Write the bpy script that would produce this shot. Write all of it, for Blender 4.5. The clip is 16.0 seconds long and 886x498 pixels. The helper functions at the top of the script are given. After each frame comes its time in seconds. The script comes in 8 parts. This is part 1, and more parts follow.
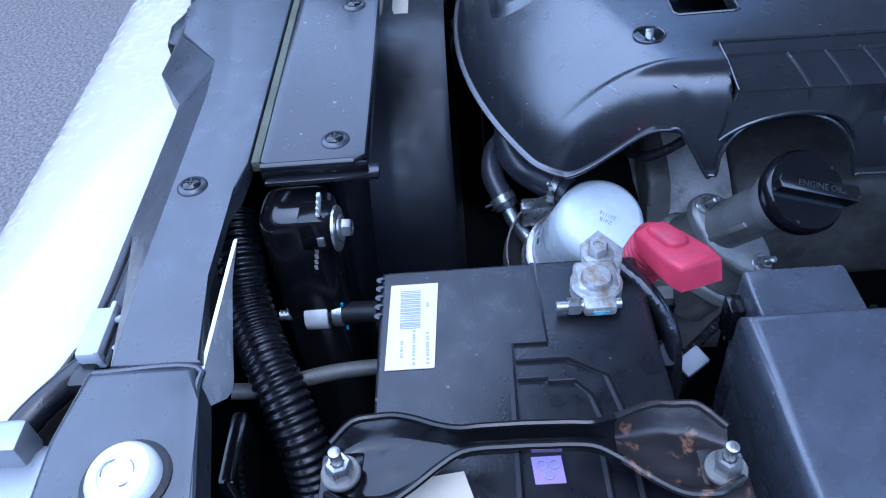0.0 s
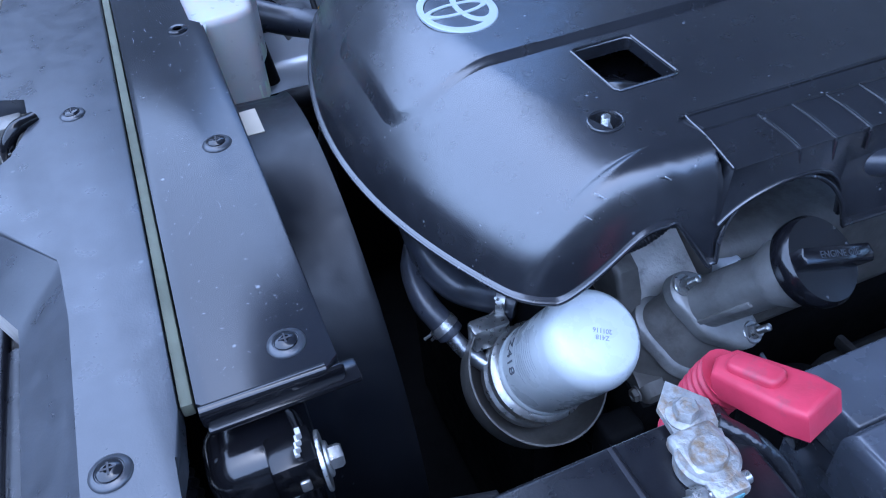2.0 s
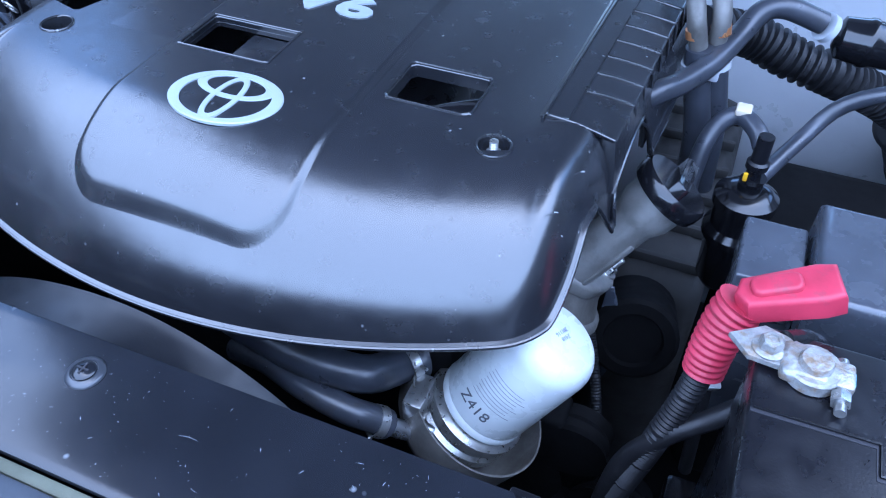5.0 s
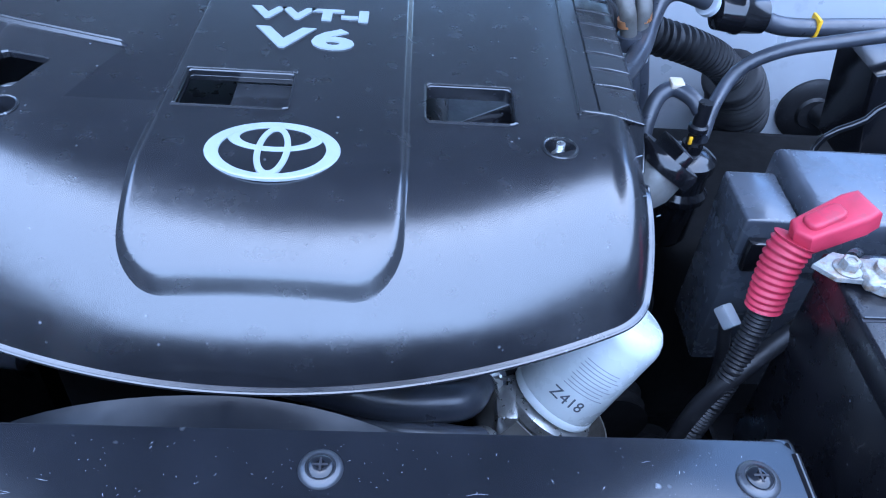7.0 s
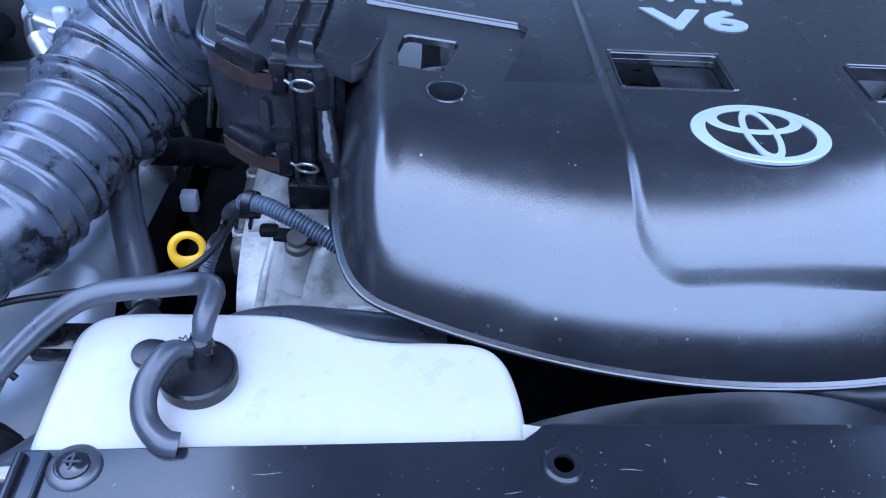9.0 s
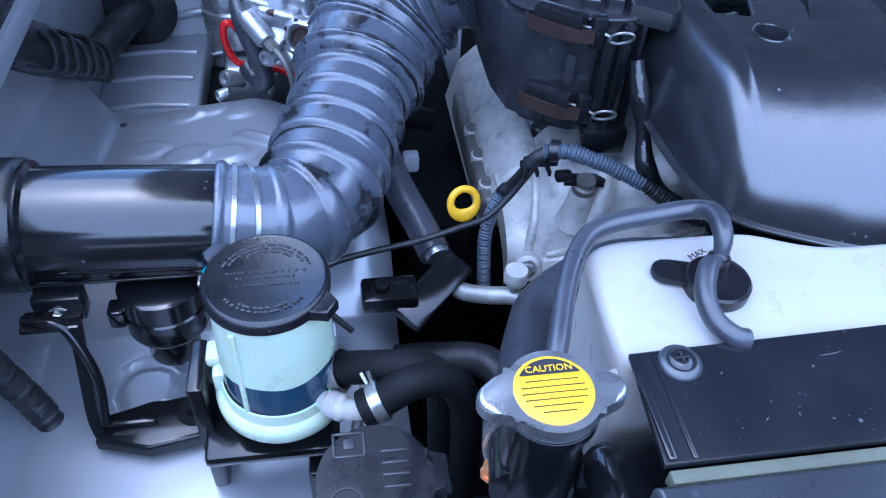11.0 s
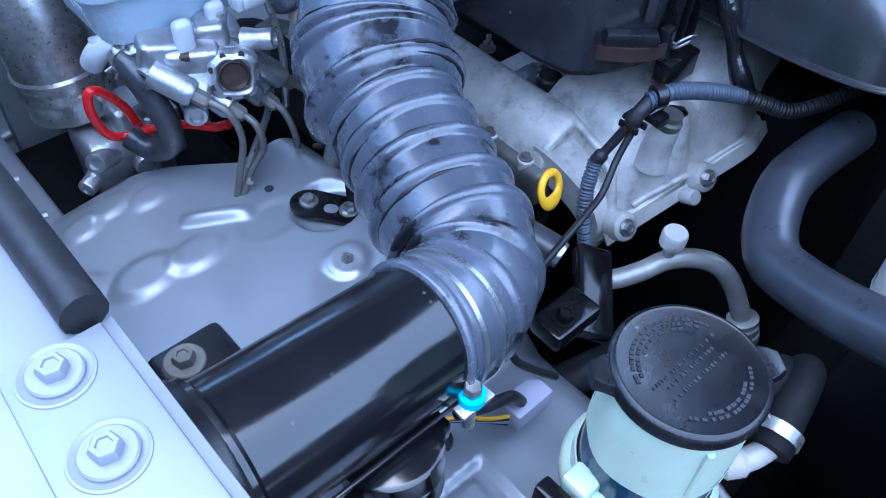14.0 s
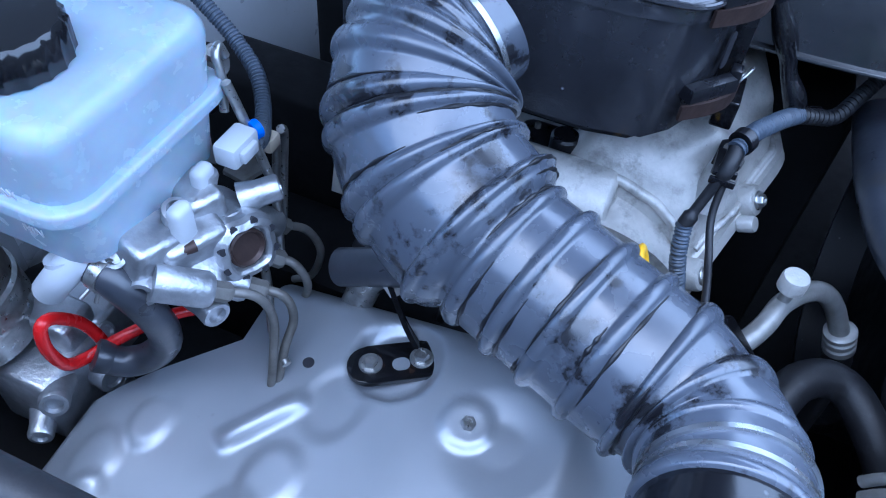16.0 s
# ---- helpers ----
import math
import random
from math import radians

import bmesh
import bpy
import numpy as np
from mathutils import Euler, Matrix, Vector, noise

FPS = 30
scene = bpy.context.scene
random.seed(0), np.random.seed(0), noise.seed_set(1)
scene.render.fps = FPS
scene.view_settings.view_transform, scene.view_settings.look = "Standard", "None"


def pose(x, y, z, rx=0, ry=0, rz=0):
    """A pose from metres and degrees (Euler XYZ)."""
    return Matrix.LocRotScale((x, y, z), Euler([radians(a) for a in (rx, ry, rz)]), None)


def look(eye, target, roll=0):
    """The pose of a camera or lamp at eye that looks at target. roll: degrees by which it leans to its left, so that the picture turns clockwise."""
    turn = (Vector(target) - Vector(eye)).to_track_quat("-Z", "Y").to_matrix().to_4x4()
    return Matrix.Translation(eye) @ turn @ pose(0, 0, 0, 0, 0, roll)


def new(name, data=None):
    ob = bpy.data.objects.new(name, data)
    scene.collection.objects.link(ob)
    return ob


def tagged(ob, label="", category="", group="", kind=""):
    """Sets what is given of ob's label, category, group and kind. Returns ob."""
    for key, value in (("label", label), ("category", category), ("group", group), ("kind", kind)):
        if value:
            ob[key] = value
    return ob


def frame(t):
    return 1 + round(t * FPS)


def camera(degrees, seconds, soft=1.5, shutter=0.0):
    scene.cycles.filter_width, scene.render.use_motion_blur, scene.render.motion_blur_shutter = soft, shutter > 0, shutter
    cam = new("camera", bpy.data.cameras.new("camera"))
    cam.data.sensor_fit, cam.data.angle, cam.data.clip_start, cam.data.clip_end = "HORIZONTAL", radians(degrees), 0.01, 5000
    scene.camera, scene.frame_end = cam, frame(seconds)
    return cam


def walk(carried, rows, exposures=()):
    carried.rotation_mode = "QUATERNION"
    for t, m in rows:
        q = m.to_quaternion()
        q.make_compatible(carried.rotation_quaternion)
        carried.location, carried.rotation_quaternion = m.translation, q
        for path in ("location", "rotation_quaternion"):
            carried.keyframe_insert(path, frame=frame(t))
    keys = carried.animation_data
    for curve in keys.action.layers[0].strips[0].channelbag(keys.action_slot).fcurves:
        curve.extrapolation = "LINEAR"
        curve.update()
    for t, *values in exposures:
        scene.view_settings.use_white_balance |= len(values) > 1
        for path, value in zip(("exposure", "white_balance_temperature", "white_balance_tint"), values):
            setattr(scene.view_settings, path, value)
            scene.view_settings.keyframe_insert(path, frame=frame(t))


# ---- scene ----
cam = camera(59.22, 16.0, soft=1.1)
PATH = [
    (0, (0.7765, 0.1028, 1.3968), (-0.674, 0.0176, 0.0225), -6.32),
    (0.5, (0.7355, 0.0698, 1.405), (-0.7394, 0.0523, 0.0544), -6.53),
    (1, (0.7045, 0.0423, 1.392), (-0.7788, 0.14, 0.054), -6.61),
    (1.5, (0.6557, 0.0326, 1.3797), (-0.8047, 0.3105, 0.0418), -6.09),
    (2, (0.5953, -0.0048, 1.3861), (-0.8041, 0.462, 0.0357), -5.81),
    (2.5, (0.5448, -0.0492, 1.381), (-0.754, 0.6183, 0.0144), -4.94),
    (3, (0.4767, -0.0955, 1.3838), (-0.688, 0.7556, -0.0015), -3.77),
    (3.5, (0.4105, -0.1035, 1.3754), (-0.6236, 0.8942, -0.0158), -2.80),
    (4, (0.3639, -0.0947, 1.3707), (-0.5148, 1.0322, -0.0285), -1.82),
    (4.5, (0.3458, -0.1219, 1.3963), (-0.3711, 1.1007, -0.0149), -1.29),
    (4.7, (0.349, -0.1415, 1.4035), (-0.3093, 1.1229, 0.0007), -0.82),
    (6.8, (0.1236, -0.2191, 1.4034), (0.2011, 1.2558, 0.0549), 4.60),
    (7, (0.0907, -0.2158, 1.3979), (0.1988, 1.2639, 0.0567), 5.10),
    (7.5, (0.0274, -0.2204, 1.3784), (0.1839, 1.2534, 0.0355), 5.77),
    (8, (-0.0479, -0.2211, 1.3653), (0.1237, 1.2477, 0.0187), 5.87),
    (8.5, (-0.1592, -0.2057, 1.3564), (0.0076, 1.271, 0.018), 5.61),
    (9, (-0.2448, -0.1908, 1.3521), (-0.0913, 1.2874, 0.0137), 5.20),
    (9.5, (-0.3051, -0.202, 1.3585), (-0.1485, 1.2628, 0.0058), 4.90),
    (10, (-0.3905, -0.2201, 1.3681), (-0.2191, 1.2286, -0.0), 4.62),
    (10.2, (-0.4299, -0.2317, 1.3763), (-0.2513, 1.2084, -0.0), 4.35),
    (12.3, (-0.6749, -0.1491, 1.321), (-0.1333, 1.1268, -0.1209), 3.33),
    (12.5, (-0.7018, -0.1314, 1.3167), (-0.1147, 1.1173, -0.1311), 3.26),
    (13, (-0.759, -0.0867, 1.3184), (-0.053, 1.0708, -0.1518), 3.25),
    (13.5, (-0.8125, -0.0253, 1.33), (0.0268, 1.0249, -0.1508), 3.95),
    (14, (-0.8269, 0.052, 1.3225), (0.1258, 0.9975, -0.1602), 4.08),
    (14.5, (-0.8116, 0.1318, 1.3168), (0.2374, 0.965, -0.1683), 4.42),
    (15, (-0.817, 0.1859, 1.3038), (0.3173, 0.8984, -0.1814), 4.86),
    (15.5, (-0.8327, 0.2622, 1.3086), (0.3781, 0.8381, -0.1755), 5.22),
    (16, (-0.8473, 0.3466, 1.3073), (0.4223, 0.7886, -0.1735), 5.64),
]
walk(cam, [(t, look(eye, target, roll)) for t, eye, target, roll in PATH], exposures=[(0, 1.95, 4720, 11), (1.5, 2.0, 4720, 11), (3, 2.45, 4800, 14), (4.5, 2.5, 4780, 12), (7, 2.5, 4760, 9), (9.8, 2.27, 4720, 13), (12.5, 2.35, 4680, 10), (16, 2.33, 4780, 7)])

# ---- light ----
world = bpy.data.worlds.new("sky")
scene.world = world
world.use_nodes = True
wn = world.node_tree
sky = wn.nodes.new("ShaderNodeTexSky")
sky.sky_type = "NISHITA"
sky.sun_disc = False
sky.sun_elevation = radians(82)
sky.sun_rotation = radians(10)
sky.dust_density = 1.8
wn.links.new(sky.outputs[0], wn.nodes["Background"].inputs[0])
wn.nodes["Background"].inputs[1].default_value = 0.15
sun = new("sun", bpy.data.lights.new("sun", "SUN"))
sun.data.energy, sun.data.angle, sun.data.color = 1.4, radians(128), (1.0, 0.96, 0.92)
sun.matrix_world = look((0.12, -0.48, 3.0), (0, 0.1, 1.0))


# ---- materials ----
def mat(name, col, rough, metal=0.0, var=0.2, scale=25.0, bump=0.05, bscale=400.0, dust=0.0, dust_scale=160.0, dust_col=(0.55, 0.58, 0.62),
        coat=0.0, trans=0.0, sss=0.0, ior=1.45, rvar=0.12, spec=0.5, stain=0.0, stain_col=(0.03, 0.028, 0.025), stain_scale=9.0, stain_sharp=1.0):
    m = bpy.data.materials.new(name)
    m.use_nodes = True
    nt = m.node_tree
    b = nt.nodes["Principled BSDF"]
    co = nt.nodes.new("ShaderNodeTexCoord").outputs["Object"]

    def tex(sc, detail=4.0, rg=0.55):
        n = nt.nodes.new("ShaderNodeTexNoise")
        n.inputs["Scale"].default_value, n.inputs["Detail"].default_value, n.inputs["Roughness"].default_value = sc, detail, rg
        nt.links.new(co, n.inputs["Vector"])
        return n.outputs["Fac"]

    def rng(src, a, c, lo, hi):
        n = nt.nodes.new("ShaderNodeMapRange")
        for k, v in zip(("From Min", "From Max", "To Min", "To Max"), (a, c, lo, hi)):
            n.inputs[k].default_value = v
        nt.links.new(src, n.inputs["Value"])
        return n.outputs[0]

    def mix(fac, a, c):
        n = nt.nodes.new("ShaderNodeMix")
        n.data_type = "RGBA"
        nt.links.new(fac, n.inputs[0])
        for s, v in ((n.inputs[6], a), (n.inputs[7], c)):
            if isinstance(v, tuple):
                s.default_value = (*v, 1)
            else:
                nt.links.new(v, s)
        return n.outputs[2]

    big = tex(scale)
    lo = tuple(c * (1 - var) for c in col)
    hi = tuple(min(1, c * (1 + var)) for c in col)
    colour = mix(rng(big, 0.3, 0.7, 0, 1), lo, hi)
    if stain:
        colour = mix(rng(tex(stain_scale, 7.0, 0.65), 0.62 - 0.25 * stain, 0.62 - 0.25 * stain + (0.16 + 0.05 * stain) * stain_sharp, 0, min(1.0, stain + 0.3 / max(stain_sharp, 0.3))), colour, stain_col)
    if dust:
        v = nt.nodes.new("ShaderNodeTexVoronoi")
        v.inputs["Scale"].default_value = dust_scale
        nt.links.new(co, v.inputs["Vector"])
        speck = rng(v.outputs["Distance"], 0.0, 0.16, 1, 0)
        gate = nt.nodes.new("ShaderNodeMath")
        gate.operation = "MULTIPLY"
        nt.links.new(speck, gate.inputs[0])
        nt.links.new(rng(tex(dust_scale * 0.37, 2.0), 0.58, 0.72, 0, dust), gate.inputs[1])
        colour = mix(gate.outputs[0], colour, dust_col)
    nt.links.new(colour, b.inputs["Base Color"])
    nt.links.new(rng(tex(scale * 2.3, 5.0), 0.3, 0.7, max(0.03, rough - rvar * 0.5), min(1, rough + rvar)), b.inputs["Roughness"])
    b.inputs["Metallic"].default_value = metal
    b.inputs["IOR"].default_value = ior
    b.inputs["Specular IOR Level"].default_value = spec
    b.inputs["Coat Weight"].default_value = coat
    b.inputs["Coat Roughness"].default_value = 0.08
    b.inputs["Transmission Weight"].default_value = trans
    b.inputs["Subsurface Weight"].default_value = sss
    b.inputs["Subsurface Scale"].default_value = 0.01
    if bump:
        n = nt.nodes.new("ShaderNodeBump")
        n.inputs["Strength"].default_value, n.inputs["Distance"].default_value = bump, 0.001
        nt.links.new(tex(bscale, 2.0), n.inputs["Height"])
        nt.links.new(n.outputs[0], b.inputs["Normal"])
    return m


COVER = mat("grained_black_plastic", (0.014, 0.0148, 0.018), 0.235, bump=0.05, bscale=1500, dust=0.5, dust_scale=110, rvar=0.05, var=0.2, spec=0.92, ior=1.6)
PANEL = mat("satin_black_plastic", (0.010, 0.011, 0.0145), 0.18, bump=0.02, bscale=700, dust=0.9, dust_scale=75, rvar=0.03, spec=0.7)
BEAM = mat("satin_dark_trim", (0.033, 0.036, 0.043), 0.3, spec=0.9, bump=0.08, bscale=600, dust=0.3, dust_scale=70, rvar=0.1)
BLACK = mat("black_plastic", (0.006, 0.006, 0.008), 0.28, spec=0.62, bump=0.12, bscale=500, dust=0.4, dust_scale=120)
GLOSS = mat("gloss_black_plastic", (0.006, 0.006, 0.0075), 0.14, spec=0.75, rvar=0.05, bump=0.03, bscale=300, dust=0.35, dust_scale=90)
BLKMETAL = mat("black_painted_steel", (0.005, 0.005, 0.006), 0.12, bump=0.1, bscale=120, stain=0.04, stain_col=(0.12, 0.06, 0.03), stain_scale=40)
RUBBER = mat("black_rubber", (0.011, 0.011, 0.013), 0.45, bump=0.2, bscale=260, stain=0.25, stain_col=(0.05, 0.05, 0.055), stain_scale=60)
HOSE = mat("grey_black_rubber_hose", (0.034, 0.037, 0.047), 0.32, spec=0.85, bump=0.14, bscale=220, var=0.3, stain=0.2, stain_scale=30, stain_sharp=0.6)
DUCT = mat("weathered_grey_rubber", (0.064, 0.072, 0.092), 0.22, spec=1.0, bump=0.2, bscale=95, dust=0.4, dust_scale=130, dust_col=(0.02, 0.02, 0.022), var=0.25, scale=14, stain=0.3, stain_col=(0.010, 0.010, 0.013), stain_scale=26, rvar=0.14, stain_sharp=0.4)
# Dark grey that carries the shade beside the engine.
SIDE_GREY = mat("dark_grey_side_shade", (0.035, 0.034, 0.033), 0.6, spec=0.3, var=0.35, scale=20, bump=0.5, bscale=90)
SOFTRUBBER = mat("dull_black_rubber", (0.006, 0.006, 0.007), 0.6, spec=0.2, bump=0.2, bscale=260)
# Near-black puts the deep bay's shade into the colour; also on dark bolts.
DARK = mat("near_black_shaded_metal", (0.005, 0.005, 0.0055), 0.7, spec=0.12, bump=0.4, bscale=80)
CAST = mat("cast_aluminium", (0.28, 0.276, 0.264), 0.42, metal=0.5, var=0.25, scale=30, bump=0.45, bscale=180, stain=0.3, stain_col=(0.12, 0.11, 0.1), stain_scale=24)
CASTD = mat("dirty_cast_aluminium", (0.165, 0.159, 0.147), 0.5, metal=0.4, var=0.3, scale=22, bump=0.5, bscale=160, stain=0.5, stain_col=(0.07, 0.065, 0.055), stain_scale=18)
BRIGHT = mat("bright_machined_aluminium", (0.42, 0.43, 0.45), 0.27, metal=0.9, var=0.15, bump=0.15, bscale=200)
ZINC = mat("zinc_plated_steel", (0.4, 0.4, 0.39), 0.3, metal=0.85, var=0.25, scale=90, bump=0.15, bscale=300, stain=0.2, stain_col=(0.25, 0.2, 0.14), stain_scale=120)
PAINT = mat("silver_white_body_paint", (0.30, 0.315, 0.34), 0.34, metal=0.5, var=0.06, scale=8, bump=0.02, bscale=200, coat=0.2, dust=0.55, dust_scale=75, dust_col=(0.12, 0.12, 0.12))
WINGPAINT = mat("dusty_silver_wing_paint", (0.235, 0.247, 0.27), 0.42, metal=0.2, var=0.06, scale=8, bump=0.02, bscale=200, coat=0.1, dust=0.5, dust_scale=75, dust_col=(0.12, 0.12, 0.12))
WHITE = mat("white_body_paint", (0.62, 0.615, 0.6), 0.2, var=0.03, bump=0.02, coat=0.8)
FILTER = mat("white_filter_paint", (0.66, 0.70, 0.70), 0.25, var=0.04, bump=0.03, coat=0.3)
HDPE = mat("white_translucent_plastic", (0.40, 0.385, 0.36), 0.3, var=0.04, sss=0.35, bump=0.04, bscale=150)
HDPEG = mat("greenish_translucent_plastic", (0.45, 0.53, 0.41), 0.3, var=0.06, sss=0.4, bump=0.04)
BRKRES = mat("blue_white_reservoir_plastic", (0.28, 0.335, 0.40), 0.2, var=0.08, sss=0.5, bump=0.05, bscale=120)
FLUID = mat("dark_reservoir_fluid", (0.02, 0.045, 0.075), 0.12, var=0.2, bump=0.02)
RED = mat("faded_red_plastic", (0.42, 0.032, 0.065), 0.42, var=0.18, scale=40, bump=0.15, bscale=200, stain=0.2, stain_col=(0.13, 0.06, 0.07), stain_scale=70)
REDPAINT = mat("red_coated_wire", (0.55, 0.01, 0.012), 0.22, var=0.1, bump=0.03)
YELLOW = mat("yellow_plastic", (0.78, 0.44, 0.01), 0.35, var=0.06, bump=0.05)
BUMPER = mat("cream_white_bumper_paint", (0.45, 0.42, 0.365), 0.22, var=0.03, bump=0.02, coat=0.6)
PRINT = mat("faded_black_print", (0.09, 0.10, 0.12), 0.5, var=0.1, bump=0.0)
LABEL = mat("white_paper_label", (0.54, 0.475, 0.37), 0.5, var=0.04, bump=0.02)
INK = mat("black_ink", (0.02, 0.02, 0.025), 0.5, var=0.05, bump=0.0)
GREYINK = mat("grey_ink", (0.28, 0.3, 0.34), 0.5, var=0.05, bump=0.0)
LILAC = mat("faded_lilac_label", (0.30, 0.2, 0.50), 0.45, var=0.1, bump=0.02)
CYAN = mat("cyan_paint", (0.0, 0.5, 0.75), 0.35, var=0.1, bump=0.1)
VERDIGRIS = mat("pale_blue_corrosion", (0.16, 0.36, 0.42), 0.7, var=0.4, scale=200, bump=0.6)
GREEN = mat("green_paint", (0.01, 0.45, 0.18), 0.4, var=0.15, bump=0.0)
BLUELOOM = mat("blue_grey_conduit", (0.06, 0.075, 0.1), 0.4, var=0.2, bump=0.05)
LEAD = mat("corroded_lead", (0.33, 0.33, 0.32), 0.45, metal=0.5, var=0.35, scale=120, bump=0.8, bscale=300, stain=0.55, stain_col=(0.25, 0.17, 0.09), stain_scale=130)
RUST = mat("rusty_brown_clip", (0.045, 0.029, 0.025), 0.45, metal=0.4, var=0.3, scale=90, bump=0.2)
SILVER = mat("silver_badge", (0.42, 0.46, 0.48), 0.45, metal=0.2, var=0.04, bump=0.0)
OLIVE = mat("olive_grey_foam_strip", (0.1, 0.105, 0.075), 0.8, var=0.2, bump=0.3, bscale=300)
COPPER = mat("copper_coloured_screw", (0.75, 0.35, 0.15), 0.3, metal=0.8, var=0.15)
BROWNISH = mat("connector_grey_plastic", (0.2, 0.2, 0.23), 0.4, var=0.1)
LILACGREY = mat("lilac_grey_plastic", (0.33, 0.33, 0.41), 0.38, var=0.08)
CONN = mat("white_connector_plastic", (0.4, 0.42, 0.45), 0.4, var=0.08)
INSUL = mat("bonnet_liner_felt", (0.2, 0.205, 0.22), 0.9, var=0.2, bump=0.4)


FUSEBOX = mat("dusty_black_box_plastic", (0.058, 0.064, 0.078), 0.22, spec=1.0, bump=0.06, bscale=500, dust=0.5, dust_scale=110)
EMBOSS = mat("embossed_black_plastic", (0.026, 0.027, 0.031), 0.35, var=0.1, bump=0.0)
# Body paint made lighter to offset the weak light at the firewall.
FIREWALL = mat("lightened_firewall_paint", (0.5, 0.52, 0.55), 0.3, metal=0.2, var=0.06, scale=8, bump=0.02, coat=0.5, stain=0.1, stain_col=(0.2, 0.2, 0.2), stain_scale=12)
# Lighter copy of the cast aluminium, its tone making up for shade.
CASTL = mat("lightened_cast_aluminium", (0.43, 0.42, 0.395), 0.45, metal=0.3, var=0.2, scale=40, bump=0.6, bscale=260, stain=0.36, stain_col=(0.13, 0.125, 0.115), stain_scale=48, dust=0.9, dust_scale=260, dust_col=(0.08, 0.075, 0.07))
SHROUD = mat("dull_black_shroud_plastic", (0.0055, 0.0065, 0.0095), 0.34, spec=0.42, bump=0.05, bscale=500, dust=0.3, dust_scale=90)
AIRBOX = mat("grey_black_moulded_plastic", (0.022, 0.0225, 0.027), 0.18, spec=1.0, bump=0.08, bscale=500, dust=0.5, dust_scale=110)
ALLOY = mat("rough_cast_alloy", (0.42, 0.43, 0.45), 0.36, metal=0.85, var=0.2, scale=60, bump=0.5, bscale=240, stain=0.18, stain_col=(0.2, 0.19, 0.18), stain_scale=60)
TAPE = mat("shiny_crinkled_tape", (0.008, 0.008, 0.01), 0.16, spec=0.8, bump=1.0, bscale=110)
ASPHALT = mat("asphalt", (0.115, 0.108, 0.106), 0.9, var=0.42, scale=75, bump=0.9, bscale=220, stain=0.48, stain_col=(0.03, 0.029, 0.03), stain_scale=95, stain_sharp=0.8,
              dust=0.8, dust_scale=90, dust_col=(0.55, 0.55, 0.56))
RUSTY = mat("rusty_black_steel", (0.014, 0.012, 0.012), 0.3, bump=0.3, bscale=150, stain=0.22, stain_col=(0.16, 0.085, 0.05), stain_scale=90, stain_sharp=0.5)
DUSTM = mat("settled_dust", (0.3, 0.31, 0.34), 0.8, var=0.3, scale=200, bump=0.0)
SCUFF = mat("pale_scuffed_plastic", (0.55, 0.58, 0.62), 0.6, var=0.2, scale=300, bump=0.3, bscale=900)


# ---- shape helpers ----
def thing(name, loc, label, category, group="", kind=""):
    ob = new(name)
    ob.empty_display_size = 0.02
    ob.location = loc
    return tagged(ob, label, category, group, kind)


def finish(name, bm, material, angle=38):
    bmesh.ops.recalc_face_normals(bm, faces=bm.faces)
    me = bpy.data.meshes.new(name)
    bm.to_mesh(me)
    bm.free()
    me.materials.append(material)
    me.shade_smooth()
    me.set_sharp_from_angle(angle=radians(angle))
    return me


def part(name, bm, material, parent, label="", angle=38):
    """A bmesh given in world places, as one mesh under a thing or a part. Parts keep the origin of the world."""
    me = bm if isinstance(bm, bpy.types.Mesh) else finish(name, bm, material, angle)
    ob = new(name, me)
    ob.parent = parent
    if parent.type == "EMPTY":
        ob.matrix_parent_inverse = Matrix.Translation(parent.location).inverted()
    return tagged(ob, label)


def solo(name, bm, material, label, category, group="", kind="", angle=38):
    return tagged(new(name, finish(name, bm, material, angle)), label, category, group, kind)


def frame_of(axis):
    z = Vector(axis).normalized()
    x = z.orthogonal().normalized()
    return Matrix((x, z.cross(x), z)).transposed()


def box(lo, hi, bevel=0.003, seg=2, bm=None, m=None):
    bm = bm or bmesh.new()
    r = bmesh.ops.create_cube(bm, size=1.0)
    vs = r["verts"]
    c, s = [(a + b) / 2 for a, b in zip(lo, hi)], [abs(b - a) for a, b in zip(lo, hi)]
    bmesh.ops.scale(bm, vec=s, verts=vs)
    if bevel:
        es = list({e for v in vs for e in v.link_edges})
        out = bmesh.ops.bevel(bm, geom=es, offset=min(bevel, min(s) * 0.45), segments=seg, affect="EDGES", profile=0.5)
        vs = list({v for f in out["faces"] for v in f.verts} | {v for v in vs if v.is_valid})
    if m is not None:
        bmesh.ops.transform(bm, matrix=m.to_4x4(), verts=vs)
    bmesh.ops.translate(bm, vec=c, verts=vs)
    return bm


def prism(pts, z0, z1, bevel=0.002, seg=2, bm=None, m=None):
    """An outline in x, y between two heights, its upper edges rounded; m lays it into the world."""
    bm = bm or bmesh.new()
    lo = [bm.verts.new((x, y, z0)) for x, y in pts]
    hi = [bm.verts.new((x, y, z1)) for x, y in pts]
    n = len(pts)
    top = bm.faces.new(hi)
    bm.faces.new(lo[::-1])
    for i in range(n):
        bm.faces.new((lo[i], lo[(i + 1) % n], hi[(i + 1) % n], hi[i]))
    vs = lo + hi
    if bevel:
        out = bmesh.ops.bevel(bm, geom=list(top.edges), offset=bevel, segments=seg, affect="EDGES", profile=0.5)
        vs = list({v for f in out["faces"] for v in f.verts} | {v for v in vs if v.is_valid})
    if m is not None:
        bmesh.ops.transform(bm, matrix=m, verts=vs)
    return bm


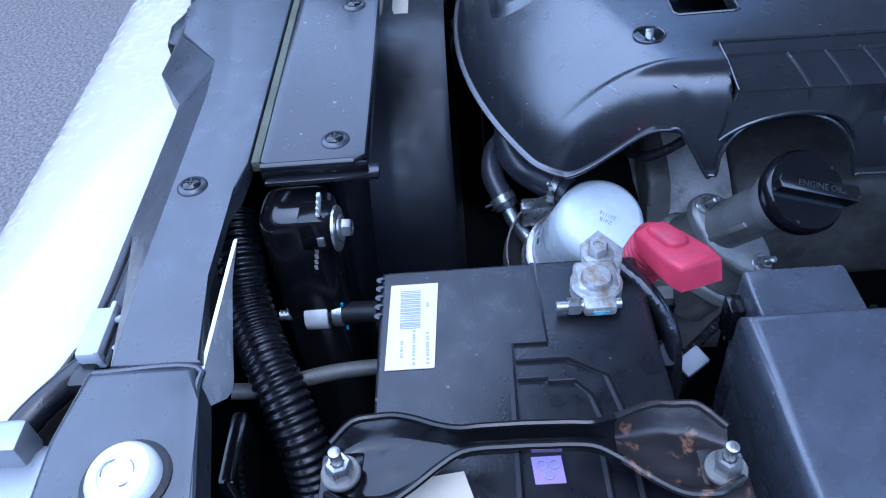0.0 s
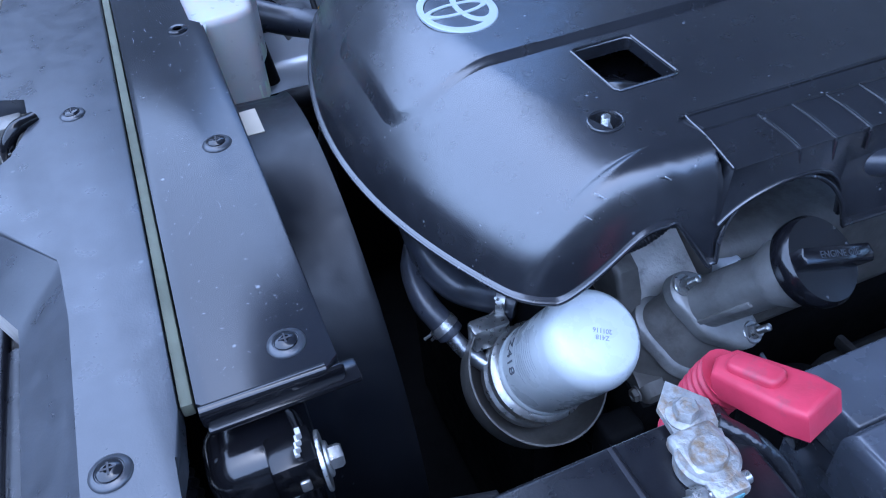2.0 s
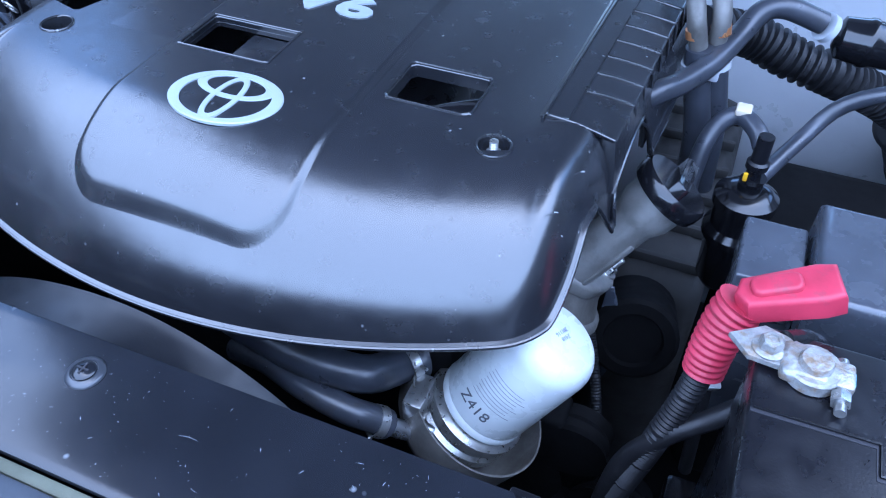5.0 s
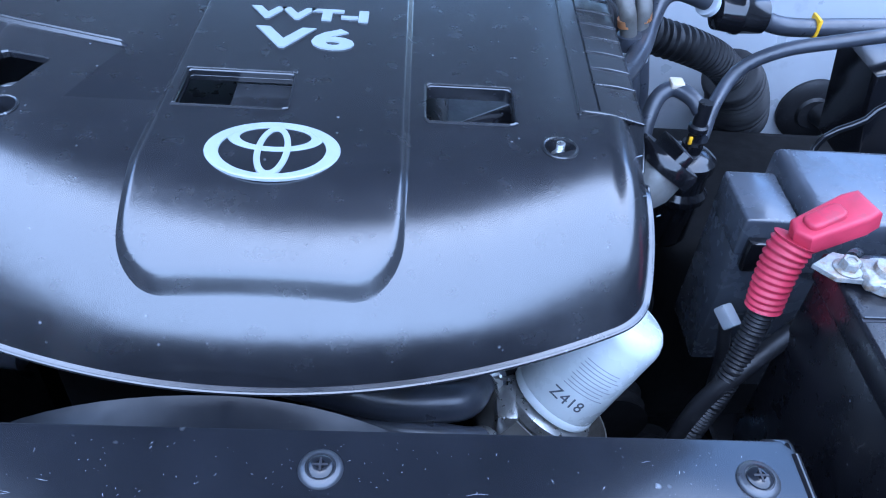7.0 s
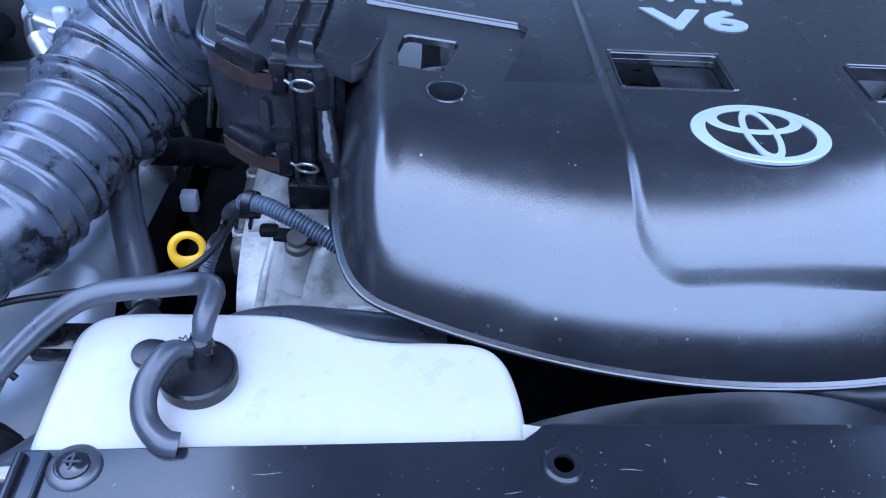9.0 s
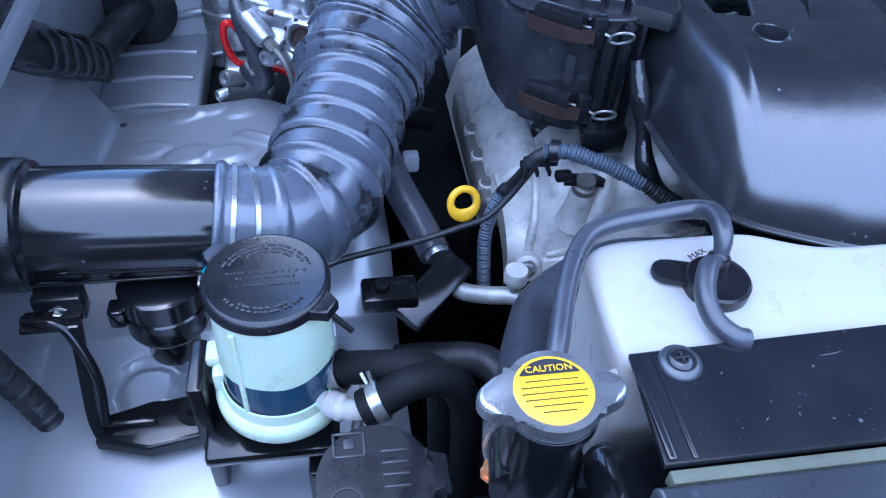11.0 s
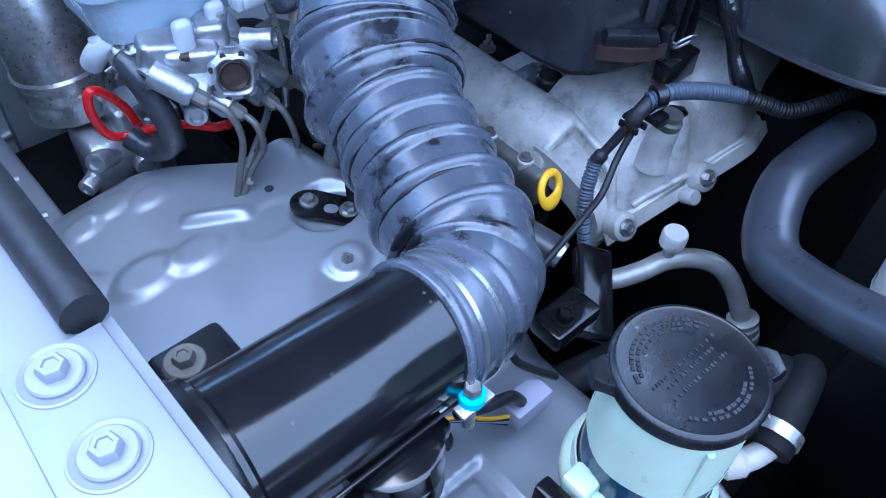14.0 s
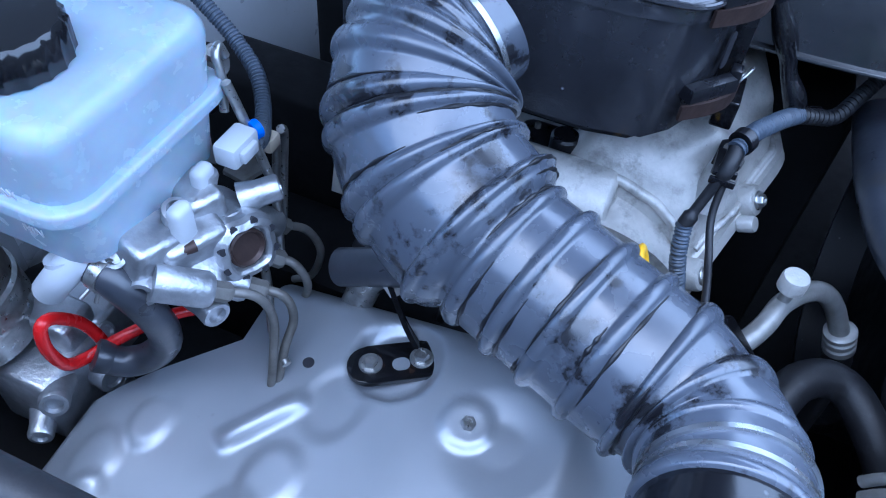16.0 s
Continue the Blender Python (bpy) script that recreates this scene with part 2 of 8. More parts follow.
def lathe(profile, base, axis=(0, 0, 1), seg=32, bm=None, wobble=None):
    """Turns (radius, height) pairs round an axis from base."""
    bm = bm or bmesh.new()
    f, b = frame_of(axis), Vector(base)
    rings = []
    for r, h in profile:
        if r < 1e-6:
            rings.append([bm.verts.new(b + f @ Vector((0, 0, h)))])
        else:
            rings.append([bm.verts.new(b + f @ Vector((r * (wobble(a, h) if wobble else 1) * math.cos(a), r * (wobble(a, h) if wobble else 1) * math.sin(a), h)))
                          for a in (2 * math.pi * k / seg for k in range(seg))])
    for p, q in zip(rings, rings[1:]):
        for k in range(seg):
            a, c = p[k % len(p)], p[(k + 1) % len(p)]
            d, e = q[(k + 1) % len(q)], q[k % len(q)]
            vs = [v for n, v in enumerate((a, c, d, e)) if v not in (a, c, d, e)[:n]]
            if len(vs) > 2:
                bm.faces.new(vs)
    for ring, flip in ((rings[0], True), (rings[-1], False)):
        if len(ring) > 2:
            bm.faces.new(ring[::-1] if flip else ring)
    return bm


def spline(pts, n):
    """Evenly spaced places along a smooth line through pts."""
    p = [Vector(a) for a in pts]
    p = [p[0] * 2 - p[1], *p, p[-1] * 2 - p[-2]]
    fine = []
    for i in range(1, len(p) - 2):
        for k in range(24):
            t = k / 24
            fine.append(0.5 * ((2 * p[i]) + (p[i + 1] - p[i - 1]) * t + (2 * p[i - 1] - 5 * p[i] + 4 * p[i + 1] - p[i + 2]) * t * t
                               + (3 * p[i] - p[i - 1] - 3 * p[i + 1] + p[i + 2]) * t ** 3))
    fine.append(p[-2])
    d = [0.0]
    for a, b in zip(fine, fine[1:]):
        d.append(d[-1] + (b - a).length)
    out, j = [], 0
    for k in range(n + 1):
        s = d[-1] * k / n
        while j < len(d) - 2 and d[j + 1] < s:
            j += 1
        out.append(fine[j].lerp(fine[j + 1], (s - d[j]) / max(1e-9, d[j + 1] - d[j])))
    return out, d[-1]


def tube(pts, radius, n=40, seg=16, bm=None, hollow=False):
    """A round body along a smooth line; radius is a number or a function of the way in metres and its share."""
    bm = bm or bmesh.new()
    line, length = spline(pts, n)
    rad = radius if callable(radius) else (lambda s, u: radius)
    t0 = (line[1] - line[0]).normalized()
    x = t0.orthogonal().normalized()
    rings = []
    for k, c in enumerate(line):
        t = (line[min(k + 1, n)] - line[max(k - 1, 0)]).normalized()
        x = (x - t * x.dot(t)).normalized()
        y = t.cross(x)
        r = rad(length * k / n, k / n)
        rings.append([bm.verts.new(c + (x * math.cos(a) + y * math.sin(a)) * r) for a in (2 * math.pi * i / seg for i in range(seg))])
    for p, q in zip(rings, rings[1:]):
        for i in range(seg):
            bm.faces.new((p[i], p[(i + 1) % seg], q[(i + 1) % seg], q[i]))
    if not hollow:
        bm.faces.new(rings[0][::-1])
        bm.faces.new(rings[-1])
    return bm


def ribbed(r, depth, pitch, duty=0.5):
    return lambda s, u: r + depth * (1 if (s / pitch) % 1 < duty else -1) * 0.5


def hexhead(bm, base, axis, across, height, washer=0.0):
    if washer:
        lathe([(washer, 0), (washer, 0.0012), (washer * 0.92, 0.0018), (0, 0.0018)], base, axis, 24, bm)
    r = across / math.sqrt(3)
    o = Vector(base) + Vector(axis).normalized() * (0.0017 if washer else 0)
    lathe([(r, 0), (r, height * 0.8), (r * 0.84, height), (r * 0.55, height), (r * 0.5, height * 0.85), (0, height * 0.85)], o, axis, 6, bm)
    return bm


def hose(name, pts, r, material, label, n=36, seg=18, cuffs=(0,)):
    """A rubber hose with a thicker cuff at the ends that show."""
    h = thing(name, tuple(pts[0]), label, "hose")
    part("tube", tube(pts, r, n, seg), material, h)
    for k in cuffs:
        p, q = Vector(pts[k]), Vector(pts[1 if k == 0 else -2])
        part("cuff", lathe([(r * 0.9, 0.0), (r * 1.07, 0.0006), (r * 1.09, 0.004), (r * 1.06, 0.009), (r * 0.98, 0.0115)], p, (q - p).normalized(), 24), material, h)
    return h


def bolt(base, axis=(0, 0, 1), across=0.01, height=0.006, washer=0.009, material=None, stud=0.0, label="zinc-plated hexagon bolt on the engine bay panel", group=""):
    b = thing("bolt", base, label, "bolt", group)
    part("head", hexhead(bmesh.new(), base, axis, across, height), material or ZINC, b)
    if washer:
        part("washer", lathe([(washer, -0.0005), (washer, 0.001), (washer * 0.93, 0.0018), (0, 0.0018)], base, axis, 24), material or ZINC, b)
    if stud:
        r = across * 0.3
        part("stud", lathe([(r * (1 if k % 2 else 0.86), height + stud * k / 14) for k in range(14)] + [(r * 0.6, height + stud), (0, height + stud)], base, axis, 12), material or ZINC, b)
    return b


def letters(text, size, depth, m, spread=1.0, bold=0.0):
    """The words as a mesh lying in x, y of m, centred."""
    cu = bpy.data.curves.new("letters", "FONT")
    cu.body, cu.size, cu.extrude, cu.align_x, cu.align_y = text, size, depth, "CENTER", "CENTER"
    cu.resolution_u = 3
    cu.space_character, cu.offset = spread, bold
    tmp = new("letters", cu)
    bpy.context.view_layer.update()
    me = bpy.data.meshes.new_from_object(tmp.evaluated_get(bpy.context.evaluated_depsgraph_get()))
    bpy.data.objects.remove(tmp)
    bpy.data.curves.remove(cu)
    me.transform(m)
    me.materials.clear()
    return me


def inked(me, material):
    me.materials.append(material)
    return me


# ---- ground and car body ----
bm = bmesh.new()
bmesh.ops.create_grid(bm, x_segments=2, y_segments=2, size=400)
solo("ground", bm, ASPHALT, "grey worn asphalt ground beside the car", "ground", kind="structure")


# unseen plain walls, added round the car to darken its low reflections
UNSEEN_GREY = mat("unseen_wall_grey", (0.11, 0.11, 0.105), 0.85, var=0.25, scale=1.5, bump=0.5, bscale=60)
for name, lo, hi in (("wall_yard_west", (-4.3, -7.0, 0.0), (-4.1, 9.0, 3.4)), ("wall_yard_east", (4.1, -7.0, 0.0), (4.3, 9.0, 3.4)), ("wall_yard_south", (-4.1, -7.0, 0.0), (4.1, -6.8, 2.9)), ("wall_yard_north", (-4.1, 8.8, 0.0), (4.1, 9.0, 1.5))):
    bm = bmesh.new()
    r = bmesh.ops.create_cube(bm, size=1.0)
    bmesh.ops.scale(bm, vec=[b - a for a, b in zip(lo, hi)], verts=r["verts"])
    bmesh.ops.translate(bm, vec=[(a + b) / 2 for a, b in zip(lo, hi)], verts=r["verts"])
    solo(name, bm, UNSEEN_GREY, "plain grey wall added out of view to darken reflections", "wall", kind="structure")


def sheet(fn, us, vs, thick, bm=None):
    """A skin over a grid of fn(u, v), with a second skin below it."""
    bm = bm or bmesh.new()
    a = [[bm.verts.new(fn(u, v)) for v in vs] for u in us]
    b = [[bm.verts.new(Vector(fn(u, v)) + Vector(thick)) for v in vs] for u in us]
    nu, nv = len(us), len(vs)
    for g, flip in ((a, False), (b, True)):
        for i in range(nu - 1):
            for j in range(nv - 1):
                f = (g[i][j], g[i + 1][j], g[i + 1][j + 1], g[i][j + 1])
                bm.faces.new(f[::-1] if flip else f)
    rim = [(i, 0) for i in range(nu)] + [(nu - 1, j) for j in range(1, nv)] + [(i, nv - 1) for i in range(nu - 2, -1, -1)] + [(0, j) for j in range(nv - 2, 0, -1)]
    for (i, j), (k, l) in zip(rim, rim[1:] + rim[:1]):
        bm.faces.new((a[i][j], b[i][j], b[k][l], a[k][l]))
    return bm


def lin(a, b, n):
    return [a + (b - a) * k / (n - 1) for k in range(n)]


# front bumper: a white shell that curves down, and back towards the wings
def bumper_skin(u, v):
    x = u
    back = 0.9 * max(0, abs(x) - 0.36) ** 2
    inner = -0.207 - 0.5 * max(0, x - 0.39) - 0.25 * max(0, -0.02 - x) + back * 0.3
    if v < 0.5:
        k = v / 0.5
        e = -0.362 + back
        return (x, inner + (e - inner) * math.sin(k * math.pi / 2), 0.955 - 0.045 * (1 - math.cos(k * math.pi / 2)))
    k = (v - 0.5) / 0.5
    return (x, -0.362 + back - 0.045 * math.sin(min(1, k * 2.2) * math.pi / 2), 0.91 - 0.5 * k)


car = thing("front_bumper", (0, -0.3, 0.38), "white painted front bumper of the car", "bumper")
part("shell", sheet(bumper_skin, lin(-0.85, 0.56, 48), lin(0, 1, 30), (0, 0.006, -0.004)), BUMPER, car)
part("inner_lip", tube([Vector(bumper_skin(x, 0)) + Vector((0, 0.004, -0.008)) for x in lin(-0.5, 0.5, 14)], 0.007, 60, 10), BLACK, car, "black rubber edge strip")
# open bonnet over the bay
def bonnet_skin(u, v):
    s = v * 1.2
    return (u * (1 - 0.16 * v * v), 1.06 - (0.72 + 0.24 * (1 - (u / 0.75) ** 2)) * s, 1.25 + 0.84 * s + 0.05 * math.sin(math.pi * v) - 0.06 * (u / 0.8) ** 2)


bon = thing("bonnet", (0, 0.98, 1.16), "open white bonnet with a black felt liner", "car bonnet")
part("panel", sheet(bonnet_skin, lin(-0.74, 0.74, 14), lin(0, 1, 12), (0, 0.024, 0.018)), WHITE, bon)
part("liner", sheet(lambda u, v: Vector(bonnet_skin(u, v)) - Vector((0, 0.012, 0.009)), lin(-0.58, 0.58, 14), lin(0.17, 0.93, 16), (0, 0.010, 0.007)), INSUL, bon)
for sx in (-1, 1):
    part("hinge", box((sx * 0.7 - 0.02, 0.99, 1.08), (sx * 0.7 + 0.02, 1.05, 1.24), 0.004), BLKMETAL, bon)

# firewall and cowl
bm = box((-0.95, 0.92, 0.3), (0.95, 0.95, 1.08), 0.004)
solo("wall_firewall", bm, FIREWALL, "silver white painted firewall of the engine bay", "firewall", kind="structure")
solo("cowl", box((-0.95, 0.9, 1.05), (0.95, 1.35, 1.09), 0.01), BLACK, "black plastic cowl below the windscreen", "cowl", kind="structure")
# bottom tray, added near-black in place of the shade below the engine
solo("bay_floor", box((-0.95, -0.2, 0.3), (0.95, 0.93, 0.32), 0.0), DARK, "near-black tray added to hold the shade under the engine", "undertray", kind="structure")

# ---- engine cover ----
TOP = 1.076


def zb_side(x, y):
    """The height of the cover's lower edge before the arches are cut."""
    return 0.985 + 0.010 * min(1, abs(x) / 0.26) ** 2


def arch(x, y):
    """The height at which the arches on the battery side cut the wall off."""
    if x < 0.2 or y < 0.166:
        return 0.0
    if 0.166 < y < 0.252:
        d = (y - 0.166) / 0.086
        return 0.99 + 0.049 * (0.5 - 0.5 * math.cos(math.pi * min(1.0, d * 1.04)))
    if 0.252 <= y < 0.290:
        return 0.995 + 0.044 * max(0.0, 1 - ((y - 0.252) / 0.038) ** 3) ** 0.5
    if 0.290 <= y < 0.298:
        return 1.0
    if 0.298 <= y < 0.352:
        return 1.0 + 0.047 * max(0.0, 1 - ((0.352 - y) / 0.054) ** 2.2) ** 0.5
    if 0.352 <= y < 0.402:
        return 0.997 + 0.05 * max(0.0, 1 - ((y - 0.352) / 0.05) ** 3) ** 0.5
    return 0.997


def half_width(y, side):
    return (0.283 + 0.06 * max(0, y - 0.2)) if side > 0 else (0.277 + 0.03 * max(0, y - 0.2))


def front_line(x):
    return 0.099 + 0.92 * x * x


FD, SD, REAR = 0.115, 0.045, 0.6


def contour(w, out=0.0, fd=FD, sd=SD, rear=REAR, half=half_width, front=front_line):
    """The cover's outline, drawn in as w goes from 1 to 0; from the rear left round the front to the rear right."""
    pts = []

    def solve(side, th, y=0.25):
        x = 0.2 * side
        for _ in range(12):
            x = side * (half(y, side) + out - sd * (1 - w * math.sin(th) ** 0.62))
            y = front(x) - out + fd * (1 - w * abs(math.cos(th)) ** 0.62)
        return x, y

    for side in (-1, 1):
        arm = []
        cx, cy = solve(side, math.pi / 2)
        for k in range(130):
            y = rear + (cy - rear) * k / 130
            arm.append((side * (half(y, side) + out - sd * (1 - w)), y))
        for k in range(25):
            arm.append(solve(side, math.pi / 2 * (1 - k / 24)))
        if side < 0:
            pts += arm
            x0 = arm[-1][0]
        else:
            x1 = arm[-1][0]
            for k in range(1, 40):
                x = x0 + (x1 - x0) * k / 40
                pts.append((x, front(x) - out + fd * (1 - w)))
            pts += arm[::-1]
    return pts


def shell_rise(w, p=1.85):
    """How far the cover has risen: a slope that rolls over at its foot."""
    return 1 - 0.86 * w ** p - 0.14 * w ** 12


def foot(rise, p):
    """The place on the slope at which it has risen so far."""
    a, b = 0.0, 1.0
    for _ in range(30):
        m = (a + b) / 2
        a, b = (m, b) if shell_rise(m, p) > rise else (a, m)
    return a


def cover_shell(levels, top, zb, rim=True, cut=None, **kw):
    bm = bmesh.new()
    steps = 80
    table = [contour(k / steps, **kw) for k in range(steps + 1)]
    edge = table[-1]

    def place(i, w):
        f = min(max(w, 0.0), 1.0) * steps
        k = min(int(f), steps - 1)
        (xa, ya), (xb, yb) = table[k][i], table[k + 1][i]
        return xa + (xb - xa) * (f - k), ya + (yb - ya) * (f - k)

    start = []
    n = len(edge)
    power = []
    for i in range(n):
        (ax, ay), (bx, by) = edge[max(i - 2, 0)], edge[min(i + 2, n - 1)]
        side = abs(by - ay) / max(1e-9, math.hypot(bx - ax, by - ay))
        power.append(1.85 + 1.0 * side ** 2)
    for i, (ex, ey) in enumerate(edge):
        z0 = zb(ex, ey)
        za = max(z0, cut(ex, ey)) if cut else z0
        start.append((z0, max(0.2, foot((za - z0) / (top - z0), power[i]))))
    rings = []
    far = contour(1.0, out=0.003, **kw)
    for out, dz in ([(0.0, -0.004), (0.004, -0.005), (0.004, -0.001)] if rim else []):
        ring = []
        for i, (z0, w1) in enumerate(start):
            x, y = place(i, w1)
            z = z0 + (top - z0) * shell_rise(w1, power[i])
            if out:
                x, y = x + far[i][0] - edge[i][0], y + far[i][1] - edge[i][1]
            ring.append(bm.verts.new((x, y, z + dz)))
        rings.append(ring)
    for w in levels:
        ring = []
        for i, (z0, w1) in enumerate(start):
            x, y = place(i, w * w1)
            ring.append(bm.verts.new((x, y, z0 + (top - z0) * shell_rise(w * w1, power[i]))))
        rings.append(ring)
    for p, q in zip(rings, rings[1:]):
        for i in range(len(p) - 1):
            bm.faces.new((p[i], p[i + 1], q[i + 1], q[i]))
    lip = [(p.co + q.co) / 2 for p, q in zip(rings[1], rings[2])] if rim else []
    return bm, rings[-1], lip


def rounded(x0, y0, x1, y1, r, n=4):
    pts = []
    for cx, cy, a in ((x1 - r, y0 + r, -90), (x1 - r, y1 - r, 0), (x0 + r, y1 - r, 90), (x0 + r, y0 + r, 180)):
        pts += [(cx + r * math.cos(radians(a + 90 * k / n)), cy + r * math.sin(radians(a + 90 * k / n))) for k in range(n + 1)]
    return pts


def circle(cx, cy, r, n=28):
    return [(cx + r * math.cos(2 * math.pi * k / n), cy + r * math.sin(2 * math.pi * k / n)) for k in range(n)]


def top_with_holes(bm, ring, holes, top, close=True):
    """Closes the ring with a flat top, through which the holes go; each hole is (outline, depth, bottom or not, draw-in)."""
    if close:
        edges = [bm.edges.get((ring[i], ring[i + 1])) or bm.edges.new((ring[i], ring[i + 1])) for i in range(len(ring) - 1)]
        edges.append(bm.edges.get((ring[-1], ring[0])) or bm.edges.new((ring[-1], ring[0])))
    else:
        edges = []
    for outline, depth, floor, draw in holes:
        cx, cy = sum(p[0] for p in outline) / len(outline), sum(p[1] for p in outline) / len(outline)
        a = [bm.verts.new((x, y, top)) for x, y in outline]
        a2 = [bm.verts.new((cx + (x - cx) * 0.97, cy + (y - cy) * 0.97, top - 0.0015)) for x, y in outline]
        b = [bm.verts.new((cx + (x - cx) * draw, cy + (y - cy) * draw, top - depth)) for x, y in outline]
        n = len(a)
        for i in range(n):
            j = (i + 1) % n
            edges.append(bm.edges.new((a[i], a[j])))
            bm.faces.new((a[i], a[j], a2[j], a2[i]))
            bm.faces.new((a2[i], a2[j], b[j], b[i]))
        if floor:
            bm.faces.new(b)
    bmesh.ops.triangle_fill(bm, edges=edges, use_beauty=True)


cover = thing("engine_cover", (0, 0.35, 0.99), "dusty matte black plastic engine cover with silver badge", "engine cover")
LEV = [1 - 0.97 * (k / 22) for k in range(23)]
bm, ring, lip = cover_shell(LEV, TOP, zb_side, cut=arch)
part("lip_bead", tube(lip[60:-60], 0.0017, 700, 8), COVER, cover, "rolled lower lip")
HOLES = [
    (rounded(0.105, 0.281, 0.175, 0.335, 0.006), 0.012, False, 0.97),
    (circle(0.204, 0.254, 0.0118), 0.014, True, 0.8),
    (circle(-0.204, 0.274, 0.0128), 0.014, False, 0.85),
    ([(-0.2435, 0.3125), (-0.240, 0.3085), (-0.209, 0.3), (-0.2045, 0.302), (-0.191, 0.343), (-0.193, 0.347), (-0.228, 0.3555), (-0.2325, 0.353)], 0.006, False, 0.97),
    (rounded(-0.081, 0.281, 0.003, 0.334, 0.004), 0.006, False, 1.0),
    ([(0.2265, 0.3055), (0.243, 0.3055), (0.252, 0.59), (0.231, 0.59)], 0.012, False, 1.0),
]
for v in bm.verts:
    if v.co.x > 0.236 and v.co.y > 0.304 and v.co.z > 1.05:
        v.co.z -= 0.014 * min(1.0, (v.co.y - 0.304) / 0.004)
top_with_holes(bm, ring, HOLES, TOP)
part("shell", bm, COVER, cover, angle=26)


# raised centre panel with a rounded nose
NOSE_Y, NOSE_R, HW, BEVEL = 0.131, 0.0355, 0.0950, 0.008


def nose(x):
    k = min(1.0, max(0.0, (abs(x) - HW + NOSE_R) / NOSE_R))
    return NOSE_Y + NOSE_R * (1 - math.sqrt(1 - k * k))


def inside(x, y):
    """How far a point lies inside the panel's rounded outline."""
    px, py = abs(x) - HW + NOSE_R, NOSE_Y + NOSE_R - y
    if px > 0 and py > 0:
        return NOSE_R - math.hypot(px, py)
    return min(HW - abs(x), y - NOSE_Y)


def under_nose(x, y):
    """Just below the cover's front slope."""
    w = min(1.0, max(0.0, 1 - (y - front_line(x)) / FD))
    return 0.985 + (TOP - 0.985) * shell_rise(w) - 0.0002


def step(d, y=0.262):
    """The panel's edge: an even bevel with rounded ends, a little higher at the nose."""
    k = min(1.0, max(0.0, d / BEVEL))
    r = 0.3
    if k < r:
        k = k * k / (2 * r)
    elif k > 1 - r:
        k = 1 - r - (1 - k) ** 2 / (2 * r)
    else:
        k -= r / 2
    return (0.0050 + 0.0030 * min(1.0, max(0.0, (0.185 - y) / 0.05))) * k / (1 - r)


def front_panel(u, v):
    """The raised panel follows the cover's slope some millimetres above it."""
    x = HW * u
    y0 = nose(x)
    y = y0 + (0.262 - y0) * v
    d = inside(x, y) / (1 + 0.35 * min(1.0, max(0.0, (0.175 - y) / 0.03)))
    return (x, y, under_nose(x, y) + step(d, y))


bm = sheet(front_panel, [math.sin(math.pi / 2 * k) * 0.5 + 0.5 * k for k in lin(-1, 1, 61)], [k ** 1.6 for k in lin(0, 1, 40)], (0, 0, -0.002))
part("centre_panel_nose", bm, COVER, cover, angle=60)
bm = bmesh.new()
hi = [bm.verts.new(p) for p in ((-HW + BEVEL, 0.262, 1.0806), (HW - BEVEL, 0.262, 1.0806), (HW - BEVEL, 0.6, 1.0806), (-HW + BEVEL, 0.6, 1.0806))]
for s in (-1, 1):
    edge = bmesh.new()
    rows = [[edge.verts.new((s * (HW - BEVEL * k / 12), y, 1.0756 + step(BEVEL * k / 12))) for y in (0.262, 0.6)] for k in range(13)]
    for p, q in zip(rows, rows[1:]):
        edge.faces.new((p[0], p[1], q[1], q[0]) if s > 0 else (p[0], q[0], q[1], p[1]))
    part("panel_edge", edge, COVER, cover)
WINDOW_B = rounded(-0.081, 0.281, 0.003, 0.334, 0.004)
top_with_holes(bm, hi, [(WINDOW_B, 0.010, False, 0.98)], 1.0806)
part("centre_panel", bm, COVER, cover, angle=20)
part("window_floor", box((-0.044, 0.282, 1.066), (0.0015, 0.333, 1.0695), 0.001), COVER, cover)
part("window_rim", tube([(x, y, 1.0808) for x, y in WINDOW_B + WINDOW_B[:1]], 0.0009, 100, 6), COVER, cover)


# ribbed panel along the battery side: a sloping top, a sharp crease and a wall down to the arches
def rib_wall(y):
    return 0.2795 + 0.033 * (y - 0.305)


def rib_side(u, v):
    y = 0.302 + 0.27 * u
    x1 = rib_wall(y)
    if v < 0.5:
        k = v / 0.5
        x0 = 0.2245 + 0.02 * (y - 0.302)
        return (x0 + (x1 - x0) * k, y + 0.004 * k * (1 - u), 1.0772 - 0.0112 * k ** 1.3)
    k = (v - 0.5) / 0.5
    low = max(0.999, arch(0.3, y + 0.004 * (1 - u)) + 0.001)
    return (x1 + 0.0065 * k, y + 0.004 * (1 - u) - 0.010 * k * max(0.0, 1 - u * 9), 1.066 + (low - 1.066) * k)


bm = sheet(rib_side, lin(0, 1, 70), lin(0, 0.5, 8) + lin(0.515, 1, 8), (-0.003, 0, -0.0015))
part("ribbed_panel", bm, COVER, cover, angle=28)
part("panel_end", sheet(lambda u, v: Vector(rib_side(0, 0.515 + 0.485 * u)) + Vector((-0.024 * v - 0.0004, 0.0045 * v, -0.001 * v)), lin(0, 1, 12), lin(0, 1, 3), (0, 0.002, 0)), COVER, cover)
part("arch_bead", tube([rib_side(u, 1.0) for u in lin(0.0, 0.42, 60)], 0.0016, 160, 8), COVER, cover)
part("panel_bead", tube([(0.2335, 0.568, 1.0774), (0.2262, 0.32, 1.0776), (0.2255, 0.308, 1.0776), (0.228, 0.3035, 1.0776), (0.25, 0.3045, 1.0745), (0.279, 0.3062, 1.0662)], 0.0012, 90, 8), COVER, cover)
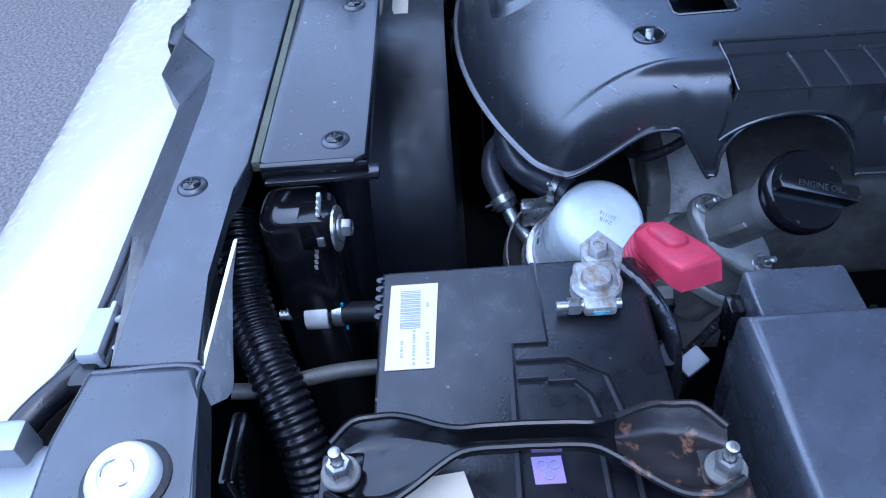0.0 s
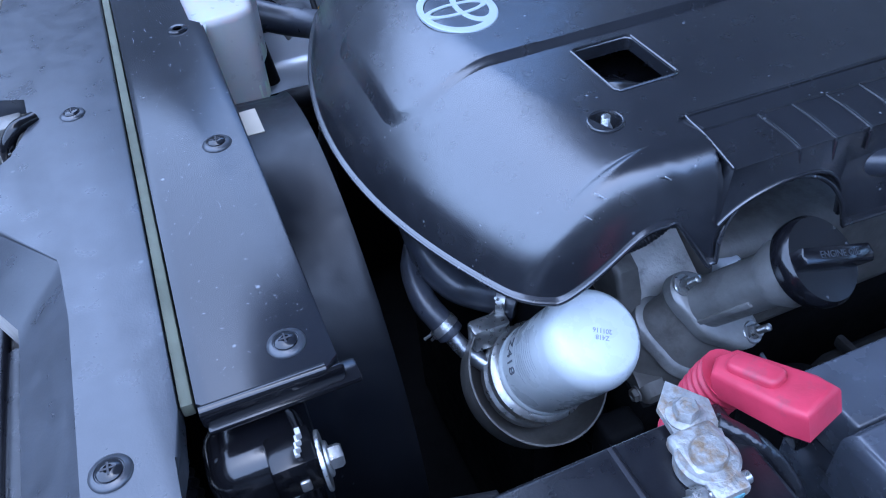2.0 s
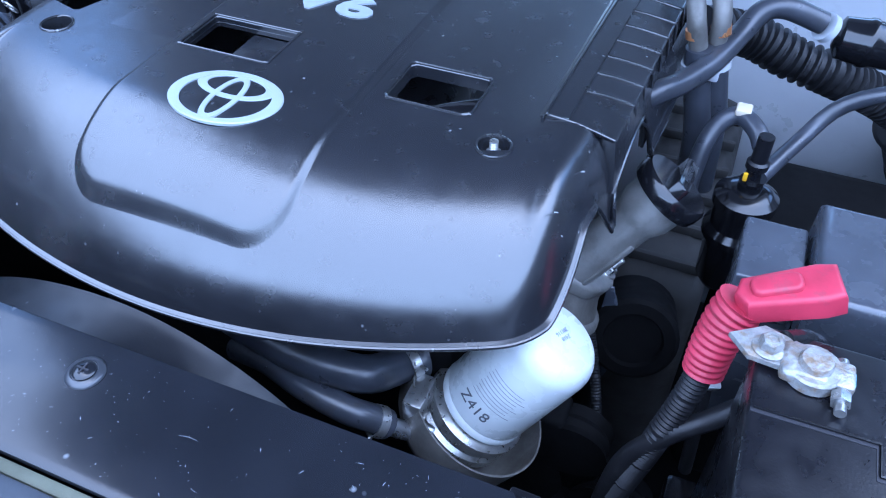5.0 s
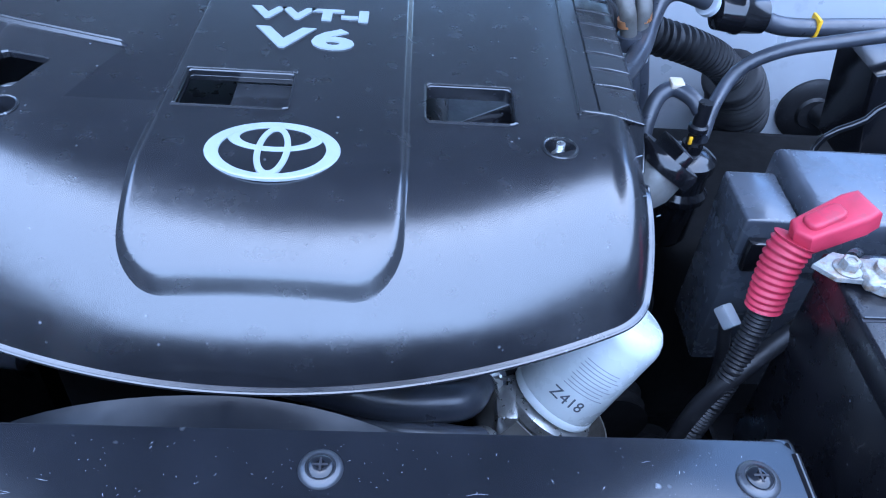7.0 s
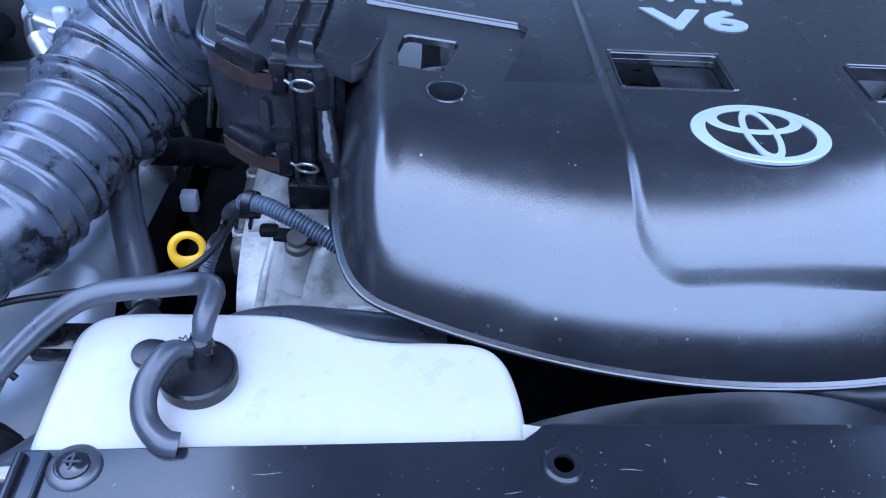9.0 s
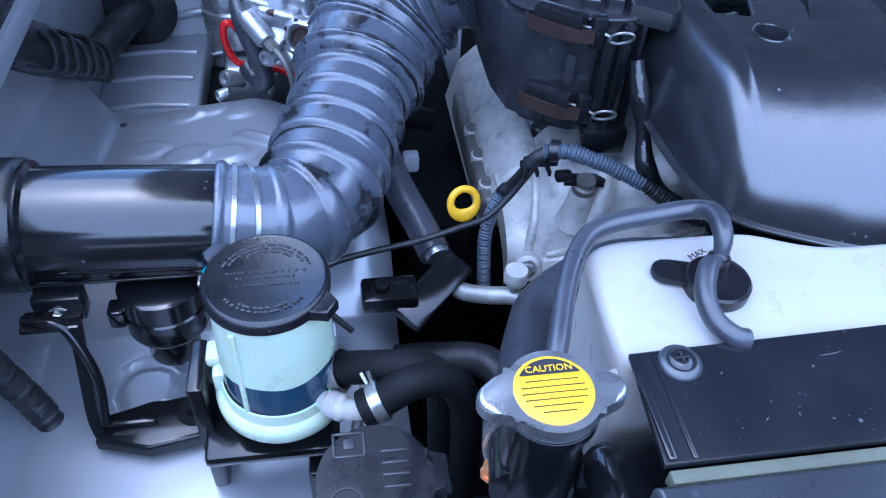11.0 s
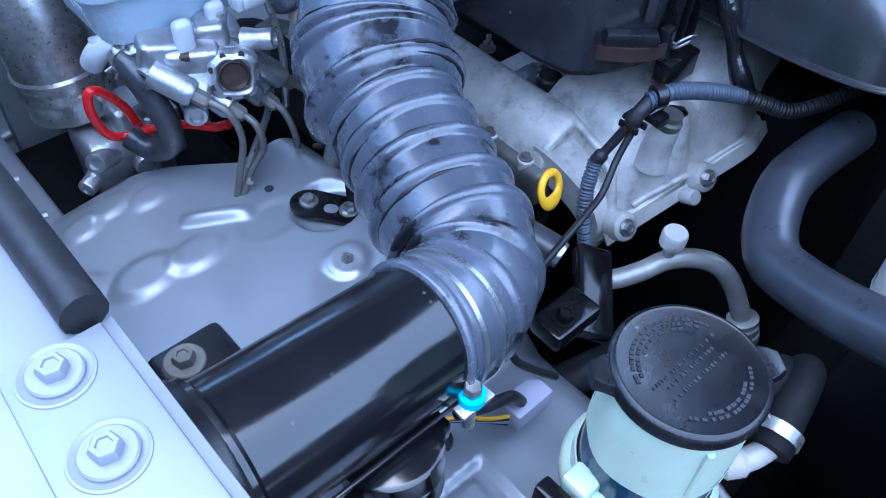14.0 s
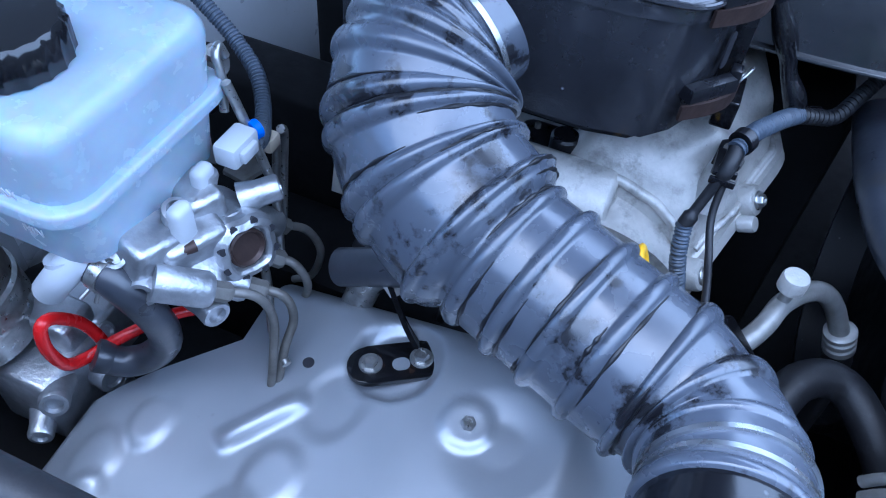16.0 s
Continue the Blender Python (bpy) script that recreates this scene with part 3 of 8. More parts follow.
part("crease_bead", tube([(rib_wall(y), y, 1.0658) for y in (0.306, 0.4, 0.5, 0.568)], 0.0009, 40, 8), COVER, cover)
for k in range(7):
    y = 0.3555 + 0.0285 * k
    x1 = rib_wall(y)
    part("rib", tube([(0.245 + 0.0006 * k, y - 0.005, 1.0742), (0.262, y - 0.0015, 1.0713), (x1 - 0.002, y + 0.0018, 1.0665), (x1 + 0.001, y + 0.002, 1.0645), (x1 + 0.003, y + 0.001, 1.05)], 0.0013, 30, 8), COVER, cover)
# raised field round the pocket of the far window
bm = bmesh.new()
FIELD = [(-0.262, 0.60), (-0.262, 0.409), (-0.225, 0.397), (-0.145, 0.374), (-0.138, 0.366), (-0.150, 0.33), (-0.167, 0.285), (-0.088, 0.285), (-0.088, 0.60)]
INTO = [(0, 0), (0, -0.0035), (-0.0012, -0.0035), (0.003, -0.0045), (0.012, -0.003), (0.0125, 0), (0.010, 0), (0.001, 0), (0.001, 0)]


def field_z(y):
    k = min(1.0, max(0.0, (y - 0.283) / 0.05))
    return 1.0754 + 0.0042 * k * k * (3 - 2 * k)


hi = [bm.verts.new((x, y, field_z(y))) for x, y in FIELD]
lo = [bm.verts.new((x + dx, y + dy, 1.0745)) for (x, y), (dx, dy) in zip(FIELD, INTO)]
for i in range(len(hi)):
    j = (i + 1) % len(hi)
    bm.faces.new((lo[i], lo[j], hi[j], hi[i]))
bmesh.ops.triangle_fill(bm, edges=[bm.edges.get((hi[i], hi[(i + 1) % len(hi)])) for i in range(len(hi))], use_beauty=True)
bmesh.ops.bevel(bm, geom=[bm.edges.get((hi[i], hi[i + 1])) for i in range(1, 6)], offset=0.0015, segments=2, affect="EDGES")
part("raised_field", bm, COVER, cover, angle=30)
part("corner_block", prism([(-0.297, 0.327), (-0.27, 0.308), (-0.259, 0.317), (-0.233, 0.40), (-0.205, 0.6), (-0.28, 0.6), (-0.2875, 0.40)], 1.06, 1.0755, 0.002), COVER, cover)
for cx, cy, cr in ((-0.204, 0.274, 0.0134), (0.204, 0.254, 0.0124)):
    part("hole_rim", tube([(x, y, TOP + 0.0002) for x, y in circle(cx, cy, cr, 36) + circle(cx, cy, cr, 36)[:1]], 0.0012, 72, 8), COVER, cover)
for outline in (rounded(0.105, 0.281, 0.175, 0.335, 0.006),):
    part("window_rim", tube([(x, y, TOP + 0.0002) for x, y in outline + outline[:1]], 0.0011, 90, 6), COVER, cover)


def ribbon(pts, wide, thick, bm=None):
    """A flat band along pts, wide across the vector given."""
    bm = bm or bmesh.new()
    line, _ = spline(pts, 30)
    w = Vector(wide) / 2
    rows = []
    for k, p in enumerate(line):
        t = (line[min(k + 1, 30)] - line[max(k - 1, 0)]).normalized()
        n = t.cross(w).normalized() * thick / 2
        rows.append([bm.verts.new(q) for q in (p - w - n, p + w - n, p + w + n, p - w + n)])
    for a, b in zip(rows, rows[1:]):
        for k in range(4):
            bm.faces.new((a[k], a[(k + 1) % 4], b[(k + 1) % 4], b[k]))
    bm.faces.new(rows[0][::-1])
    bm.faces.new(rows[-1])
    return bm


def specks(n, seed, xs, ys, zf, size, keep=None):
    """Fine pale dust and short scratches lying on a surface."""
    rnd = random.Random(seed)
    bm = bmesh.new()
    for _ in range(n):
        x, y = rnd.uniform(*xs), rnd.uniform(*ys)
        if keep and not keep(x, y):
            continue
        a, l, w = rnd.uniform(0, math.pi), size * rnd.choice((0.5, 0.7, 1.0, 1.0, 2.5)) * rnd.uniform(0.6, 1.4), size * 0.25 * rnd.uniform(0.6, 1.3)
        c, s = math.cos(a), math.sin(a)
        q = [bm.verts.new((x + c * u * l - s * v * w, y + s * u * l + c * v * w, zf(x, y) + 0.0002)) for u, v in ((-1, 0), (0, -1), (1, 0), (0, 1))]
        bm.faces.new(q)
    return bm


def clear_top(x, y):
    """The flat of the cover beside its windows."""
    windows = ((0.10, 0.18, 0.276, 0.34), (-0.25, -0.185, 0.295, 0.36), (-0.09, 0.006, 0.276, 0.34), (0.215, 0.30, 0.29, 0.6), (-0.13, -0.09, 0.28, 0.6), (-0.18, -0.11, 0.30, 0.6))
    holes = ((0.204, 0.254), (-0.204, 0.274))
    return y > 0.222 + 0.92 * x * x and abs(abs(x) - 0.088) > 0.012 and not any(a < x < b and c < y < d for a, b, c, d in windows) and all(math.hypot(x - p, y - q) > 0.02 for p, q in holes)


tagged(part("dust", specks(300, 3, (-0.24, 0.235), (0.23, 0.42), lambda x, y: 1.0799 if abs(x) < 0.082 else 1.0762, 0.0004, clear_top), DUSTM, cover, "fine pale dust specks"), "fine pale dust specks", kind="stuff")
# badge: three rings cut from flat ellipses
def ellipse_ring(bm, cx, cy, a, b, t, tb, z0, z1, n=44, shift=0.0):
    ro = [(cx + a * math.cos(2 * math.pi * k / n), cy + b * math.sin(2 * math.pi * k / n)) for k in range(n)]
    ri = [(cx + (a - t) * math.cos(2 * math.pi * k / n), cy + shift + (b - tb) * math.sin(2 * math.pi * k / n)) for k in range(n)]
    v = [[bm.verts.new((x, y, z)) for x, y in p] for p, z in ((ro, z0), (ro, z1 - 0.0006), ([((x - cx) * 0.985 + cx, (y - cy) * 0.98 + cy) for x, y in ro], z1), (ri, z1), (ri, z0))]
    for p, q in zip(v, v[1:]):
        for k in range(n):
            bm.faces.new((p[k], p[(k + 1) % n], q[(k + 1) % n], q[k]))


for a in ((0.0, 0.2285, 0.0465, 0.0335, 0.0098, 0.0052, 1.079, 1.0818), (0.0, 0.2432, 0.0335, 0.0165, 0.0085, 0.0048, 1.079, 1.0814), (0.0, 0.2275, 0.0122, 0.0295, 0.0045, 0.006, 1.079, 1.0816)):
    bm = bmesh.new()
    ellipse_ring(bm, *a)
    part("badge_ring", bm, SILVER, cover, "silver oval badge ring")
for words, size, y in (("VVT-I", 0.031, 0.4345), ("V6", 0.054, 0.389)):
    me = letters(words, size, 0.0014, bold=0.0016, m=Matrix.Translation((0.004, y, 1.0806)) @ Matrix.Diagonal((1.38, 0.86, 1, 1)))
    part("lettering", inked(me, SILVER), SILVER, cover, "raised silver letters")
bolt((0.204, 0.254, TOP - 0.014), across=0.011, height=0.010, washer=0.0105, stud=0.009, label="small zinc bolt in a recess of the engine cover")
# scuffs on the cover's edge
def scuff(x, y, z, a, l, w, tip):
    bm = bmesh.new()
    m = Matrix.Translation((x, y, z)) @ Euler((0, tip, a)).to_matrix().to_4x4()
    rnd = random.Random(int(x * 9999))
    up = [(l * (k / 7 - 0.5), w * (0.25 + 0.75 * math.sin(math.pi * k / 7)) * rnd.uniform(0.5, 1.0)) for k in range(8)]
    dn = [(l * (k / 7 - 0.5), -w * (0.25 + 0.75 * math.sin(math.pi * k / 7)) * rnd.uniform(0.3, 0.9)) for k in range(7, -1, -1)]
    prism(up + dn, 0, 0.0006, 0, bm=bm, m=m)
    part("scuff", bm, SCUFF, cover, "pale scuff mark")


for a in ((0.2655, 0.266, 1.0625, 2.0, 0.016, 0.0028, 0.75), (0.262, 0.216, 1.0645, 1.5, 0.012, 0.0007, 0.7), (0.2705, 0.203, 1.0575, 1.6, 0.008, 0.0006, 0.8)):
    scuff(*a)

# ---- engine below the cover ----
eng = thing("engine", (0, 0.4, 0.32), "cast aluminium engine with a block darkened for shade", "engine")
# The block's near-black colour stands for the dark voids below the cover.
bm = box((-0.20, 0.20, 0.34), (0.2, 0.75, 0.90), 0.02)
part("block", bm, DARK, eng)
# timing cover and rocker cover of the battery side bank
def bank(u, v):
    """A sloping cast surface that rolls over towards the battery and the front."""
    x = 0.12 + 0.140 * u
    y = 0.262 + 0.085 * v
    z = 0.967 - 0.09 * u - 0.03 * max(0, 1 - v / 0.28) ** 2
    z -= 0.12 * max(0, (u - 0.74) / 0.26) ** 2
    return (x, y, z)


part("bank_cover", sheet(bank, lin(0, 1, 36), lin(0, 1, 40), (-0.01, 0.004, -0.03)), CASTL, eng, "pale cast aluminium bank cover", angle=60)
part("bank_rear", box((0.10, 0.35, 0.80), (0.235, 0.66, 0.93), 0.02, 3), CASTD, eng, "darker grey rear of the cylinder bank")
bm = prism([(0.12, 0.06), (0.20, 0.047), (0.222, 0.036), (0.231, 0.014), (0.232, -0.02), (0.240, -0.044), (0.256, -0.050), (0.273, -0.048), (0.282, -0.056), (0.283, -0.067), (0.275, -0.076), (0.262, -0.077), (0.246, -0.072), (0.222, -0.055), (0.20, -0.04), (0.12, -0.02)], 0, 0.020, 0.006, 3,
           m=Matrix.Translation((0, 0.284, 0.9)) @ Matrix.Rotation(radians(90), 4, "X"))
# Lower half of the timing cover, its shade given by a near-black colour.
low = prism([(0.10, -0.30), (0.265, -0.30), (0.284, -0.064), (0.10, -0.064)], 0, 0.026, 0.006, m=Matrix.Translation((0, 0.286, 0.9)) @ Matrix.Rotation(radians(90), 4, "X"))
part("timing_case", low, DARK, eng, "lower timing case, near-black for its shade")
part("timing_cover", bm, CASTD, eng, "dirty cast aluminium timing cover")
bolt((0.269, 0.2645, 0.836), (0, -1, 0), 0.011, 0.006, 0.0075, CASTD, label="dirty bolt in an ear of the timing cover")
# Added filler block; its dark grey stands for the shaded depth here.
part("exhaust_shield", box((0.27, 0.44, 0.40), (0.38, 0.86, 0.80), 0.03, 3), SIDE_GREY, eng, "dark grey filler block with the shade in its colour")
for k in range(6):
    part("shield_fin", box((0.276, 0.475 + 0.06 * k, 0.798), (0.374, 0.483 + 0.06 * k, 0.812), 0.003), SIDE_GREY, eng)
# Near-black box added to fill the shaded space below the fuse box.
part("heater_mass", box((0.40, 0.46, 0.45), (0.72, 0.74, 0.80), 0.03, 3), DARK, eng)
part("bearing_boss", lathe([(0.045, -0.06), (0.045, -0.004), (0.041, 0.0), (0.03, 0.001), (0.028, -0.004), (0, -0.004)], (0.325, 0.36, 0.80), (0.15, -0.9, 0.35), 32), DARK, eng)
part("intake_plenum", box((-0.19, 0.24, 0.93), (0.13, 0.58, 1.03), 0.03, 4), BLACK, eng, "black intake plenum")

# what shows through the cover's windows
hose_in = thing("intake_branch", (0.14, 0.31, 1.02), "glossy black hose below the engine cover's window", "hose")
part("hose", tube([(0.09, 0.30, 1.025), (0.12, 0.30, 1.038), (0.15, 0.315, 1.044), (0.19, 0.35, 1.04)], 0.015, 24, 16), GLOSS, hose_in)
part("ridge", tube([(0.10, 0.326, 1.035), (0.135, 0.33, 1.04), (0.18, 0.345, 1.04)], 0.004, 16, 10), BLACK, hose_in)
inj = thing("fuel_rail", (-0.06, 0.31, 1.02), "grey fuel rail and clips below the engine cover's window", "fuel rail")
part("rail", tube([(-0.09, 0.30, 1.035), (-0.06, 0.305, 1.042), (-0.045, 0.33, 1.04), (-0.04, 0.35, 1.03)], 0.008, 20, 12), CASTD, inj)
part("clip", box((-0.072, 0.31, 1.032), (-0.052, 0.328, 1.05), 0.003), BLACK, inj)
part("clip", box((-0.048, 0.29, 1.03), (-0.036, 0.306, 1.046), 0.003), CAST, inj)
thr = thing("vacuum_fitting", (-0.215, 0.33, 1.02), "grey vacuum fittings below the engine cover's window", "fitting")
part("body", box((-0.225, 0.318, 1.02), (-0.205, 0.335, 1.045), 0.004), BLACK, thr)
part("pipe", tube([(-0.240, 0.315, 1.048), (-0.220, 0.322, 1.060), (-0.2, 0.338, 1.055)], 0.0045, 14, 10), BRIGHT, thr)
part("bracket", box((-0.232, 0.326, 1.040), (-0.212, 0.346, 1.052), 0.003), BRIGHT, thr)
part("pipe", tube([(-0.228, 0.302, 1.055), (-0.212, 0.310, 1.062), (-0.200, 0.330, 1.050)], 0.003, 14, 10), ALLOY, thr)


# ---- radiator, its cover panel and the front beam ----
rad = thing("radiator", (0, -0.03, 0.35), "black radiator with plastic end tanks and fan shroud", "radiator")
part("core", box((-0.36, -0.055, 0.4), (0.285, -0.012, 1.0), 0.004), DARK, rad)
bm = box((0.285, -0.065, 0.42), (0.335, -0.005, 1.02), 0.016, 4)
part("end_tank", bm, GLOSS, rad)
part("end_tank", box((-0.42, -0.065, 0.42), (-0.36, -0.005, 1.0), 0.016, 4), GLOSS, rad)
# fan shroud: a flat back and a deep ring
bm = box((-0.36, -0.012, 0.42), (0.285, 0.0, 1.03), 0.004)
part("shroud_back", bm, SHROUD, rad)
RC = Vector((-0.02, 0.0, 0.705))
bm = lathe([(0.305, 0.0), (0.292, 0.02), (0.288, 0.03), (0.286, 0.078), (0.289, 0.085), (0.279, 0.085), (0.276, 0.03)], RC, (0, 1, 0), 96)
for v in bm.verts:
    if v.co.x > RC.x:
        v.co.x = RC.x + (v.co.x - RC.x) * 0.80
part("shroud_ring", bm, SHROUD, rad)
part("shroud_label", box((-0.080, 0.027, 0.986), (-0.036, 0.045, 0.9928), 0.0), LABEL, rad, "white sticker")

panel = thing("radiator_cover", (0, -0.02, 1.04), "dusty satin black plastic panel over the radiator", "radiator panel")
PO = [(0.300, -0.056), (0.3075, -0.048), (0.3075, 0.016), (0.300, 0.0245), (-0.168, 0.0225), (-0.178, 0.012), (-0.398, 0.008), (-0.402, -0.056)]
part("sheet", prism(PO, 1.0465, 1.05, 0.0012), PANEL, panel)
bm = tube([(0.305, -0.055, 1.0475), (0.3055, 0.016, 1.0475)], 0.0035, 4, 12)
part("end_bead", bm, GLOSS, panel)
bm = box((0.3035, -0.056, 1.036), (0.3085, 0.026, 1.0475), 0.002)
box((0.296, -0.054, 1.034), (0.313, 0.034, 1.0385), 0.0018, bm=bm)
part("end_flange", bm, GLOSS, panel)
part("rear_lip", box((-0.165, 0.0215, 1.030), (0.299, 0.0245, 1.048), 0.0012), PANEL, panel)
part("side_rib", box((-0.4, -0.055, 1.049), (-0.3955, 0.006, 1.0525), 0.0015), PANEL, panel)
part("side_rib", box((-0.388, -0.055, 1.049), (-0.3855, 0.006, 1.0515), 0.001), PANEL, panel)


bm = bmesh.new()
rnd = random.Random(23)
for k in range(12):
    x, y, a = rnd.uniform(-0.36, 0.27), rnd.uniform(-0.048, 0.012), rnd.uniform(-0.5, 0.5)
    if x < -0.18:
        y = min(y, -0.004)
    ln = rnd.uniform(0.002, 0.008)
    bend = rnd.uniform(-0.12, 0.12) * ln
    tube([(x - ln * math.cos(a), y - ln * math.sin(a) * 0.5, 1.0502), (x, y + bend, 1.0502), (x + ln * math.cos(a), y + ln * math.sin(a) * 0.5, 1.0502)], lambda s, u: 0.00003 + 0.00007 * math.sin(math.pi * u), 6, 4, bm=bm)
tagged(part("scratches", bm, DUSTM, panel, "fine pale scratches"), "fine pale scratches", kind="stuff")
tagged(part("dust", specks(420, 5, (-0.38, 0.295), (-0.05, 0.017), lambda x, y: 1.0502, 0.0005, lambda x, y: x > -0.17 or y < 0.003), DUSTM, panel, "fine pale dust and scratches"), "fine pale dust and scratches", kind="stuff")


def push_clip(x, y, z, r=0.0115, kind="screw"):
    c = thing("push_clip", (x, y, z), "black plastic push clip on the radiator panel", "clip", "clips of the radiator panel")
    if kind == "open":
        r = 0.0095
        part("rim", lathe([(r, 0), (r, 0.001), (r * 0.85, 0.0022), (r * 0.5, 0.0018), (r * 0.45, -0.001), (0, -0.001)], (x, y, z), (0, 0, 1), 28), PANEL, c)
        return c
    part("rim", lathe([(r, 0), (r * 0.98, 0.0008), (r * 0.86, 0.002), (r * 0.68, 0.0027), (r * 0.64, 0.002), (0, 0.002)], (x, y, z), (0, 0, 1), 32), BEAM, c)
    bm = lathe([(r * 0.6, 0.0018), (r * 0.6, 0.003), (r * 0.5, 0.0042), (r * 0.22, 0.0047), (r * 0.2, 0.0036), (0, 0.0034)], (x, y, z), (0, 0, 1), 24)
    part("pin", bm, PANEL, c)
    bm = box((x - r * 0.34, y - r * 0.05, z + 0.0036), (x + r * 0.34, y + r * 0.05, z + 0.0049), 0)
    part("slot", box((x - r * 0.05, y - r * 0.34, z + 0.0036), (x + r * 0.05, y + r * 0.34, z + 0.00495), 0, bm=bm), INK, c)
    return c


for x, k in ((0.28, "s"), (0.055, "s"), (-0.162, "open"), (-0.374, "s")):
    push_clip(x, 0.0 if x > -0.3 else -0.001, 1.05, kind=k)

beam = thing("front_beam_cover", (0.2, -0.1, 1.03), "satin dark grey plastic cover along the front crossmember", "front beam cover")
BO = [(0.30, -0.0655), (0.33, -0.068), (0.352, -0.074), (0.42, -0.0745), (0.492, -0.060), (0.490, -0.116), (0.40, -0.118), (0.30, -0.118), (0.2, -0.118), (0.146, -0.1185),
      (0.139, -0.123), (0.083, -0.166), (0.027, -0.174), (0.004, -0.168), (-0.006, -0.151), (-0.05, -0.136), (-0.10, -0.14), (-0.108, -0.172), (-0.25, -0.172), (-0.40, -0.16), (-0.41, -0.0655)]
part("top", prism(BO, 1.035, 1.05, 0.003, 3), BEAM, beam)
# sloping skirts towards the grille
bm = bmesh.new()
SK = [(0.49, -0.116), (0.4, -0.1175), (0.3, -0.1175), (0.2, -0.118), (0.146, -0.1185), (0.139, -0.123), (0.083, -0.166), (0.05, -0.1705), (0.027, -0.174), (0.004, -0.168)]
SKO = [(0.49, -0.128), (0.4, -0.143), (0.32, -0.158), (0.24, -0.159), (0.185, -0.159), (0.161, -0.160), (0.104, -0.191), (0.06, -0.190), (0.03, -0.188), (0.0, -0.18)]
a = [bm.verts.new((x, y, 1.048)) for x, y in SK]
b = [bm.verts.new((x, y, 1.02)) for x, y in SKO]
c = [bm.verts.new((x, y, 0.985)) for x, y in SKO]
for p, q in ((a, b), (b, c)):
    for i in range(len(p) - 1):
        bm.faces.new((p[i], p[i + 1], q[i + 1], q[i]))
part("skirt", bm, BEAM, beam)
part("foam_strip", box((-0.40, -0.0645, 1.038), (0.297, -0.0575, 1.0475), 0.001), OLIVE, panel, "olive foam strip")
push_clip(0.325, -0.1025, 1.05, 0.0115)
push_clip(-0.049, -0.104, 1.05, 0.0105)
lt = thing("bonnet_latch", (-0.055, -0.17, 0.95), "dark steel bonnet latch in the beam's cut-out", "bonnet latch")
part("hook", tube([(-0.06, -0.135, 1.05), (-0.045, -0.15, 1.052), (-0.04, -0.162, 1.035), (-0.05, -0.165, 1.0)], 0.006, 20, 10), BLKMETAL, lt)
part("plate", box((-0.10, -0.185, 0.96), (-0.075, -0.15, 1.04), 0.003), CASTD, lt)
part("spring", tube([(-0.03 + 0.008 * math.cos(k * 1.2), -0.155 + 0.008 * math.sin(k * 1.2), 1.0 + 0.002 * k) for k in range(20)], 0.0018, 90, 8), ZINC, lt)
gs = thing("grille_tab", (-0.02, -0.21, 0.95), "dark plastic tab of the grille", "grille tab")
part("tab", prism([(-0.074, -0.214), (-0.04, -0.224), (-0.002, -0.219), (0.008, -0.205), (-0.04, -0.19), (-0.07, -0.195)], 0.97, 1.0, 0.006, 3), BLACK, gs)
part("lip", box((-0.05, -0.2, 0.93), (-0.01, -0.185, 0.972), 0.004), BLACK, gs)
# lamp bracket with the bonnet's rubber stop
br = thing("headlamp_bracket", (0.55, -0.09, 1.03), "dark painted steel bracket above the headlamp", "bracket")
part("plate", prism([(0.493, -0.128), (0.493, -0.062), (0.52, -0.056), (0.66, -0.03), (0.66, -0.13), (0.54, -0.135)], 1.025, 1.052, 0.006, 3), BEAM, br)
part("edge_fold", tube([(0.4945, -0.124, 1.0495), (0.4945, -0.064, 1.0495), (0.521, -0.0578, 1.0495), (0.655, -0.033, 1.0495)], 0.0022, 40, 8), BEAM, br, "folded edge")
st = thing("rubber_stop", (0.567, -0.083, 1.05), "pale round rubber bonnet stop", "rubber stop")
part("pad", lathe([(0.0195, 0.0), (0.0198, 0.006), (0.0185, 0.0095), (0.0165, 0.0115), (0.011, 0.0118), (0.0105, 0.0108), (0, 0.0105)], (0.567, -0.083, 1.05), (0.1, -0.1, 1), 32), WHITE, st)
part("wear_ring", tube([(0.568 + 0.0085 * math.cos(a), -0.0842 + 0.0085 * math.sin(a), 1.0612 + 0.0008 * math.cos(3 * a)) for a in lin(0.4, 4.9, 20)], 0.0005, 50, 6), BROWNISH, st, "worn grey ring mark")
part("seat", lathe([(0.0235, -0.001), (0.0235, 0.003), (0.021, 0.004), (0.0, 0.004)], (0.567, -0.083, 1.05), (0.0, 0.0, 1), 32), RUBBER, st)
# grey steel upright behind the beam
ub = thing("upright_bracket", (0.44, -0.075, 0.86), "pale painted steel upright beside the radiator", "bracket")
part("plate", prism([(0.383, 0.0), (0.415, -0.009), (0.446, -0.031), (0.466, -0.047), (0.474, -0.049), (0.484, -0.043), (0.508, -0.018), (0.533, 0.0)], 0, 0.003, 0.001, m=Matrix.Translation((0, -0.0595, 1.047)) @ Matrix.Rotation(radians(90), 4, "X")), WHITE, ub, "white painted tab")
part("foot", box((0.44, -0.085, 0.86), (0.5, -0.072, 0.93), 0.004), BLKMETAL, ub)
# Near-black box added so the gap behind the bumper stays dark.
solo("crash_beam", box((-0.6, -0.172, 0.42), (0.72, -0.13, 0.90), 0.01), DARK, "near-black filler added behind the bumper", "crash beam")
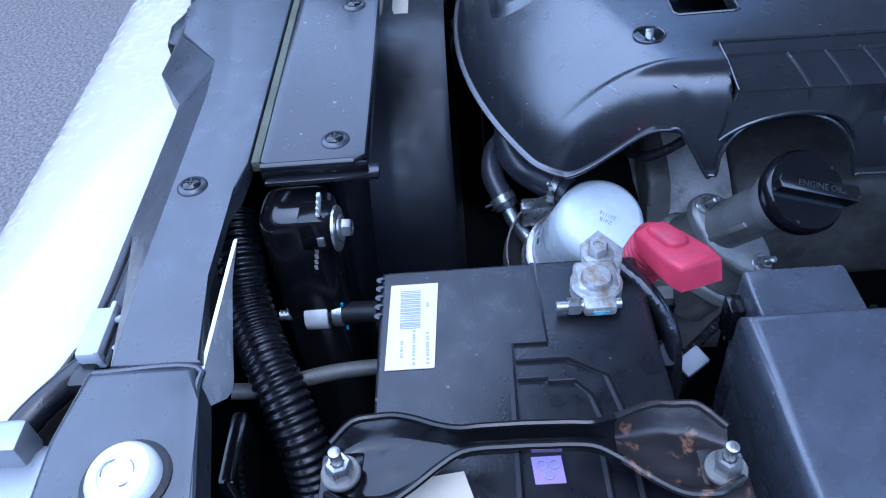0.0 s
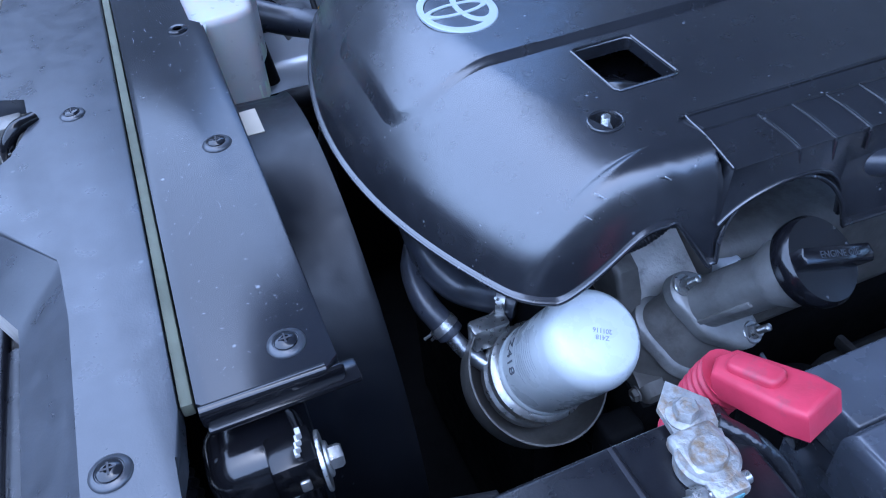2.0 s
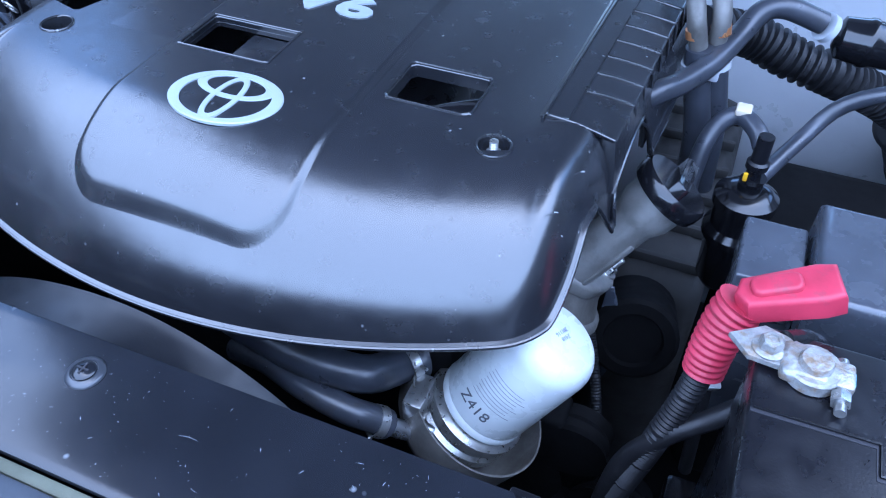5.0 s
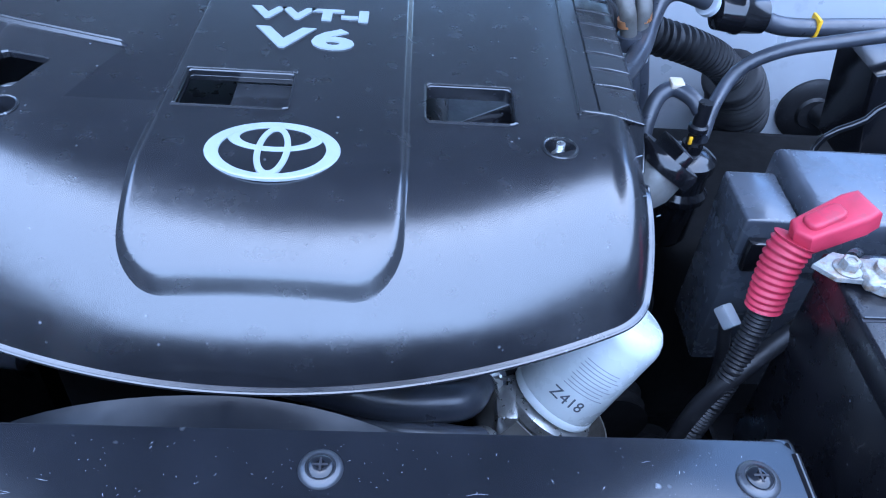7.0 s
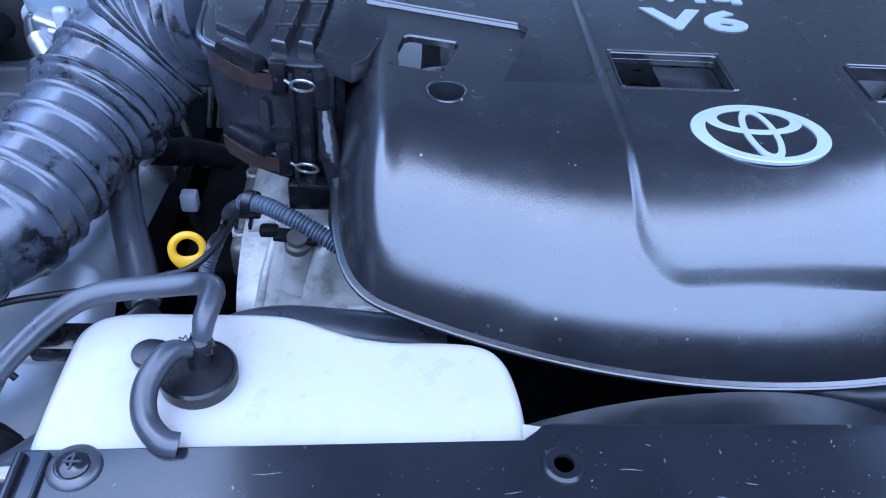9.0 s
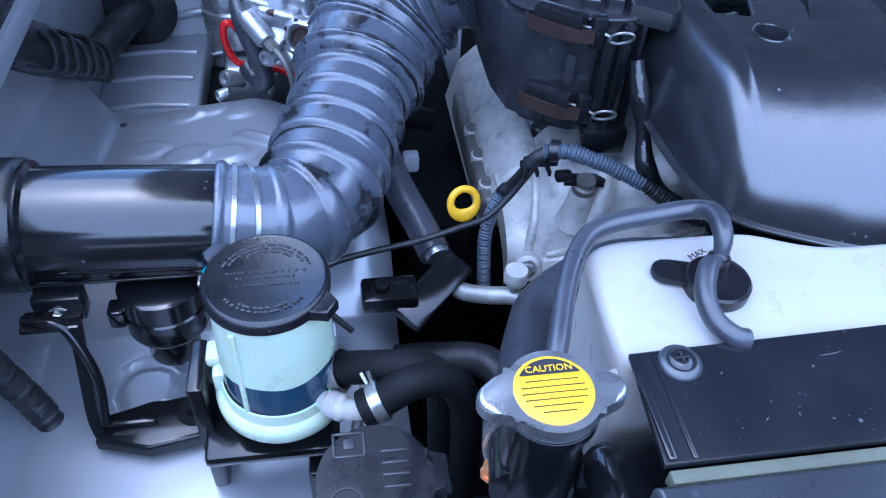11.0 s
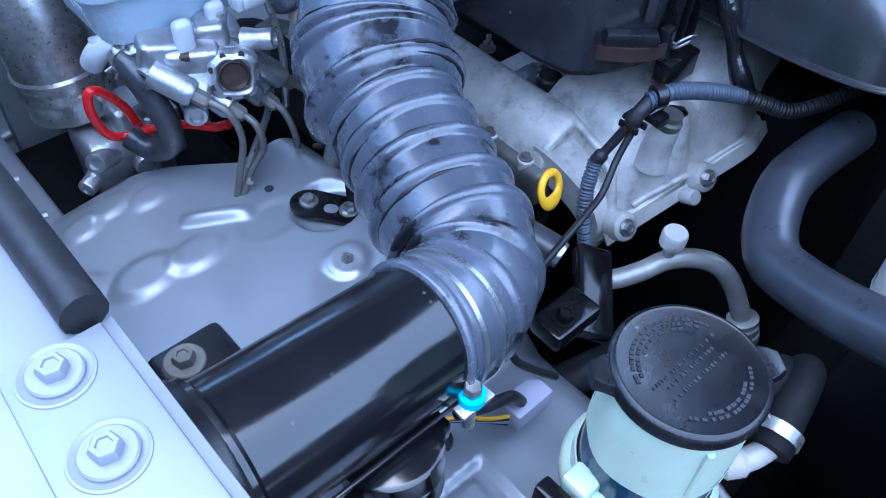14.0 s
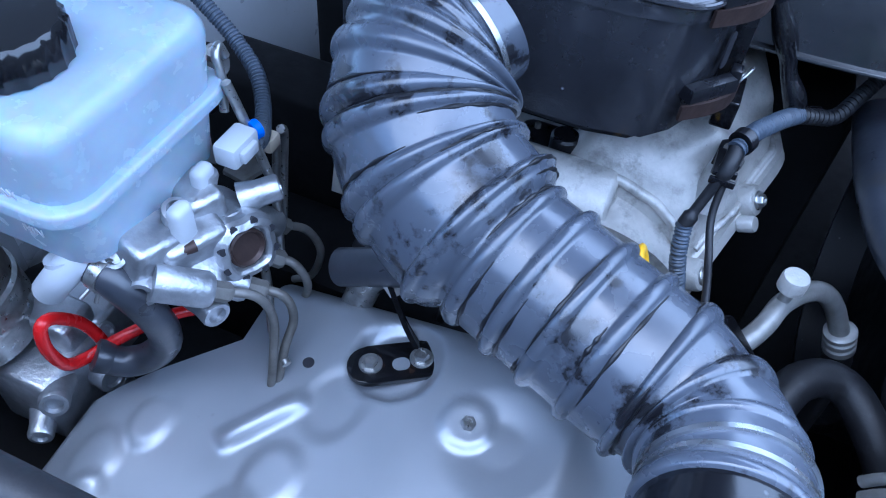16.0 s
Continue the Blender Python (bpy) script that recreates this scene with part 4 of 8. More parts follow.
# headlamp housing
hl = thing("headlamp", (0.55, -0.24, 0.7), "pale grey headlamp housing behind the bumper", "headlamp")
part("housing", box((0.47, -0.36, 0.72), (0.68, -0.16, 0.965), 0.03, 4), PAINT, hl)
part("tab", box((0.475, -0.235, 0.955), (0.50, -0.20, 0.985), 0.004), PAINT, hl)
gc = thing("grille_clip", (0.385, -0.188, 0.95), "pale grey plastic clip with a hook behind the grille", "clip")
part("block", box((0.362, -0.199, 0.95), (0.41, -0.178, 0.968), 0.003), CONN, gc)
part("rim", box((0.36, -0.182, 0.958), (0.412, -0.178, 0.972), 0.001), CONN, gc)
part("hook", tube([(0.374, -0.178, 0.964), (0.372, -0.169, 0.966), (0.382, -0.166, 0.966), (0.397, -0.168, 0.964), (0.402, -0.172, 0.962)], 0.0026, 20, 8), CONN, gc)
part("stem", box((0.408, -0.202, 0.93), (0.43, -0.184, 0.958), 0.003), BLACK, gc)
bm = tube([(0.50, -0.262, 0.93), (0.45, -0.226, 0.947), (0.415, -0.205, 0.947), (0.39, -0.190, 0.947), (0.30, -0.186, 0.947), (0.22, -0.188, 0.945), (0.1, -0.19, 0.94)], 0.0115, 50, 12)
solo("grille_trim", bm, BLACK, "black plastic trim behind the grille", "trim")

# ---- battery ----
bat = thing("battery", (0.535, 0.122, 0.8), "black car battery with white bar code sticker", "battery")
part("case", box((0.406, 0.040, 0.80), (0.665, 0.206, 1.012), 0.004), BLACK, bat)
lid = part("lid", box((0.4035, 0.0375, 1.0), (0.6675, 0.2085, 1.0262), 0.0035, 3), BLACK, bat)
for k in range(5):
    part("edge_notch", lathe([(0.003, 0), (0.003, 0.012), (0, 0.013)], (0.411 + 0.008 * k, 0.0375, 1.014), (0, 0, 1), 10), GLOSS, bat)
def strip(pts, w, z0, z1, bm=None):
    """A flat ribbon along a line in x, y."""
    bm = bm or bmesh.new()
    vs = []
    for i, p in enumerate(pts):
        a, b = Vector(pts[max(i - 1, 0)]), Vector(pts[min(i + 1, len(pts) - 1)])
        t = (b - a).normalized()
        n = Vector((-t.y, t.x)) * w / 2
        q = Vector(p)
        vs.append([bm.verts.new((*(q + n * s), z)) for s, z in ((-1, z0), (-1, z1), (1, z1), (1, z0))])
    for a, b in zip(vs, vs[1:]):
        for k in range(3):
            bm.faces.new((a[k], a[k + 1], b[k + 1], b[k]))
    bm.faces.new(vs[0])
    bm.faces.new(vs[-1][::-1])
    return bm


for line in (((0.405, 0.139), (0.473, 0.140), (0.473, 0.119), (0.665, 0.114)), ((0.486, 0.120), (0.486, 0.150), (0.500, 0.172), (0.53, 0.178), (0.665, 0.18)),
             ((0.500, 0.120), (0.500, 0.137), (0.503, 0.137), (0.503, 0.153), (0.513, 0.161), (0.53, 0.165), (0.54, 0.162), (0.665, 0.163))):
    part("lid_seam", strip(line, 0.003, 1.0255, 1.0266), INK, bat)
    part("lid_ledge", strip([(x + 0.0016, y + 0.0016) for x, y in line], 0.0014, 1.0255, 1.028), GLOSS, bat)
st = part("sticker", prism([(0.418, 0.045), (0.418, 0.076), (0.488, 0.073), (0.488, 0.043)], 1.0262, 1.0268, 0.0), LABEL, bat, "white bar code sticker")
x = 0.424
rnd = random.Random(4)
while x < 0.456:
    w = rnd.choice((0.0005, 0.0008, 0.0012))
    part("bar", box((x, 0.0515, 1.0267), (x + w, 0.0645, 1.0271), 0), GREYINK, st)
    x += w + rnd.choice((0.0006, 0.001))
for y, a, b in ((0.0690, 0.435, 0.441), (0.0690, 0.460, 0.485), (0.0605, 0.458, 0.485), (0.0530, 0.466, 0.480)):
    x = a
    while x < b - 0.001:
        w = rnd.choice((0.001, 0.0014, 0.0018))
        part("print_bar", box((x, y - 0.0009, 1.0267), (min(b, x + w), y + 0.0009, 1.0270), 0), GREYINK, st)
        x += w + rnd.choice((0.0006, 0.0008, 0.0016))
lil = part("sticker", prism([(0.552, 0.124), (0.552, 0.140), (0.568, 0.141), (0.568, 0.125)], 1.0262, 1.0268, 0), LILAC, bat, "faded lilac recycling sticker")
for cx, cy in ((0.557, 0.129), (0.557, 0.136), (0.563, 0.1325)):
    bm = bmesh.new()
    ellipse_ring(bm, cx, cy, 0.003, 0.003, 0.0008, 0.0008, 1.0267, 1.0275, 16)
    part("ring_mark", bm, GREYINK, lil)
part("sticker", prism([(0.562, 0.055), (0.558, 0.088), (0.575, 0.093), (0.60, 0.09), (0.60, 0.055)], 1.0262, 1.0268, 0), LABEL, bat, "torn white sticker")
# positive terminal
tm = thing("battery_terminal", (0.435, 0.176, 1.026), "corroded lead battery clamp with plated nut", "battery terminal")
part("post", lathe([(0.0105, 0), (0.0098, 0.014), (0.0088, 0.0155), (0, 0.016)], (0.435, 0.177, 1.0262), (0, 0, 1), 28), LEAD, tm)
part("clamp_ring", lathe([(0.0125, 0.001), (0.0165, 0.001), (0.0165, 0.009), (0.015, 0.0105), (0.0115, 0.0105)], (0.435, 0.177, 1.0262), (0, 0, 1), 28), LEAD, tm)
part("clamp_body", box((0.416, 0.164, 1.0272), (0.444, 0.192, 1.0375), 0.004, 3), LEAD, tm)
part("clamp_jaw", box((0.441, 0.166, 1.0275), (0.458, 0.187, 1.0365), 0.003), LEAD, tm)
part("jaw_stain", box((0.4575, 0.172, 1.030), (0.4585, 0.182, 1.0335), 0.001), VERDIGRIS, tm, "blue-green corrosion")
part("clamp_bolt", tube([(0.451, 0.150, 1.032), (0.451, 0.19, 1.032)], 0.0035, 4, 10), ZINC, tm)
part("clamp_nut", hexhead(bmesh.new(), (0.451, 0.157, 1.032), (0, 1, 0), 0.0105, 0.008), ZINC, tm)
part("link_plate", prism([(0.385, 0.186), (0.398, 0.172), (0.422, 0.170), (0.438, 0.178), (0.432, 0.192), (0.405, 0.200)], 1.030, 1.034, 0.001), LEAD, tm)
part("stud_nut", hexhead(bmesh.new(), (0.409, 0.182, 1.034), (0, 0, 1), 0.0125, 0.007, 0.0105), LEAD, tm)
part("stud", lathe([(0.0036 * (1 if k % 2 else 0.88), 0.0012 * k) for k in range(7)] + [(0, 0.0078)], (0.409, 0.182, 1.034), (0, 0, 1), 12), ZINC, tm)
# red terminal cover with its sleeve
rc = thing("terminal_cover", (0.42, 0.23, 1.03), "faded red plastic battery terminal cover, flipped open", "terminal cover")
RM = Matrix.Translation((0.412, 0.229, 1.0375)) @ Matrix.Rotation(radians(18), 4, "Z") @ Matrix.Rotation(radians(-17), 4, "Y")
bm = prism([(-0.03, -0.014), (0.016, -0.018), (0.028, -0.016), (0.029, 0.015), (0.016, 0.018), (-0.03, 0.014), (-0.036, 0.0)], -0.011, 0.007, 0.004, 3, m=RM @ Matrix.Translation((0.006, 0, 0)) @ Matrix.Diagonal((1.0, 0.9, 1.0, 1)))
part("hood", bm, RED, rc)
part("ridge", prism(rounded(-0.020, -0.008, 0.012, 0.008, 0.006), 0.0055, 0.0115, 0.003, 3, m=RM), RED, rc)
bm = tube([(0.391, 0.226, 1.022), (0.386, 0.222, 1.008), (0.382, 0.215, 0.985), (0.381, 0.210, 0.964)], lambda s, u: 0.0165 - 0.0025 * u + 0.0009 * math.cos(s / 0.0056 * 2 * math.pi), 110, 22)
part("sleeve", bm, RED, rc, "ribbed red sleeve")
bm = tube([(0.381, 0.211, 0.975), (0.375, 0.200, 0.94), (0.362, 0.183, 0.89), (0.345, 0.178, 0.80), (0.34, 0.178, 0.7)], ribbed(0.0095, 0.0016, 0.004), 150, 14)
solo("corrugated_conduit", bm, RUBBER, "black corrugated cable conduit beside the battery", "cable conduit")
bm = tube([(0.418, 0.195, 1.031), (0.432, 0.210, 1.022), (0.447, 0.222, 1.005), (0.458, 0.226, 0.985), (0.462, 0.228, 0.93), (0.45, 0.23, 0.85)], 0.0060, 30, 12)
solo("battery_cable", bm, TAPE, "black taped battery cable", "cable")
bm = tube([(0.46, 0.222, 0.99), (0.40, 0.20, 0.93), (0.37, 0.185, 0.91), (0.345, 0.18, 0.86), (0.335, 0.18, 0.75)], 0.008, 30, 12)
solo("battery_cable", bm, RUBBER, "black battery cable along the battery's side", "cable")
# hold-down bar across the battery
hb = thing("battery_hold_down", (0.56, 0.12, 1.027), "glossy black pressed steel battery hold-down with rusty edges", "battery hold-down")


def bar_skin(u, v):
    """A pressed pan: broad ends, a narrow waist, upturned rims."""
    y = 0.018 + 0.208 * u
    e = abs(u - 0.5) * 2
    k = min(1.0, max(0.0, (e - 0.28) / 0.45))
    w = 0.0065 + 0.0195 * (k * k * (3 - 2 * k)) - 0.011 * max(0.0, (e - 0.86) / 0.14)
    x = 0.5545 + 0.005 * k + 0.004 * max(0, (u - 0.5) * 2)
    s = (v - 0.5) * 2
    rim = 0.009 * max(0.0, (abs(s) - 0.62) / 0.38) ** 0.7
    pan = -0.004 * k * (1 - s * s) + 0.004 * math.exp(-((e - 0.72) / 0.13) ** 2 - (s / 0.45) ** 2) * k
    return (x + s * w, y, 1.0365 + rim * (1 - 0.6 * max(0.0, (e - 0.9) / 0.1)) + pan + 0.007 * (1 - k))


part("bar", sheet(bar_skin, lin(0, 0.72, 34), lin(0, 1, 19), (0, 0, -0.002)), BLKMETAL, hb, angle=50)
for v in (0, 1):
    for a, b, m_ in ((0, 0.72, BLKMETAL), (0.72, 1, RUSTY)):
        part("rim", tube([bar_skin(u, v) for u in lin(a, b, 14)], 0.0021, 40, 8), m_, hb)
part("bar_end", sheet(bar_skin, lin(0.72, 1, 16), lin(0, 1, 19), (0, 0, -0.002)), RUSTY, hb, "rust-flecked end of the bar", angle=50)
for x, y in ((0.562, 0.0245), (0.572, 0.2195)):
    part("foot", box((x - 0.015, y - 0.012, 1.0265), (x + 0.015, y + 0.012, 1.0345), 0.002), BLKMETAL if y < 0.1 else RUSTY, hb)
    part("washer", lathe([(0.0105, 0.0), (0.0105, 0.002), (0.0098, 0.0028), (0, 0.0028)], (x, y, 1.0375), (0, 0, 1), 28), CASTD, hb)
    part("nut", hexhead(bmesh.new(), (x, y, 1.040), (0, 0, 1), 0.0125, 0.009), ZINC, hb)
    part("rod", lathe([(0.0033 * (1 if k % 2 else 0.88), 0.0017 * k) for k in range(8)] + [(0, 0.0135)], (x, y, 1.047), (0, 0, 1), 12), ZINC, hb)

# battery tray edge and apron on that side
solo("battery_tray", box((0.385, 0.02, 0.77), (0.7, 0.23, 0.80), 0.006), BLKMETAL, "black steel battery tray", "battery tray")
solo("wall_apron_right", box((0.92, -0.12, 0.3), (0.94, 0.95, 0.98), 0.004), PAINT, "silver white painted inner wing panel", "wing panel", kind="structure")

# thick corrugated conduit in front of the battery
bm = tube([(0.291, -0.094, 0.989), (0.325, -0.087, 0.972), (0.348, -0.083, 0.952), (0.374, -0.074, 0.938), (0.406, -0.059, 0.928), (0.431, -0.046, 0.910), (0.455, -0.036, 0.880), (0.475, -0.03, 0.82), (0.485, -0.028, 0.75)],
          lambda s, u: 0.0186 + 0.0010 * math.cos(2 * math.pi * s / 0.0068), 620, 32)
solo("corrugated_conduit", bm, BLACK, "thick black corrugated conduit between radiator and battery", "cable conduit", angle=85)
bm = tube([(0.400, -0.10, 0.90), (0.397, -0.08, 0.895), (0.395, -0.05, 0.901), (0.384, -0.01, 0.897), (0.375, 0.06, 0.89)], 0.0066, 24, 12)
solo("metal_pipe", bm, CASTD, "dull grey metal pipe beside the radiator", "pipe")
# hose stub at the tank
hs = thing("tank_fitting", (0.33, -0.03, 0.9), "plated hose fitting with blue marked clamp", "pipe fitting")
part("stub", lathe([(0.0048 if k % 2 else 0.0041, 0.0016 * k) for k in range(14)] + [(0, 0.022)], (0.327, -0.069, 0.906), (0.05, 1, 0), 14), ZINC, hs, "threaded stub")
part("nut", lathe([(0.009, 0), (0.0128, 0.0008), (0.0135, 0.002), (0.0135, 0.019), (0.0128, 0.0205), (0.008, 0.0205)], (0.329, -0.046, 0.907), (0.03, 1, 0), 10), WHITE, hs, "pale plastic nut")
part("clamp", lathe([(0.0095, 0), (0.0118, 0.0005), (0.0118, 0.0085), (0.0095, 0.009)], (0.329, -0.0225, 0.907), (0.03, 1, 0), 20), ZINC, hs)
for dz in (-0.0155, 0.0135):
    part("clamp_ear", box((0.324, -0.024, 0.905 + dz), (0.334, -0.0215, 0.909 + dz), 0.0006), CYAN, hs)
    part("clamp_ear", box((0.324, -0.014, 0.905 + dz), (0.334, -0.0115, 0.909 + dz), 0.0006), CYAN, hs)
part("clamp_tail", box((0.3265, -0.0195, 0.916), (0.3315, -0.0155, 0.931), 0.001), CYAN, hs)
part("hose", tube([(0.329, -0.028, 0.907), (0.333, 0.03, 0.907), (0.345, 0.1, 0.9)], 0.0095, 12, 14), RUBBER, hs)
bolt((0.335, 0.0012, 1.008), (0.08, 1, 0.05), 0.0125, 0.009, 0.0105, label="plated bolt on the radiator tank bracket")
tk = thing("tank_bracket", (0.33, -0.01, 1.0), "black steel bracket on the radiator tank", "bracket")
part("arm", box((0.316, -0.030, 0.992), (0.342, -0.003, 1.022), 0.003), BLKMETAL, tk)
part("flange", lathe([(0.0, 0.0), (0.0175, 0.0), (0.0178, 0.001), (0.0175, 0.0022), (0.0, 0.0022)], (0.335, -0.002, 1.008), (0.08, 1, 0.05), 28), ZINC, tk, "plated flange")
part("clip_nut", box((0.334, -0.017, 0.997), (0.3435, -0.011, 1.006), 0.001), ZINC, tk)
# crimped seam between the tank and the core
for k in range(26):
    p = Vector((0.337, -0.0095, 1.040)) + Vector((-0.0002, -0.0013, -0.006)) * k
    part("crimp", box((p.x - 0.004, p.y - 0.0015, p.z - 0.0025), (p.x + 0.0006, p.y + 0.0015, p.z + 0.0025), 0.0005), CASTL, rad)

# ---- battery side: filter, filler neck, fuse boxes, pipes ----
FA = Vector((0.50, 0.17, 0.85)).normalized()
FB = Vector((0.2255, 0.1955, 0.858))
oil = thing("oil_filter", tuple(FB), "white spin-on oil filter with printed label", "oil filter")
can = part("can", lathe([(0.036, 0.0), (0.0398, 0.002), (0.0402, 0.006), (0.0388, 0.009), (0.0395, 0.012), (0.0395, 0.09), (0.0388, 0.095), (0.0362, 0.1015), (0.0325, 0.1058), (0.030, 0.1072), (0, 0.1085)], FB, FA, 56), FILTER, oil)
FF = frame_of(FA)


def on_can(me, h, turn, r=0.0397):
    """Wraps flat letters (x along, y up) round the can."""
    for v in me.vertices:
        a = turn + v.co.x / r
        v.co = FB + FF @ Vector(((r + v.co.z) * math.cos(a), (r + v.co.z) * math.sin(a), h + v.co.y))
    return me


# the label faces the front of the car
front_turn = math.atan2(*(FF.transposed() @ Vector((0.1, -1, 0)))[:2][::-1])
part("print", inked(on_can(letters("Z418", 0.0145, 0.0002, Matrix.Identity(4)), 0.027, front_turn - 0.50), PRINT), PRINT, can, "black printed part number")
for k in range(9):
    bm = bmesh.new()
    w = 0.03 if k % 3 else 0.036
    hh = 0.039 + 0.0036 * k
    for i in range(8):
        a, b = front_turn - 0.62 + w / 0.0367 * (i / 8 - 0.2), front_turn - 0.62 + w / 0.0367 * ((i + 1) / 8 - 0.2)
        q = [bm.verts.new(FB + FF @ Vector((0.0398 * math.cos(t), 0.0398 * math.sin(t), hh + dh))) for t, dh in ((a, 0), (b, 0), (b, 0.0007), (a, 0.0007))]
        bm.faces.new(q)
    part("print_bar", bm, GREYINK, can)
me = letters("Z418\n201116", 0.0052, 0.0002, Matrix.Identity(4))
DM = Matrix.Translation(FB + FA * 0.1086) @ FF.to_4x4() @ Matrix.Rotation(front_turn + 2.6, 4, "Z")
ctr = sum((v.co for v in me.vertices), Vector()) / len(me.vertices)
me.transform(DM @ Matrix.Translation(ctr) @ Matrix.Rotation(math.pi, 4, "Z") @ Matrix.Translation(-ctr))
part("stamp", inked(me, GREYINK), GREYINK, can, "faint stamped number")
# cooler rings below the can, drip cup
part("cooler", lathe([(0.040, -0.034), (0.0445, -0.030), (0.0445, -0.022), (0.041, -0.019), (0.041, -0.015), (0.0445, -0.012), (0.0445, -0.004), (0.040, -0.001), (0.0, -0.001)], FB, FA, 48), ZINC, oil, "plated oil cooler rings")
cup = lathe([(0.03, -0.055), (0.048, -0.048), (0.060, -0.03), (0.0625, -0.004), (0.0642, -0.004), (0.062, -0.033), (0.048, -0.053), (0.03, -0.06)], FB, FA, 48)
part("drip_cup", cup, CASTD, oil, "dull metal drip cup")
part("cooler_lug", box((0.172, 0.150, 0.862), (0.19, 0.185, 0.888), 0.004), ZINC, oil)
el = tube([(0.198, 0.160, 0.850), (0.182, 0.148, 0.856), (0.170, 0.140, 0.866), (0.163, 0.136, 0.874)], 0.0078, 14, 16)
part("elbow", el, BRIGHT, oil, "bright steel pipe elbow")


def spring_clamp(place, axis, r, label="plated spring hose clamp"):
    c = thing("hose_clamp", place, label, "hose clamp")
    p, ax = Vector(place), Vector(axis).normalized()
    part("band", lathe([(r, -0.004), (r + 0.0013, -0.004), (r + 0.0013, 0.004), (r, 0.004), (r, -0.004)], p, ax, 28), ZINC, c)
    f = frame_of(ax)
    for s in (-1, 1):
        a = p + f @ Vector((r + 0.001, 0.002 * s, 0.002 * s))
        b = p + f @ Vector((r + 0.009, 0.004 * s, 0.003 * s))
        part("ear", tube([a, (a + b) / 2, b], 0.0014, 4, 8), ZINC, c)
    return c


hose("coolant_hose", [(0.1655, 0.138, 0.870), (0.156, 0.132, 0.882), (0.139, 0.125, 0.893), (0.10, 0.13, 0.895), (0.05, 0.15, 0.88), (0.0, 0.17, 0.85)], 0.0115, HOSE, "black rubber coolant hose to the oil cooler", 30, 16)
spring_clamp((0.160, 0.134, 0.877), (-0.6, -0.4, 0.55), 0.012)
hose("coolant_hose", [(0.17, 0.20, 0.885), (0.158, 0.185, 0.888), (0.145, 0.155, 0.905), (0.12, 0.145, 0.912), (0.085, 0.146, 0.912), (0.04, 0.15, 0.92), (-0.02, 0.16, 0.93)], 0.0155, HOSE, "black bypass hose below the engine cover", 36, 18)
spring_clamp((0.163, 0.19, 0.887), (0.5, 0.7, 0), 0.016, "white marked plated hose clamp")

# oil filler neck
nk = thing("oil_filler", (0.265, 0.325, 0.9), "cast aluminium oil filler neck with black cap", "oil filler")
NB, NT = Vector((0.252, 0.322, 0.900)), Vector((0.3215, 0.350, 0.997))
NA = (NT - NB).normalized()
L = (NT - NB).length
part("neck", lathe([(0.023, -0.02), (0.0225, 0.0), (0.021, 0.02), (0.0205, L - 0.035), (0.0225, L - 0.03), (0.0255, L - 0.022), (0.0255, L - 0.002), (0, L - 0.002)], NB, NA, 36), CAST, nk)
part("web", box((-0.0025, -0.0225, 0.0), (0.0025, 0.0225, 0.075), 0.001), CAST, nk)
nk.children[-1].matrix_parent_inverse = Matrix.Identity(4)
nk.children[-1].matrix_local = Matrix.Translation(NB - Vector(nk.location)) @ frame_of(NA).to_4x4()
FX = (Vector((0.287, 0.354, 0.890)) - Vector((0.242, 0.307, 0.917)))
FX = (FX - NA * FX.dot(NA)).normalized()
FY = NA.cross(FX)
FC = Vector((0.2645, 0.3305, 0.9035))


def lobes(c, scale, n=56):
    """A ring with two ears, square to the neck."""
    ring = []
    for k in range(n):
        a = 2 * math.pi * k / n
        r = (0.0265 + 0.0195 * abs(math.cos(a)) ** 5) * scale
        ring.append(Vector(c) + FX * (r * math.cos(a)) + FY * (r * math.sin(a)))
    return ring


def lofted(rings):
    bm = bmesh.new()
    rows = [[bm.verts.new(p) for p in ring] for ring in rings]
    for p, q in zip(rows, rows[1:]):
        for i in range(len(p)):
            j = (i + 1) % len(p)
            bm.faces.new((p[i], p[j], q[j], q[i]))
    bm.faces.new(rows[0][::-1])
    bm.faces.new(rows[-1])
    return bm


part("flange", lofted([lobes(FC - NA * 0.006, 1.0), lobes(FC + NA * 0.0035, 1.0), lobes(FC + NA * 0.006, 0.94), lobes(FC + NA * 0.0075, 0.8)]), CAST, nk)
FD2 = Vector((-0.08, -0.5, -0.86)).normalized()
part("housing", lofted([lobes(FC - NA * 0.006 + FD2 * d, k) for d, k in ((0.075, 0.95), (0.042, 1.0), (0.034, 1.02), (0.026, 0.98), (0.012, 0.9), (0.0, 0.92))]), CASTD, nk, "dirty cast filler housing")
part("housing_flange", lofted([lobes(FC - NA * 0.006 + FD2 * d, k) for d, k in ((0.040, 1.05), (0.038, 1.13), (0.031, 1.13), (0.029, 1.05))]), CAST, nk)
cap = part("cap", lathe([(0.0285, -0.004), (0.0315, -0.003), (0.0325, 0.002), (0.0325, 0.009), (0.030, 0.0125), (0.0, 0.0125)], NT, NA, 44), GLOSS, nk, "glossy black filler cap")
